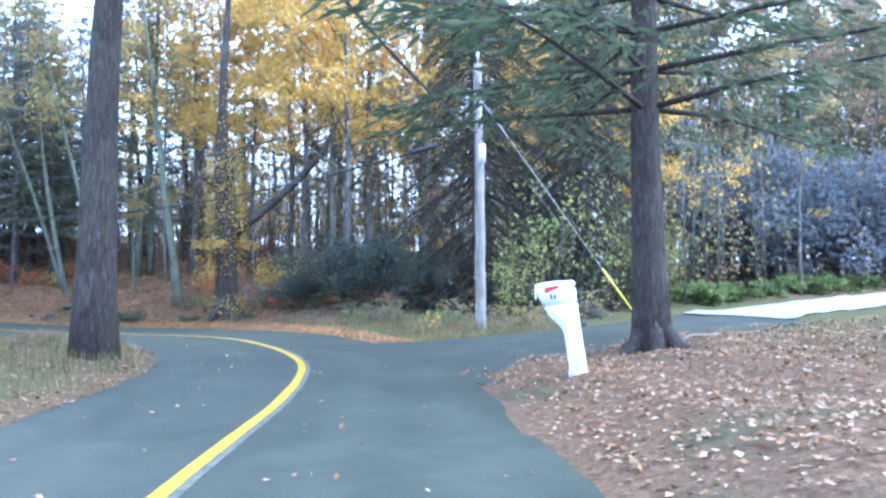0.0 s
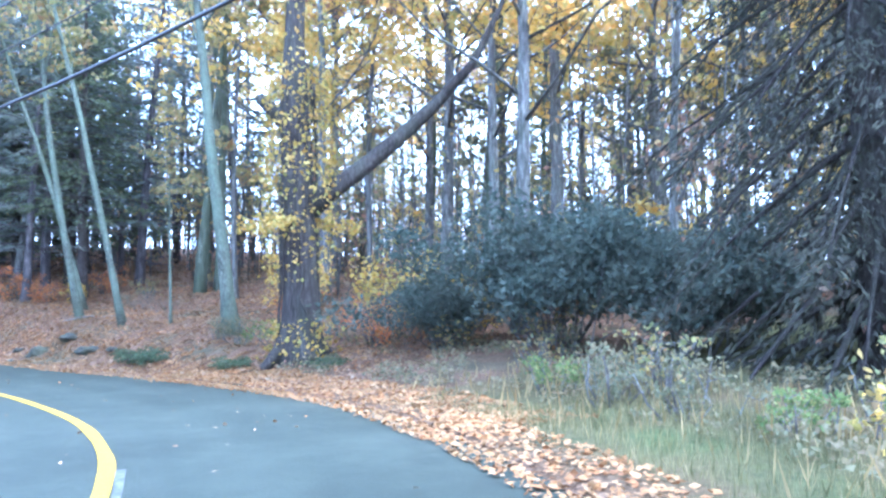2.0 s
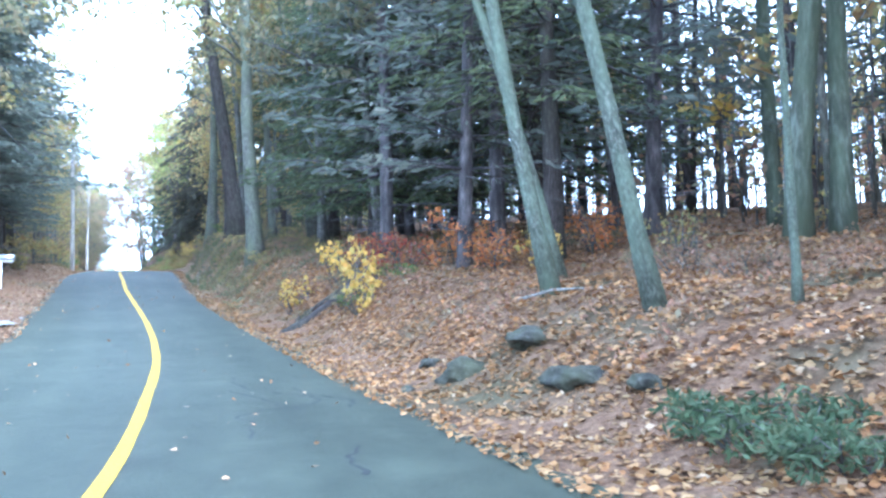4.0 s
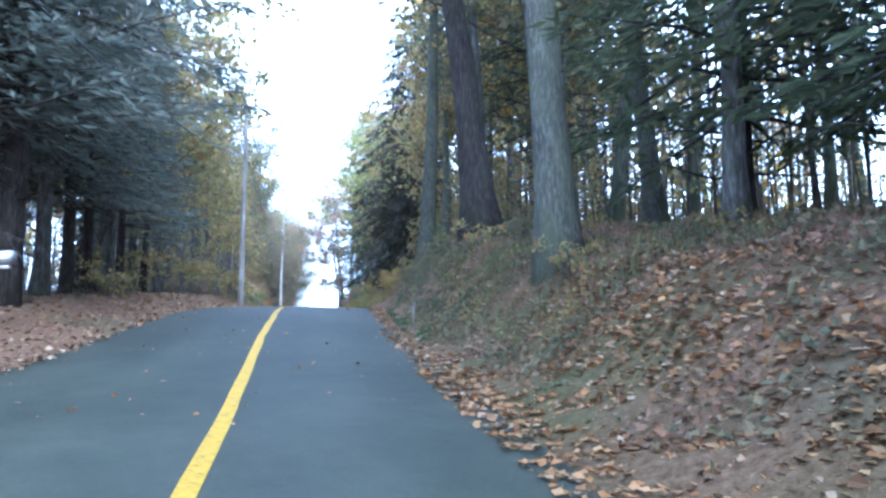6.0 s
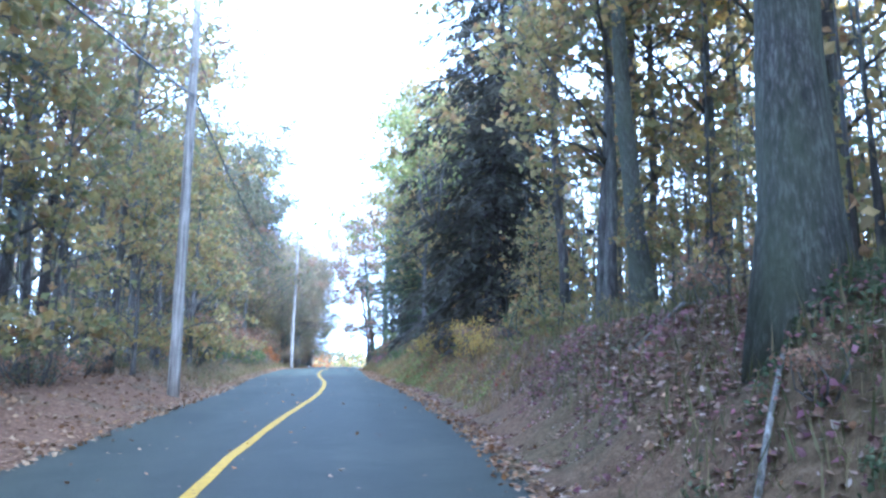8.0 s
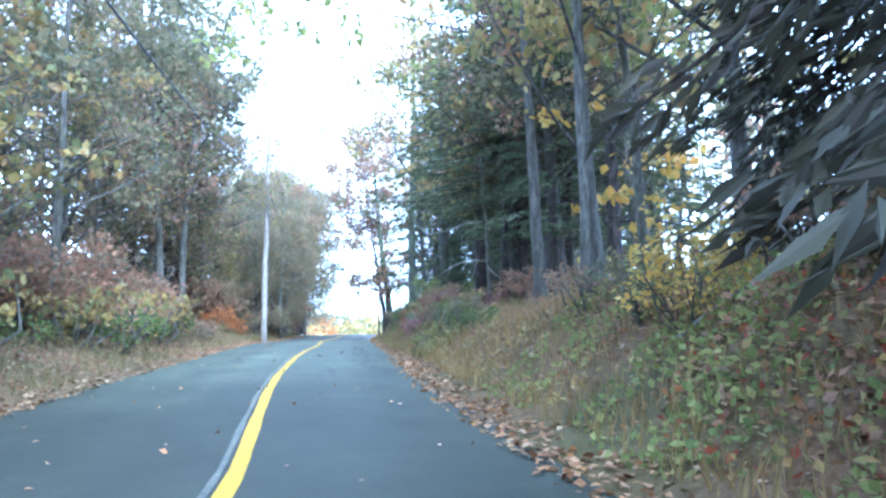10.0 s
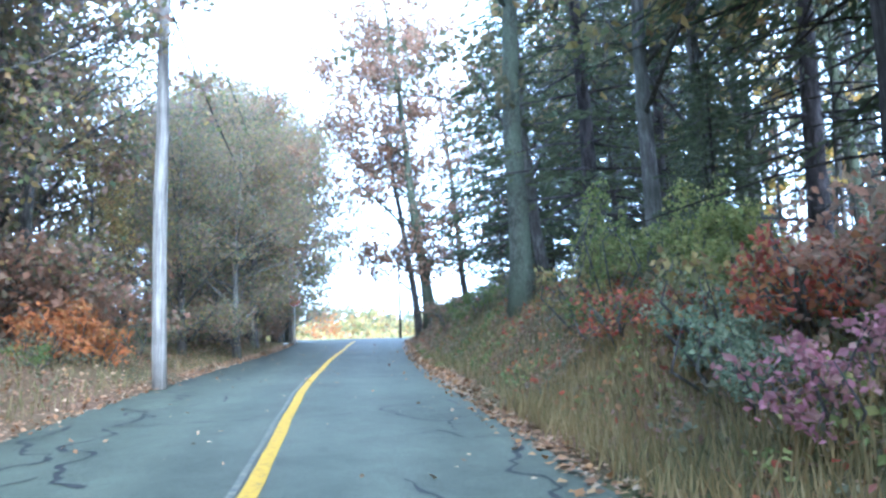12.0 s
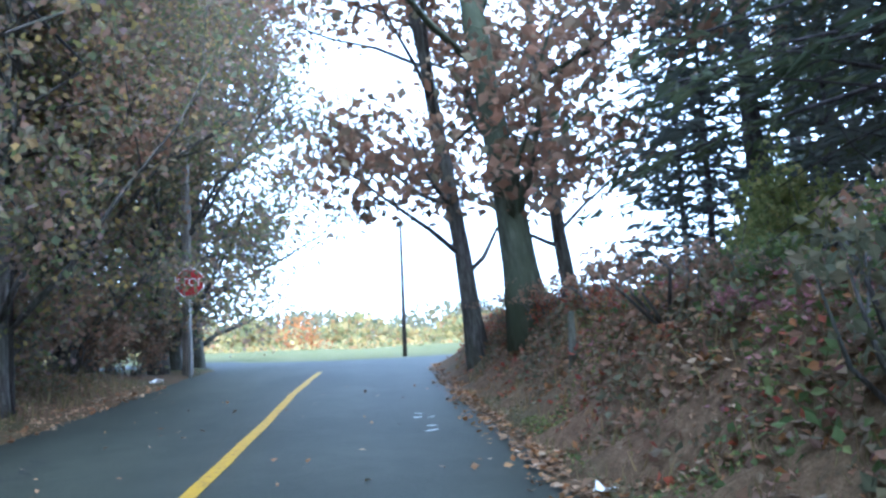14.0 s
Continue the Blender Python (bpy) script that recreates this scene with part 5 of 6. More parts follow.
edge_maple = broadleaf(12.5, 0.22, 98, BARK_THIN, LEAF_FADED, 30000, 0.12, 0.08, 5.4, 36, 0.3, name="maple_tree", label="dense dome-shaped maple at the corner of the road", sides=10, low=4, twigs=5, clump=60)
stand(edge_maple, *claim(-139.9, 67.8), 70, 1.0)
again(junction_tree, *claim(-137.2, 66.3), 190, 1.0)
thicket(120, (150, 171), (5.2, 15), 44, LEAF_FADED, "thin leafy saplings under the corner trees", 110, (2.5, 10))
again(corner_maple, *claim(-131.0, 60.2), 280, 0.85)
tall_oak = broadleaf(20, 0.2, 97, BARK_THIN, LEAF_DUSK, 4600, 0.17, 0.48, 5.2, 18, 0.4, name="oak_tree", label="tall oak with a high spreading crown over the road", group="roadside oaks", sides=10, clump=26)
for i, (st, d, a, k) in enumerate([(74.5, -5.9, 0, 1.0), (72.0, 5.8, 60, 0.95), (78.0, 5.9, 170, 1.0), (131.5, 7.0, 20, 0.85), (135.5, 6.8, 140, 0.9), (140.0, 6.9, 260, 0.85)]):
    x, y = claim(*place(st, d), 1.0)
    (again if i else stand)(tall_oak, x, y, a, k)
for x, y, a, k in [(*place(140.5, 7.9), 190, 0.95), (*place(146.5, 10.5), 280, 1.0), (*place(132.5, 9.4), 10, 0.95), (*place(137.0, 8.6), 100, 1.05), (*place(142.5, 9.6), 220, 1.05), (*place(116.5, 10.0), 40, 0.9), (*place(122, 11.5), 130, 1.0), (*place(112, 10.8), 250, 0.9), (*place(128, 10.0), 310, 0.95)]:
    again(junction_tree, x, y, a, k)
for s, d, a, k in [(86, -9.4, 20, 0.78), (31, -11, 300, 0.9)]:
    again(thin_tall, *claim(*place(s, d)), a, k)
plot([dusk_oak, wood_pine, rust_oak, wood_pine], 18, (12, 52), (37, 66), 3.0, 31)
plot([dusk_oak, wood_pine, dusk_oak], 15, (8, 34), (37, 50), 2.2, 33)
plot([dusk_oak, wood_pine, dusk_oak, rust_oak], 16, (12, 40), (38, 56), 1.8, 34, (1.0, 1.3))
plot([gold_oak, rust_oak, dusk_oak], 9, (-24, 10), (44, 70), 3.5, 32)


# ---- roadside things ----
def extruded(name, profile, thick, material, bevel=0.0, segments=2):
    """An outline in x and z, given thickness along y."""
    bm = bmesh.new()
    a = [bm.verts.new((x, -thick / 2, z)) for x, z in profile]
    b = [bm.verts.new((x, thick / 2, z)) for x, z in profile]
    n = len(profile)
    bm.faces.new(a)
    bm.faces.new(b[::-1])
    for i in range(n):
        bm.faces.new((a[(i + 1) % n], a[i], b[i], b[(i + 1) % n]))
    bmesh.ops.recalc_face_normals(bm, faces=bm.faces)
    if bevel:
        bmesh.ops.bevel(bm, geom=list(bm.edges), offset=bevel, segments=segments, affect="EDGES", clamp_overlap=True)
    me = bpy.data.meshes.new(name)
    bm.to_mesh(me)
    bm.free()
    me.materials.append(material)
    return smooth(me) if bevel else me


def box(name, size, centre, material, bevel=0.0):
    sx, sz = size[0] / 2, size[2] / 2
    me = extruded(name, [(-sx, -sz), (sx, -sz), (sx, sz), (-sx, sz)], size[1], material, bevel)
    me.transform(Matrix.Translation(centre))
    return me


def mailbox():
    thing = tagged(new("mailbox"), "white moulded plastic mailbox with a flared post on leafy grass", "mailbox")
    post = [(-0.252, 0.965), (-0.2, 0.86), (-0.151, 0.775), (-0.05, 0.713), (0.032, 0.606), (0.073, 0.292), (0.1, 0.07), (0.12, -0.14), (0.36, -0.14), (0.333, 0.095), (0.249, 0.705), (0.212, 1.02)]
    part("post", extruded("post", post, 0.19, WHITE_PLASTIC, 0.03, 3), thing)
    hood = [(-0.362, 1.235), (-0.33, 1.11), (-0.25, 0.95), (0.0, 0.978), (0.218, 1.008), (0.204, 1.1), (0.188, 1.235)]
    case = part("box", extruded("box", hood, 0.215, WHITE_PLASTIC, 0.025, 3), thing)
    part("lid", extruded("lid", [(-0.37, 1.218), (-0.366, 1.258), (-0.24, 1.284), (-0.099, 1.302), (0.06, 1.31), (0.176, 1.311), (0.19, 1.23)], 0.235, WHITE_PLASTIC, 0.012), case)
    part("door", box("door", (0.018, 0.17, 0.17), (-0.36, 0, 1.13), WHITE_PLASTIC, 0.007), case)
    part("flag", extruded("flag", [(-0.25, 1.208), (-0.242, 1.145), (-0.19, 1.15), (-0.17, 1.175), (-0.057, 1.202), (-0.048, 1.255)], 0.012, RED_PAINT), case, "red metal flag").location.y = -0.125
    for k in range(2):
        part("number_plate", box("number_plate", (0.03, 0.006, 0.07), (-0.148 + 0.05 * k, -0.111, 1.095), BLACK_RUBBER), case, "dark number bar")
    part("collar", extruded("collar", [(0.08, -0.12), (0.38, -0.12), (0.36, 0.055), (0.09, 0.045)], 0.24, GREY_METAL, 0.01), thing, "grey ground collar")
    return thing


m = mailbox()
m.matrix_basis = pose(4.98, 3.55, gz(5.1, 3.5), 0, 0, -4)


def utility_pole(H, r, seed, label, arms=3, box_at=None, side=1):
    thing = tagged(new("utility_pole"), label, "utility pole", "poles along the road")
    rng = np.random.default_rng(seed)
    path = [(rng.normal() * 0.012, rng.normal() * 0.012, z - 0.3, r * (1 - 0.28 * z / H)) for z in np.linspace(0, H + 0.3, 12)]
    part("shaft", tubes("shaft", [path], POLE_WOOD, 16), thing)
    for k in range(arms):
        z = H * (0.78 + 0.09 * k)
        bracket = part("bracket", box("bracket", (0.05, 0.30, 0.06), (0, side * (r + 0.08), z), GREY_METAL, 0.006), thing)
        ins = [(0, side * (r + 0.2), z + 0.02, 0.035), (0, side * (r + 0.2), z + 0.06, 0.05), (0, side * (r + 0.2), z + 0.10, 0.03), (0, side * (r + 0.2), z + 0.14, 0.045), (0, side * (r + 0.2), z + 0.18, 0.02)]
        part("insulator", tubes("insulator", [ins], GREY_METAL, 10), bracket)
    part("pin", tubes("pin", [[(0, 0, H - 0.05, 0.03), (0, 0, H + 0.2, 0.03), (0, 0, H + 0.28, 0.05), (0, 0, H + 0.38, 0.02)]], GREY_METAL, 8), thing)
    part("ground_wire", tubes("ground_wire", [[(r * 0.97, 0.04, z, 0.008) for z in np.linspace(0, H * 0.5, 5)]], GREY_METAL, 4), thing)
    if box_at:
        part("meter_box", box("meter_box", (0.20, 0.14, 0.55), (-r - 0.08, 0, box_at), WHITE_PLASTIC, 0.012), thing, "small pale equipment box")
        part("tag", box("tag", (0.10, 0.006, 0.05), (0, -r - 0.003, 1.7), GREY_METAL), thing)
    return thing


POLES = [(4.38, 15.15, 7.9), (-22.5, 26.3, 7.4), (-66.6, 42.2, 10.8), (-109.0, 57.0, 11.8), (-135.9, 66.9, 8.6)]
tops = []
for i, (x, y, h) in enumerate(POLES):
    p = utility_pole(h, 0.165 if i == 0 else 0.15, i, "pale weathered wooden pole by the driveway carrying cables" if i == 0 else "grey weathered wooden utility pole at the roadside", 2, 5.2 if i == 0 else None)
    p.matrix_basis = pose(x, y, gz(x, y), 0, 0.6 if i % 2 else -0.5, 110)
    tops.append((x, y, gz(x, y), h))


def cable(a, b, sag, r, label, n=18):
    a, b = np.array(a, float), np.array(b, float)
    path = [(*(a + (b - a) * f + np.array((0, 0, -4 * sag * f * (1 - f)))), r) for f in np.linspace(0, 1, n)]
    return tagged(new("overhead_cable", tubes("overhead_cable", [path], BLACK_RUBBER, 5)), label, "cable", "overhead cables")


ends = [(-2.2, -22.5, gz(-2.2, -22.5), 7.9)] + tops
for i in range(len(ends) - 1):
    (xa, ya, za, ha), (xb, yb, zb, hb) = ends[i], ends[i + 1]
    for f, r, sag in ((0.74, 0.026, 1.35), (0.85, 0.010, 1.35), (0.955, 0.017, 1.45)):
        cable((xa, ya, za + ha * f), (xb, yb, zb + hb * f), sag, r, "black overhead cable sagging between the poles")
far_end = (-190.0, 84.0, 12.0)
cable((tops[-1][0], tops[-1][1], tops[-1][2] + 7.2), far_end, 0.8, 0.02, "black overhead cable sagging between the poles")
splice = [(*(np.array((4.38, 15.15, tops[0][2] + 7.9 * 0.74)) + (np.array((-22.5, 26.3, tops[1][2] + 7.4 * 0.765)) - np.array((4.38, 15.15, tops[0][2] + 7.9 * 0.74))) * f + np.array((0, 0, -5.4 * f * (1 - f)))), 0.07) for f in (0.045, 0.06, 0.075)]
tagged(new("cable_splice", tubes("cable_splice", [splice], BLACK_RUBBER, 8)), "black splice case hanging on the cable", "cable splice")


def guy_wire():
    thing = tagged(new("guy_wire"), "steel guy wire with a yellow guard anchored in the grass", "guy wire")
    foot = np.array((10.3, 20.6, gz(10.3, 20.6)))
    top = np.array((4.38, 15.15, tops[0][2] + 7.0))
    part("wire", tubes("wire", [[(*(foot + (top - foot) * f), 0.013) for f in np.linspace(0, 1, 6)]], GREY_METAL, 5), thing)
    part("guard", tubes("guard", [[(*(foot + (top - foot) * f), 0.035) for f in (0.02, 0.12, 0.24)]], YELLOW_GUARD, 8), thing, "yellow plastic guard")
    part("anchor", tubes("anchor", [[(*(foot - (0, 0, 0.3)), 0.03), (*foot, 0.03), (*(foot + (top - foot) * 0.02), 0.045)]], GREY_METAL, 6), thing)
    return thing


guy_wire()


def stop_sign():
    thing = tagged(new("stop_sign"), "red octagonal stop sign on a metal post among leaves", "stop sign")
    def octagon(r):
        return [(r * math.cos(math.pi / 8 + k * math.pi / 4), 2.55 + r * math.sin(math.pi / 8 + k * math.pi / 4)) for k in range(8)]
    part("post", box("post", (0.06, 0.05, 3.2), (0, 0.04, 1.4), GREY_METAL, 0.006), thing)
    part("border", extruded("border", octagon(0.405), 0.004, WHITE_PLASTIC), thing, "white border")
    plate = part("plate", extruded("plate", octagon(0.38), 0.014, RED_PAINT), thing, "red face")
    cu = bpy.data.curves.new("lettering", "FONT")
    cu.body, cu.align_x, cu.align_y, cu.size, cu.extrude = "STOP", "CENTER", "CENTER", 0.30, 0.002
    tmp = new("lettering", cu)
    me = bpy.data.meshes.new_from_object(tmp)
    bpy.data.objects.remove(tmp)
    me.materials.clear()
    me.materials.append(WHITE_PLASTIC)
    me.transform(pose(0, -0.011, 2.55, 90, 0, 0))
    part("lettering", me, plate, "white letters")
    return thing


sg = stop_sign()
sg.matrix_basis = pose(-134.6, 66.75, gz(-134.6, 66.75), 0, 0, 66)


def far_pole():
    thing = tagged(new("thin_pole"), "thin dark pole with a small lamp arm beyond the junction", "pole")
    part("shaft", tubes("shaft", [[(0, 0, -0.3, 0.09), (0, 0, 2.5, 0.075), (0, 0, 5.2, 0.055)]], BARK_DARK, 10), thing)
    part("arm", tubes("arm", [[(0, 0, 2.9, 0.02), (0.25, 0.2, 3.0, 0.02), (0.5, 0.4, 2.95, 0.03)]], GREY_METAL, 6), thing)
    part("lamp", box("lamp", (0.18, 0.10, 0.08), (0.5, 0.4, 2.93), GREY_METAL, 0.01), thing)
    return thing


fp = far_pole()
fp.matrix_basis = pose(-145.1, 77.7, gz(-145.1, 77.7), 0, 0, 60) @ Matrix.Scale(1.22, 4)


def side_mailbox():
    thing = tagged(new("mailbox"), "small pale mailbox on a white wooden post at the drive", "mailbox")
    part("post", box("post", (0.09, 0.09, 1.35), (0, 0, 0.55), WHITE_PLASTIC, 0.006), thing)
    part("arm", box("arm", (0.5, 0.07, 0.07), (0.2, 0, 0.98), WHITE_PLASTIC, 0.006), thing)
    hood = [(0.17 * math.cos(a) * 0.6, 1.13 + 0.10 * math.sin(a)) for a in np.linspace(0, math.pi, 9)] + [(-0.10, 1.02), (0.10, 1.02)]
    me = extruded("box", hood, 0.48, GREY_METAL, 0.006)
    me.transform(pose(0.25, 0, 0, 0, 0, 90))
    part("box", me, thing, "grey metal box")
    return thing


x, y = -41.2, 31.9
sm = side_mailbox()
sm.matrix_basis = pose(x, y, gz(x, y), 0, 0, 50)


def rock(sx, sy, sz, seed, label):
    rng = np.random.default_rng(seed)
    bm = bmesh.new()
    bmesh.ops.create_icosphere(bm, subdivisions=3, radius=1.0)
    off = rng.random(3) * 20
    for v in bm.verts:
        k = 1 + 0.55 * noise.noise(v.co * 1.3 + Vector(off)) + 0.22 * noise.noise(v.co * 3.4 + Vector(off))
        v.co = Vector((v.co.x * sx * k, v.co.y * sy * k, v.co.z * sz * k))
    me = bpy.data.meshes.new("rock")
    bm.to_mesh(me)
    bm.free()
    me.materials.append(ROCK)
    return tagged(new("rock", smooth(me)), label, "rock", "mossy rocks on the bank")


for i, (x, y, a, b, c) in enumerate([(-17.23, 31.95, 0.44, 0.26, 0.22), (-16.48, 32.45, 0.5, 0.3, 0.15), (-15.2, 31.55, 0.42, 0.3, 0.15), (-18.3, 32.3, 0.2, 0.16, 0.1), (-14.0, 31.2, 0.22, 0.18, 0.1), (-17.9, 31.5, 0.13, 0.12, 0.07), (8.7, 19.2, 0.5, 0.35, 0.3)]):
    rk = rock(a, b, c, i, "grey mossy rock half sunk in fallen leaves")
    rk.matrix_basis = pose(x, y, gz(x, y) - c * 0.12, 0, 0, 40 + 55 * i)


def dead_log(points, r, label, bark):
    return tagged(new("fallen_branch", tubes("fallen_branch", [[(x, y, gz(x, y) + h, r * (1 - 0.5 * i / len(points))) for i, (x, y, h) in enumerate(points)]], bark, 7)), label, "branch", "fallen branches")


dead_log([(-25.9, 34.4, -0.16), (-25.4, 35.0, -0.06), (-24.9, 35.6, -0.02), (-24.5, 36.3, -0.06)], 0.2, "dark fallen log leaning on the leafy bank", BARK_DARK)
dead_log([(-26.2, 35.0, 0.0), (-25.6, 35.4, 0.05), (-24.9, 35.9, 0.1)], 0.07, "dark fallen log leaning on the leafy bank", BARK_DARK)


def dead_tree(x, y):
    """A snag whose bleached limbs hang over the bank."""
    thing = tagged(new("dead_tree"), "dead grey tree with bleached broken limbs over the bank", "tree")
    g = gz(x, y)
    part("trunk", tubes("trunk", [[(x, y, g - 0.3, 0.13), (x, y, g + 0.4, 0.10), (x - 0.05, y - 0.05, g + 2.5, 0.085), (x - 0.1, y - 0.2, g + 5.0, 0.055), (x - 0.15, y - 0.3, g + 7.0, 0.02)]], BARK_GREY, 9), thing)
    arms = [[(x, y, g + 1.9, 0.035), (x - 0.4, y - 0.7, g + 1.95, 0.028), (x - 0.7, y - 1.3, g + 1.7, 0.02), (x - 0.9, y - 1.7, g + 1.35, 0.014)],
            [(x - 0.1, y - 0.2, g + 3.4, 0.03), (x - 0.22, y - 0.9, g + 3.3, 0.026), (x - 0.45, y - 1.6, g + 3.02, 0.024), (x - 0.5, y - 2.3, g + 2.85, 0.022), (x - 0.62, y - 2.6, g + 3.1, 0.018), (x - 0.7, y - 2.9, g + 3.45, 0.013), (x - 0.85, y - 3.3, g + 3.9, 0.007)],
            [(x, y, g + 1.6, 0.035), (x + 0.5, y - 0.38, g + 1.66, 0.03), (x + 1.1, y - 0.7, g + 1.5, 0.026), (x + 1.3, y - 0.4, g + 1.2, 0.02), (x + 1.4, y - 0.2, g + 0.9, 0.01)]]
    for a in arms:
        part("limb", tubes("limb", [a], BARK_PALE, 6), thing, "bleached bare limb")
    twigs = [[(x - 0.4, y - 0.7, g + 1.95, 0.018), (x - 0.6, y - 0.9, g + 1.5, 0.008)], [(x - 0.7, y - 1.3, g + 1.7, 0.016), (x - 0.5, y - 1.6, g + 1.2, 0.006)], [(x - 0.2, y - 0.4, g + 1.9, 0.018), (x - 0.3, y - 0.6, g + 1.3, 0.007)]]
    for a in twigs:
        part("twig", tubes("twig", [a], BARK_PALE, 5), thing)


dead_tree(-93.9, 61.9)
for i, (s, d, a, L) in enumerate([(70, -4.0, 2.2, 1.6), (73, -4.6, 0.6, 2.2), (66, -3.9, 1.2, 1.4), (81, -4.4, 0.3, 1.8), (77, -3.6, 2.0, 1.2), (104, -4.2, 0.5, 1.6), (134, -4.3, 1.0, 1.5), (141, -4.9, 2.4, 1.3), (44, -5.5, 0.4, 1.8), (12, -7, 0.7, 1.5)]):
    x, y = place(s, d)
    dead_log([(x + math.cos(a) * L * f, y + math.sin(a) * L * f, 0.05 + 0.06 * math.sin(5 * f)) for f in (0, 0.33, 0.66, 1.0)], 0.025, "pale dead stick lying on the bank", BARK_PALE)


dead_log([(-40.5, 39.2, 0.0), (-40.46, 39.18, 0.25), (-40.44, 39.15, 0.45), (-40.38, 39.16, 0.66)], 0.018, "pale bare stem standing in the bank", BARK_PALE)
dead_log([(-42.2, 40.0, 0.25), (-41.6, 39.6, 0.33), (-41.0, 39.5, 0.5), (-40.5, 39.6, 0.75)], 0.011, "pale dead stick lying on the bank", BARK_PALE)


dead_log([(6.68, 14.42, 0.13), (6.85, 14.4, 0.14), (7.15, 14.38, 0.14), (7.34, 14.36, 0.12)], 0.17, "short dark sawn log on the grass beside the drive", BARK_DARK)
dead_log([(6.75, 14.55, 0.1), (6.7, 14.6, 0.3), (6.66, 14.62, 0.45)], 0.016, "pale dead stick leaning on the log", BARK_PALE)


# ---- brush on the banks ----
brush_dusk = shrub(2.0, 1.7, 1.1, 81, LEAF_DUSK, 520, 0.058, 9, "brush", "low dull green brush on the bank", "shrub", "brush on the banks", twigs=1)
brush_gold = shrub(1.8, 1.6, 1.2, 82, LEAF_MIX, 320, 0.08, 9, "brush", "low yellow-green brush on the bank", "shrub", "brush on the banks", twigs=1)
brush_rust = shrub(2.1, 1.8, 0.9, 83, LEAF_RUST, 520, 0.058, 10, "brush", "low russet brush on the bank", "shrub", "brush on the banks", twigs=1)
brush_green = shrub(1.8, 1.5, 1.0, 84, LEAF_GREEN, 480, 0.06, 8, "brush", "leafy green brush on the bank", "shrub", "brush on the banks", twigs=1)
BRUSH = [brush_dusk, brush_gold, brush_rust, brush_green]
for b, s in zip(BRUSH, (66, 90, 97, 76)):
    stand(b, *place(s, -5.2))


def brush_along(n, s_range, u_range, side, seed, kinds, scale):
    rng = np.random.default_rng(seed)
    for _ in range(n):
        s = rng.uniform(*s_range)
        w = right_width(s) if side < 0 else left_width(s)
        d = side * (w + rng.uniform(*u_range))
        x, y = place(s, d)
        again(kinds[int(rng.integers(len(kinds)))], x, y, rng.uniform(0, 360), rng.uniform(*scale), (rng.normal() * 6, rng.normal() * 6), 0.1)


brush_fern = shrub(1.6, 1.4, 0.9, 85, LEAF_FERN, 620, 0.05, 9, "brush", "low dark green ferny brush on the bank", "shrub", "brush on the banks", twigs=1)
stand(brush_fern, *place(71.0, -3.7), 0, 0.4)
brush_along(18, (66.5, 76), (0.6, 2.0), -1, 14, [brush_fern], (0.28, 0.45))
brush_along(26, (60, 86), (1.0, 4.5), -1, 1, [brush_dusk, brush_rust, brush_gold, brush_dusk], (0.35, 0.7))
brush_along(22, (66, 77), (0.8, 2.8), -1, 11, [brush_dusk, brush_dusk, brush_rust], (0.28, 0.5))
brush_along(18, (70, 75.5), (0.8, 2.6), -1, 12, [brush_dusk], (0.3, 0.5))
brush_along(34, (86, 112), (1.6, 6.0), -1, 2, [brush_gold, brush_rust, brush_dusk, brush_gold], (0.5, 1.1))
brush_along(58, (112, 150), (0.9, 6.5), -1, 3, [brush_dusk, brush_gold, brush_rust, brush_green, brush_green, brush_dusk], (0.45, 1.0))
brush_along(26, (138, 160), (0.9, 4.0), -1, 4, [brush_rust, brush_dusk, brush_rust, red_brush], (0.3, 0.6))
brush_along(24, (72, 112), (2.0, 6.0), 1, 5, [brush_dusk, brush_gold, brush_rust], (0.5, 1.1))
brush_along(24, (112, 132), (1.2, 7.0), 1, 6, [brush_gold, brush_rust, brush_rust, brush_green], (0.7, 1.3))
brush_along(24, (130, 162), (1.6, 5.0), 1, 7, [brush_dusk, brush_dusk, brush_green, brush_rust], (0.6, 1.2))
brush_along(26, (34, 62), (3.5, 18), -1, 8, [brush_dusk, brush_rust, brown_brush], (0.4, 0.9))
brush_along(14, (-6, 22), (2.5, 9), 1, 9, [brush_dusk, brush_rust], (0.4, 0.8))
brush_along(7, (16, 32), (4.0, 9), -1, 10, [brush_dusk, brush_gold, brown_brush], (0.5, 1.0))
for x, y, k in [(-25.6, 34.8, 0.4), (-24.6, 35.2, 0.45), (-23.9, 34.9, 0.4), (-25.4, 35.9, 0.5), (-23.2, 35.8, 0.45)]:
    again(brush_green if x > -24 else brush_dusk, x, y, 60 * x, k)
purple = shrub(4.2, 3.6, 2.6, 85, LEAF_RUST, 3200, 0.10, 18, "shrub", "wide russet and purple thicket by the road", "shrub")
stand(purple, *place(123.0, 6.9), 0, 1.1)
again(purple, *place(119.8, 7.3), 60, 1.1)
again(purple, *place(126.0, 7.2), 300, 1.0)
again(purple, *place(141, 6.8), 30, 1.1)
again(purple, *place(144.5, 7.6), 130, 1.2)
again(purple, *place(138.8, 8.4), 230, 1.3)
again(purple, *place(117.0, 7.0), 20, 1.0)
again(purple, *place(121.4, 9.4), 200, 1.3)
for s, d, k in [(127, -4.6, 0.75), (130, -4.2, 0.6), (124.5, -5.6, 0.7), (154, -4.6, 0.5)]:
    again(red_brush, *place(s, d), 50 * k * 9, k)
again(purple, *place(125.8, -5.0), 10, 0.5)
for s, d, k in [(149.5, 5.6, 0.8), (153.5, 5.5, 0.85), (157.5, 5.3, 0.8), (161.5, 5.2, 0.8), (165, 4.9, 0.6)]:
    again(purple, *place(s, d), 77 * s, k)
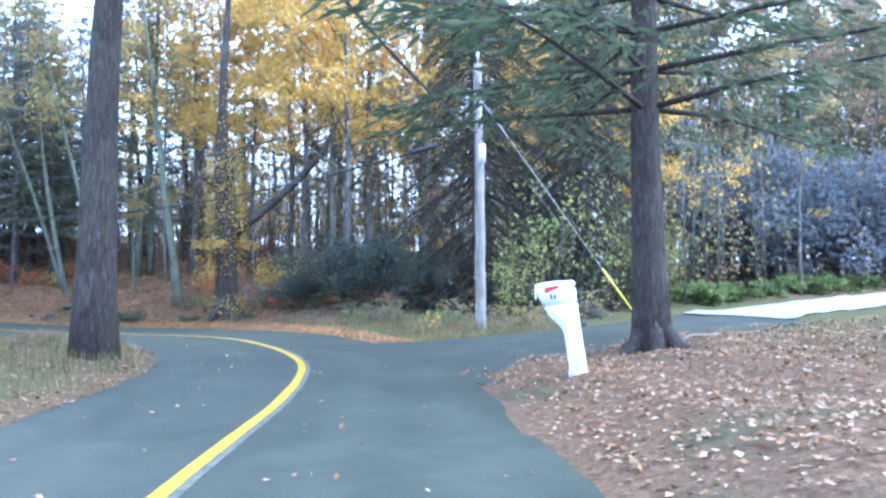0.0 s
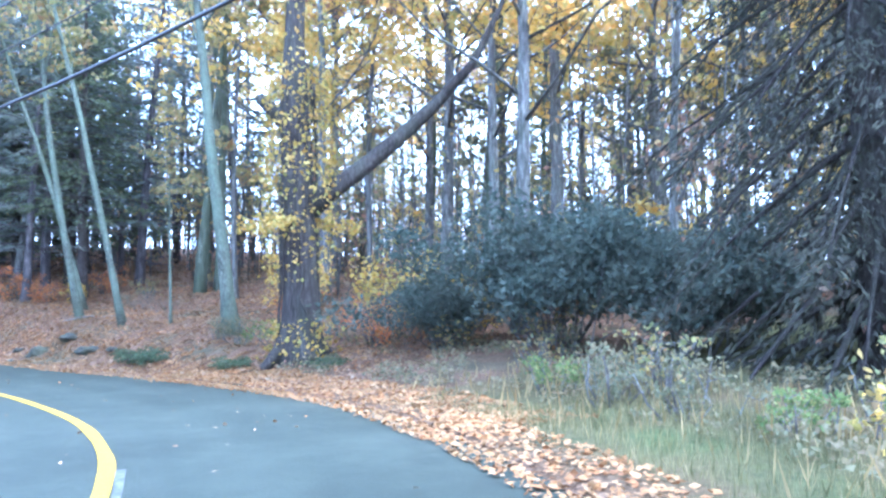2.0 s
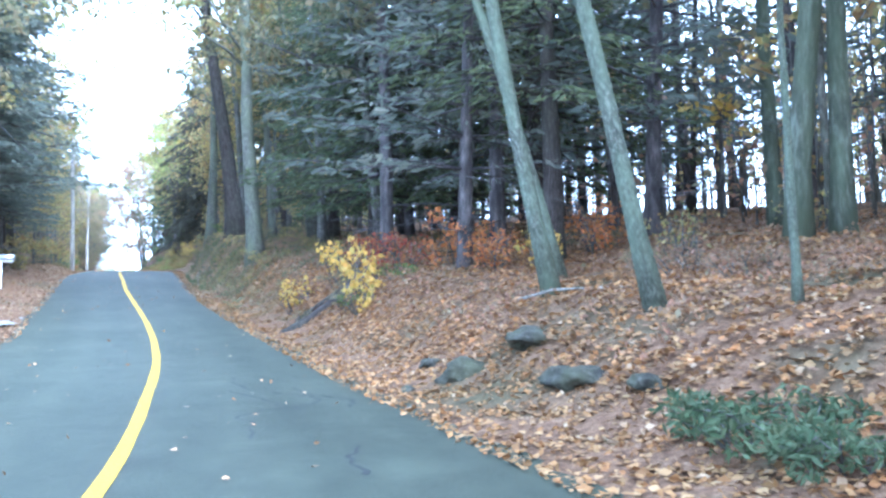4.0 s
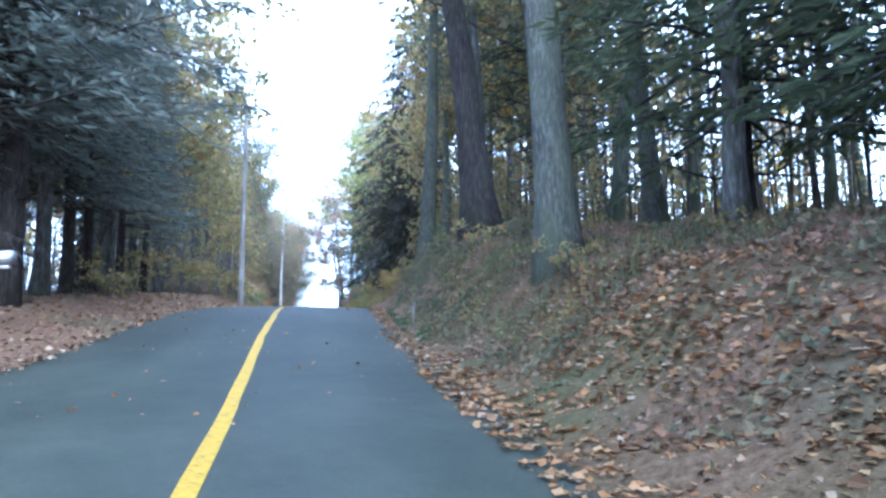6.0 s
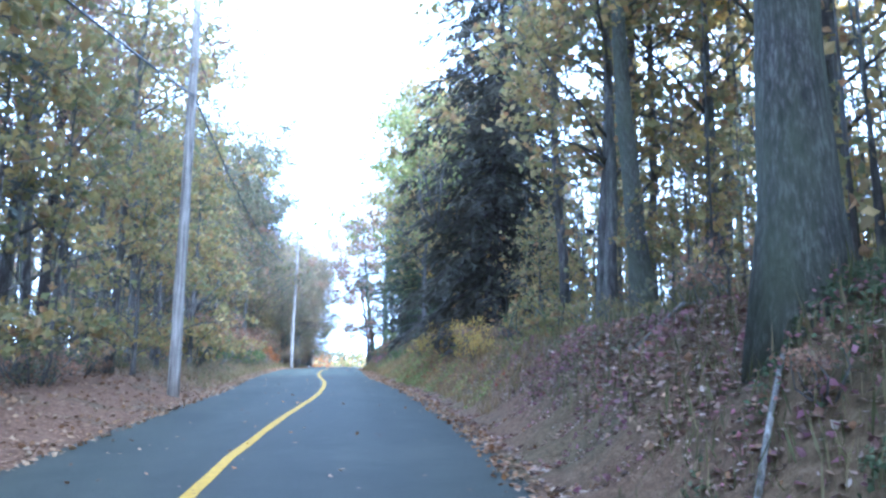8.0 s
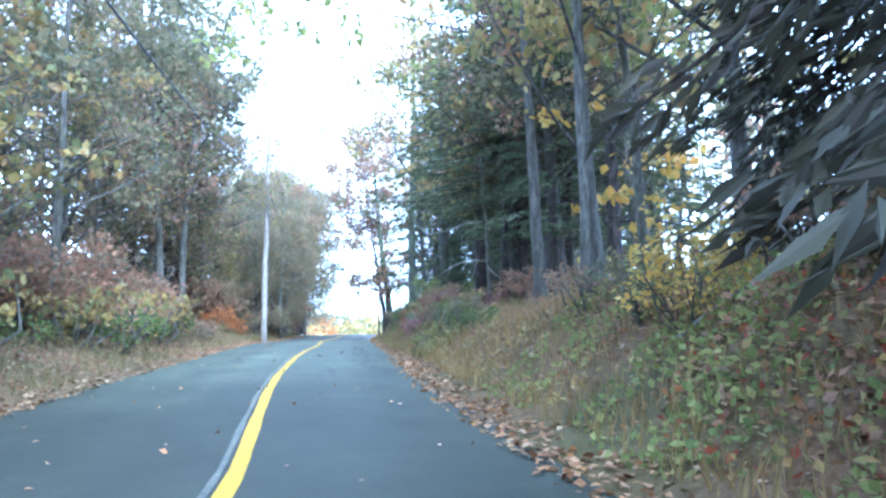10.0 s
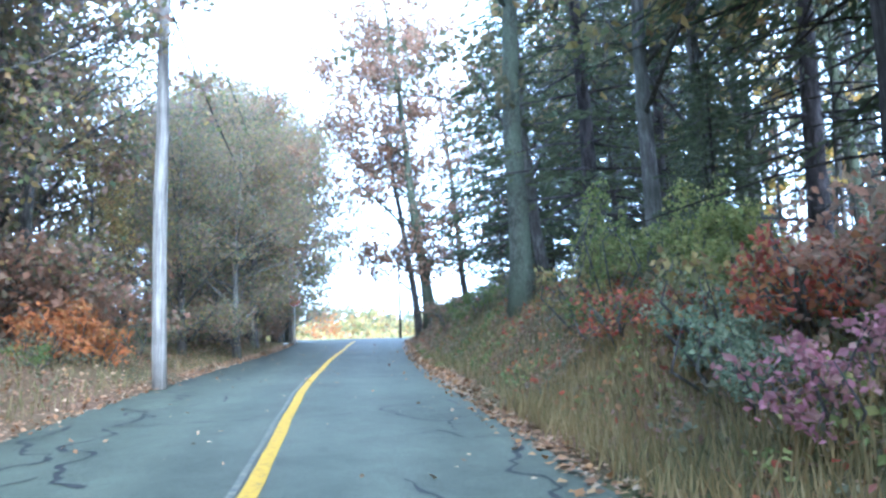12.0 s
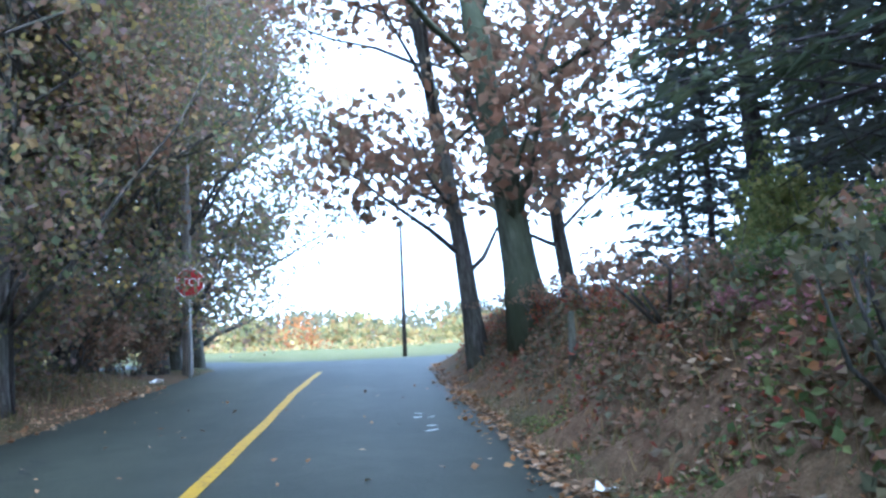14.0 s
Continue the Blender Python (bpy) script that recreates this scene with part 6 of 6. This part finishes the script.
for s, d, k in [(128, -4.4, 0.9), (132.4, -4.4, 0.9)]:
    again(brush_gold, *place(s, d), 77 * s, k)
for s, d, k in [(151, -4.2, 0.8), (153.5, -4.6, 0.9), (156, -4.4, 0.8), (158.5, -4.2, 0.7), (148, -4.8, 0.9)]:
    again(brush_rust, *place(s, d), 77 * s, k)
again(purple, *place(121, -7.2), 100, 0.6)
again(purple, *place(119.0, 9.0), 120, 1.0)
again(purple, *place(127.5, 8.6), 220, 0.8)
sumac = shrub(2.4, 2.2, 2.0, 87, LEAF_ORANGE, 900, 0.085, 12, "sumac", "orange sumac at the foot of the pole", "shrub", long=2.2)
stand(sumac, *place(138.3, 5.5), 0, 0.8)
again(sumac, *place(139.8, 5.0), 90, 0.7)
for i, (x, y, k) in enumerate([(1.3, 19.7, 0.7), (2.3, 18.9, 0.6), (0.5, 21.3, 0.8), (3.4, 18.3, 0.6), (4.3, 17.7, 0.5), (-0.4, 23.2, 0.7), (-9.7, 30.9, 0.8), (-8.6, 30.8, 0.9), (-10.6, 31.4, 0.7)]):
    again(brush_green if i % 2 else brush_dusk, x, y, 60.0 * i, k)
for s, d, k in [(118.5, 4.9, 1.5), (121.5, 4.7, 1.6), (124.5, 5.0, 1.4), (115.5, 5.2, 1.3)]:
    again(brush_gold, *place(s, d), 70 * s, k)
big_green = shrub(3.0, 2.6, 2.8, 86, LEAF_LIME, 2800, 0.10, 14, "shrub", "tall green and yellow shrub on the bank", "shrub")
stand(big_green, *place(137.0, -7.6), 0, 0.55)
again(big_green, *place(134.5, -7.9), 100, 0.45)
for s, d, k in [(129.4, -5.2, 0.4), (131.5, -5.8, 0.45), (133.2, -5.2, 0.35)]:
    again(big_green, *place(s, d), 60 * s, k)
again(brush_gold, *place(104.0, 5.2), 0, 1.6)
again(brush_gold, *place(107.0, 5.6), 90, 1.7)
again(brush_gold, *place(110.0, 5.2), 180, 1.5)


sage_bush = shrub(1.5, 1.3, 1.1, 89, LEAF_SAGE, 900, 0.05, 12, "shrub", "soft grey-green bush at the foot of the bank", "shrub")
for i, (st, d, k) in enumerate([(127.4, -4.0, 0.8), (126.4, -3.9, 0.6), (128.7, -4.3, 0.7)]):
    (again if i else stand)(sage_bush, *place(st, d), 80.0 * i, k)
lime_sapling = shrub(1.2, 1.1, 2.8, 99, LEAF_LIME, 620, 0.07, 7, "sapling", "slim yellow-green sapling on the bank", "sapling")
for i, (st, d, k) in enumerate([(131.8, -4.6, 0.7), (130.2, -5.0, 0.55), (133.4, -4.9, 0.55)]):
    (again if i else stand)(lime_sapling, *place(st, d), 130.0 * i, k)
purple_bush = shrub(2.0, 1.7, 1.5, 88, LEAF_PURPLE, 700, 0.075, 12, "shrub", "purple-red leafy bush on the bank", "shrub")
for i, (st, d, k) in enumerate([(125.3, -5.0, 0.75), (125.6, -3.9, 0.6), (149.9, -4.2, 0.2), (124.0, -6.4, 0.7), (146.8, -4.9, 0.2), (151.0, -5.4, 0.26)]):
    (again if i else stand)(purple_bush, *place(st, d), 95.0 * i, k)
for st, d, k in [(127.0, -4.6, 0.6), (128.4, -4.3, 0.5), (151.4, -4.3, 0.2), (152.8, -4.2, 0.24), (154.4, -4.3, 0.22), (155.0, -5.4, 0.3), (157.6, -4.0, 0.26), (150.4, -4.0, 0.15), (153.6, -5.4, 0.24), (152.2, -5.2, 0.2)]:
    again(red_brush, *place(st, d), 70.0 * st, k, label="low red-leaved brush covering the bank")
for st, d, k in [(125.9, -6.7, 0.5), (124.6, -5.5, 0.35)]:
    again(orange_bush, *place(st, d), 50.0 * st, k)
for st, d, k in [(130.3, -5.7, 0.19), (131.6, -6.2, 0.22), (144.2, -6.0, 0.16)]:
    again(dense_pine, *place(st, d), 33.0 * st, k, label="small dense dark pine sapling on the bank")
for st, d, k in [(149.0, -7.0, 0.6), (147.4, -5.6, 0.9), (145.6, -5.4, 0.9), (148.2, -4.6, 0.7), (143.8, -4.8, 0.8), (146.4, -6.8, 0.9)]:
    again(brush_green, *place(st, d), 47.0 * st, k)
again(big_green, *place(153.6, -7.0), 140, 0.62)
again(big_green, *place(154.8, -7.6), 20, 0.5)


def paper_scrap(st, d, size, seed):
    """A crumpled sheet lying on the ground."""
    rng = np.random.default_rng(seed)
    bm = bmesh.new()
    bmesh.ops.create_grid(bm, x_segments=5, y_segments=4, size=0.5)
    for v in bm.verts:
        v.co = Vector((v.co.x * size, v.co.y * size * 0.7, abs(rng.normal()) * 0.16 * size))
    bmesh.ops.solidify(bm, geom=list(bm.faces), thickness=0.002)
    me = bpy.data.meshes.new("paper_scrap")
    bm.to_mesh(me)
    bm.free()
    me.materials.append(WHITE_PLASTIC)
    x, y = place(st, d)
    scrap = tagged(new("paper_scrap", me), "crumpled scrap of white paper on the verge", "litter")
    scrap.matrix_basis = pose(x, y, gz(x, y) + 0.02, 0, 0, 40.0 * seed)


paper_scrap(149.6, -3.1, 0.16, 1)
paper_scrap(162.5, 3.5, 0.3, 2)
paper_scrap(83.6, -5.6, 0.22, 3)
x, y = place(152.9, -3.75)
dead_log([(x, y, -0.1), (x + 0.02, y, 0.2), (x - 0.02, y + 0.03, 0.42), (x + 0.03, y, 0.6)], 0.055, "short grey dead stub standing in the bank", BARK_GREY)


def IN_DRIVE(x, y):
    off = (y - 11.7) - 0.78 * (x - 6.5)
    return (off < 2.4 + 1.3 * np.clip((7.0 - x) / 4, 0, 1)) & (off > -2.6 - 2.6 * np.clip((7.0 - x) / 4, 0, 1))


def road_mark(s, d, long, wide, turn, label):
    """A small patch of old white paint on the asphalt."""
    k = int(np.clip(round((s - S[0]) / 0.4), 0, len(S) - 1))
    x, y = place(s, d)
    me = mesh_of("paint_mark", [(-long / 2, -wide / 2, 0), (long / 2, -wide * 0.4, 0), (long * 0.45, wide / 2, 0), (-long / 2, wide * 0.35, 0)], [(0, 1, 2, 3)], PALE_PAINT)
    me.transform(pose(x, y, LINE[k, 2] - 0.018 * abs(d) + 0.009, 0, 0, turn))
    part("paint_mark", me, road, label)


for s, d, a, b, t in [(154.9, -2.05, 0.14, 0.05, 20), (154.5, -2.02, 0.12, 0.12, 60), (154.3, -2.2, 0.12, 0.05, 100), (153.9, -2.15, 0.10, 0.10, 40), (153.5, -2.12, 0.22, 0.07, 110), (67.7, -0.42, 0.12, 0.03, 70), (67.75, -0.6, 0.16, 0.03, 72)]:
    road_mark(s, d, a, b, t, "worn white paint mark")


# ---- fallen leaves and grass: what nobody could count ----
def strewn(name, n, s_range, u_range, side, seed, size, material, label, category, upright=False, power=1.0, lift=0.015, height=0.3):
    rng = np.random.default_rng(seed)
    s = rng.uniform(*s_range, n)
    k = np.clip(np.round((s - S[0]) / 0.4).astype(int), 0, len(S) - 1)
    w = right_width(s) if side < 0 else left_width(s)
    u = u_range[0] + (u_range[1] - u_range[0]) * rng.random(n) ** power
    d = side * (w + u)
    xy = LINE[k, :2] + LEFT[k] * d[:, None] + TAN[k] * ((s - S[k]))[:, None]
    gzv = np.where(u < 0, LINE[k, 2] - 0.018 * np.abs(d) + 0.004, ground_z(xy[:, 0], xy[:, 1]))
    keep = np.ones(n, bool)
    if side < 0:
        drive = (xy[:, 1] > 5.5) & (xy[:, 0] > 2.5) & (IN_DRIVE(xy[:, 0], xy[:, 1]))
        keep &= ~(drive & (rng.random(n) > (0.0 if upright else 0.12)))
    xy, gzv = xy[keep], gzv[keep]
    m = len(xy)
    if upright:
        h = height * (0.5 + rng.random(m))
        c = np.concatenate([xy, (gzv + h * 0.42)[:, None]], 1)
        dirs = np.tile((0.0, 0.0, 1.6), (m, 1))
        me = leaf_mesh(name, c, h / 18.0, material, rng, 0, 18.0, 0, dirs)
    else:
        c = np.concatenate([xy, (gzv + lift + 0.02 * rng.random(m))[:, None]], 1)
        me = leaf_mesh(name, c, size * (0.6 + 0.8 * rng.random(m)), material, rng, 0, 1.3, 0.82, oval=size > 0.07)
    return tagged(new(name, me), label, category, kind="stuff")


LEAFY = "dry brown and tan leaves strewn over the ground"
strewn("fallen_leaves", 34000, (-4, 15), (0.1, 13), -1, 1, 0.05, LITTER, LEAFY, "leaves", power=0.8)
strewn("fallen_leaves", 11000, (-4, 24), (-0.1, 8), 1, 2, 0.052, LITTER, LEAFY, "leaves")
strewn("fallen_leaves", 3600, (14, 25), (-0.4, 0.8), -1, 35, 0.055, LITTER_ORANGE, "orange leaves drifted along the road edge", "leaves")
strewn("fallen_leaves", 8000, (24, 36), (-0.5, 1.9), -1, 3, 0.056, LITTER_ORANGE, "orange leaves drifted along the road edge", "leaves")
strewn("fallen_leaves", 11000, (33, 62), (-0.35, 1.8), -1, 4, 0.06, LITTER_ORANGE, "orange leaves drifted along the road edge", "leaves")
strewn("fallen_leaves", 30000, (30, 62), (0.5, 18), -1, 5, 0.066, LITTER, LEAFY, "leaves", power=1.3)
strewn("fallen_leaves", 22000, (31, 62), (1.0, 16), -1, 6, 0.066, LITTER_ORANGE, "orange leaves over the wooded slope", "leaves", power=1.2)
strewn("fallen_leaves", 27200, (58, 116), (-0.2, 9), -1, 7, 0.068, LITTER, LEAFY, "leaves", power=1.3)
strewn("fallen_leaves", 26000, (112, 164), (-0.15, 7), -1, 8, 0.065, LITTER, LEAFY, "leaves", power=1.3)
strewn("fallen_leaves", 23800, (52, 118), (-0.2, 9), 1, 9, 0.068, LITTER, LEAFY, "leaves", power=1.2)
strewn("fallen_leaves", 13600, (118, 162), (-0.2, 7), 1, 10, 0.061, LITTER, LEAFY, "leaves", power=1.2)
strewn("fallen_leaves", 4420, (60, 160), (-0.35, 0.7), -1, 11, 0.058, LITTER_ORANGE, "orange leaves drifted along the road edge", "leaves")
strewn("fallen_leaves", 442, (-5, 160), (-3.0, -0.3), -1, 12, 0.051, LITTER, "scattered leaves lying on the road", "leaves")
strewn("fallen_leaves", 442, (-5, 160), (-2.6, -0.3), 1, 13, 0.051, LITTER, "scattered leaves lying on the road", "leaves")
strewn("grass", 20000, (14.5, 25.5), (0.7, 4.6), -1, 21, 0, GRASS, "tufts of dull green and straw roadside grass", "grass", True, 0.9, height=0.13)
strewn("grass", 700, (15, 28), (0.8, 4.5), -1, 28, 0, DRY_GRASS, "dry stems standing in the verge", "grass", True, 0.8, height=0.34)
strewn("grass", 11200, (-8, 26), (0.4, 9), 1, 22, 0, GRASS, "tufts of green and straw roadside grass", "grass", True, 1.0, height=0.28)
strewn("grass", 6400, (-6, 14), (2, 16), -1, 23, 0, GRASS, "thin lawn grass among the leaves", "grass", True, 1.0, height=0.12)
strewn("grass", 16000, (86, 118), (0.4, 6), -1, 24, 0, DRY_GRASS, "dry tan grass on the bank", "grass", True, 1.2, height=0.26)
strewn("grass", 16000, (116, 146), (0.3, 6), -1, 25, 0, GRASS, "rough green and tan grass on the bank", "grass", True, 1.2, height=0.24)
strewn("grass", 9600, (60, 90), (0.8, 6), -1, 26, 0, GRASS, "thin green weeds on the bank", "grass", True, 1.0, height=0.26)
strewn("grass", 14400, (96, 162), (0.3, 6), 1, 27, 0, GRASS, "rough green and tan grass on the verge", "grass", True, 1.2, height=0.24)


def low_growth(n, s_range, u_range, side, seed, leaf, label, tall=0.3, size=0.055):
    """Creepers, seedlings and bramble leaves that cover a bank in patches."""
    rng = np.random.default_rng(seed)
    s = rng.uniform(*s_range, n * 3)
    w = right_width(s) if side < 0 else left_width(s)
    u = rng.uniform(*u_range, n * 3)
    k = np.clip(np.round((s - S[0]) / 0.4).astype(int), 0, len(S) - 1)
    xy = LINE[k, :2] + LEFT[k] * (side * (w + u))[:, None] + TAN[k] * (s - S[k])[:, None]
    patch = waves(xy[:, 0] * 1.3 + seed, xy[:, 1] * 1.3) + 0.35 * waves(xy[:, 0] * 3.1, xy[:, 1] * 3.1 + seed)
    drive = (side < 0) & (xy[:, 1] > 5.5) & (xy[:, 0] > 2.5) & (IN_DRIVE(xy[:, 0], xy[:, 1]))
    patch = np.where(drive, -9, patch)
    keep = np.argsort(-(patch + 0.35 * rng.random(len(patch))))[:n]
    xy, patch = xy[keep], patch[keep]
    h = tall * np.clip(0.25 + patch, 0.1, 1.2) * rng.random(n)
    c = np.concatenate([xy, (ground_z(xy[:, 0], xy[:, 1]) + 0.02 + h)[:, None]], 1)
    return tagged(new("ground_cover", leaf_mesh("ground_cover", c, size * (0.6 + 0.8 * rng.random(n)), leaf, rng, 0.1, 1.5, 0.3)), label, "ground cover", kind="stuff")


low_growth(9800, (56, 76), (0.5, 7), -1, 1, LEAF_DUSK, "patchy dull green creepers over the bank")
low_growth(7300, (56, 76), (0.4, 7), -1, 2, LEAF_RUST, "brown and purple leafy growth over the bank")
strewn("fallen_leaves", 15000, (60, 84), (0.2, 5), -1, 14, 0.052, LITTER_PURPLE, LEAFY, "leaves")
low_growth(5400, (64, 76), (0.3, 5), -1, 17, LEAF_DUSK, "dull green growth over the bank", 0.2, 0.045)
low_growth(6000, (60, 76), (0.8, 6), -1, 12, LEAF_MIX, "yellow-green creepers and seedlings over the bank", 0.25, 0.05)
strewn("fallen_leaves", 13000, (108, 126), (0.2, 6), -1, 15, 0.06, LITTER, LEAFY, "leaves")
low_growth(9000, (127, 156), (0.5, 7), -1, 13, LEAF_GREEN, "green growth over the bank", 0.3, 0.055)
strewn("grass", 5000, (118, 162), (0.3, 6), -1, 29, 0, DRY_GRASS, "dry tan grass on the bank", "grass", True, 1.2, height=0.24)
strewn("fallen_leaves", 16000, (136, 166), (0.0, 6), -1, 16, 0.065, LITTER_ORANGE, "russet leaves over the bank", "leaves")
low_growth(4000, (118, 166), (0.4, 5), -1, 18, LEAF_RED, "red and pink seedlings over the bank", 0.35, 0.055)
low_growth(6000, (147, 166), (0.4, 6), -1, 16, LEAF_RUST, "russet growth over the bank", 0.25, 0.06)
low_growth(8000, (88, 118), (0.6, 7), -1, 3, LEAF_MIX, "yellow-green growth over the bank", 0.4)
low_growth(8000, (88, 118), (0.9, 7), -1, 4, LEAF_RUST, "russet leafy growth over the bank", 0.4)
low_growth(14000, (118, 162), (0.5, 7), -1, 5, LEAF_DUSK, "dull green growth over the bank", 0.4, 0.055)
low_growth(12000, (112, 162), (0.5, 7), -1, 6, LEAF_RUST, "russet leafy growth over the bank", 0.4)
low_growth(9000, (100, 162), (0.8, 6), 1, 7, LEAF_DUSK, "dull green growth along the verge", 0.4)
low_growth(7000, (100, 162), (0.8, 6), 1, 8, LEAF_RUST, "russet growth along the verge", 0.35)
low_growth(5000, (16, 34), (1.8, 6), -1, 9, LEAF_DUSK, "dull green weeds in the verge", 0.35)
low_growth(6000, (32, 60), (1.5, 10), -1, 10, LEAF_RUST, "russet seedlings on the leafy slope", 0.3)


strewn("fallen_leaves", 24000, (33, 56), (0.4, 9), -1, 31, 0.06, LITTER_ORANGE, "orange leaves over the wooded slope", "leaves", power=1.2)
strewn("fallen_leaves", 22000, (78, 98), (0.1, 7), -1, 32, 0.062, LITTER_PURPLE, LEAFY, "leaves", power=1.1)
strewn("fallen_leaves", 12000, (142, 160), (0.2, 5.5), -1, 33, 0.055, LITTER, LEAFY, "leaves", power=1.1)
low_growth(14000, (142, 160), (0.3, 6), -1, 21, LEAF_DUSK, "dull green growth over the bank", 0.22, 0.034)
low_growth(12000, (140, 153), (0.15, 4), -1, 29, LEAF_GREEN, "low olive green growth over the bank", 0.14, 0.028)
low_growth(9000, (142, 156), (0.1, 3.5), -1, 30, LEAF_DUSK, "low dull green growth over the bank", 0.14, 0.028)
strewn("grass", 12000, (139, 157), (0.05, 4.5), -1, 30, 0, GRASS, "matted olive grass on the bank", "grass", True, 1.0, height=0.13)
low_growth(4500, (151, 162), (0.3, 4.5), -1, 22, LEAF_RED, "red seedlings over the bank", 0.25, 0.045)
low_growth(3000, (144, 156), (0.8, 5), -1, 23, LEAF_PURPLE, "purple-brown seedlings over the bank", 0.25, 0.036)
strewn("grass", 6000, (121, 131), (0.05, 1.6), -1, 38, 0, DRY_GRASS, "pale dry grass at the foot of the bank", "grass", True, 1.0, height=0.26)
low_growth(5000, (116, 132), (0.6, 5), -1, 24, LEAF_LIME, "yellow-green seedlings over the bank", 0.45, 0.055)


strewn("fallen_leaves", 16000, (68, 92), (0.1, 6), -1, 36, 0.055, LITTER_PURPLE, LEAFY, "leaves", power=1.1)
low_growth(1300, (87, 104), (0.5, 4), -1, 25, LEAF_RED, "red seedlings over the bank", 0.3, 0.055)
low_growth(6000, (67, 72.5), (0.08, 2.2), -1, 38, LEAF_FERN, "low dark green growth at the foot of the bank", 0.14, 0.034)
low_growth(14000, (65, 78), (0.2, 3.0), -1, 33, LEAF_FERN, "low dark green growth over the bank", 0.16, 0.034)
low_growth(4000, (66, 79), (0.5, 3.4), -1, 34, LEAF_PURPLE, "low purple-brown growth over the bank", 0.16, 0.03)
strewn("grass", 9000, (64, 79), (0.4, 3.2), -1, 37, 0, GRASS, "thin dark grass on the bank", "grass", True, 1.0, height=0.18)
low_growth(3600, (75, 92), (0.3, 6), -1, 27, LEAF_PURPLE, "purple-brown seedlings among the fallen leaves", 0.12, 0.05)
low_growth(2600, (79, 92), (1.2, 7), -1, 28, LEAF_DUSK, "sparse dull green seedlings on the leafy bank", 0.2, 0.05)
low_growth(5000, (88, 108), (0.3, 3), -1, 26, LEAF_LIME, "yellow-green grassy growth by the road", 0.4, 0.055)


# ---- the open field and the far hills ----
def far_woods(n, dist, spread, height, seed, leaf, label, blade=1.3, per=230, heads=(48, 96), base=3.0):
    rng = np.random.default_rng(seed)
    c = []
    for i in range(n):
        a = radians(heads[0] + (heads[1] - heads[0]) * (i + rng.random()) / n)
        r = dist * (1 + 0.12 * rng.normal())
        cx, cy = -114 - math.sin(a) * r, 63.5 + math.cos(a) * r
        w, h = spread * (0.6 + 0.8 * rng.random()), height * (0.6 + 0.7 * rng.random())
        q = rng.normal(size=(per, 3))
        q /= np.linalg.norm(q, axis=1)[:, None]
        q *= rng.random((per, 1)) ** 0.35
        c.append(np.array((cx, cy, base + h * 0.45)) + q * np.array((w, w, h * 0.55)))
    c = np.concatenate(c)
    return tagged(new("far_woods", leaf_mesh("far_woods", c, blade * (0.6 + 0.8 * rng.random(len(c))), leaf, rng, 0, 1.2)), label, "woods", kind="stuff")


far_woods(80, 190, 8, 7.5, 1, LEAF_MIX, "far wooded hills in dull autumn colours", heads=(30, 110))
far_woods(50, 240, 14, 12.0, 2, LEAF_DUSK, "far dark ridge of woods", 1.8, heads=(30, 110))
far_woods(60, 105, 3.6, 2.6, 3, LEAF_MIX, "yellowing bushes at the edge of the field", 0.6, heads=(40, 100))
far_woods(2, 120, 2.6, 6.0, 4, LEAF_ORANGE, "orange bushes across the field", 0.6, heads=(71, 74))
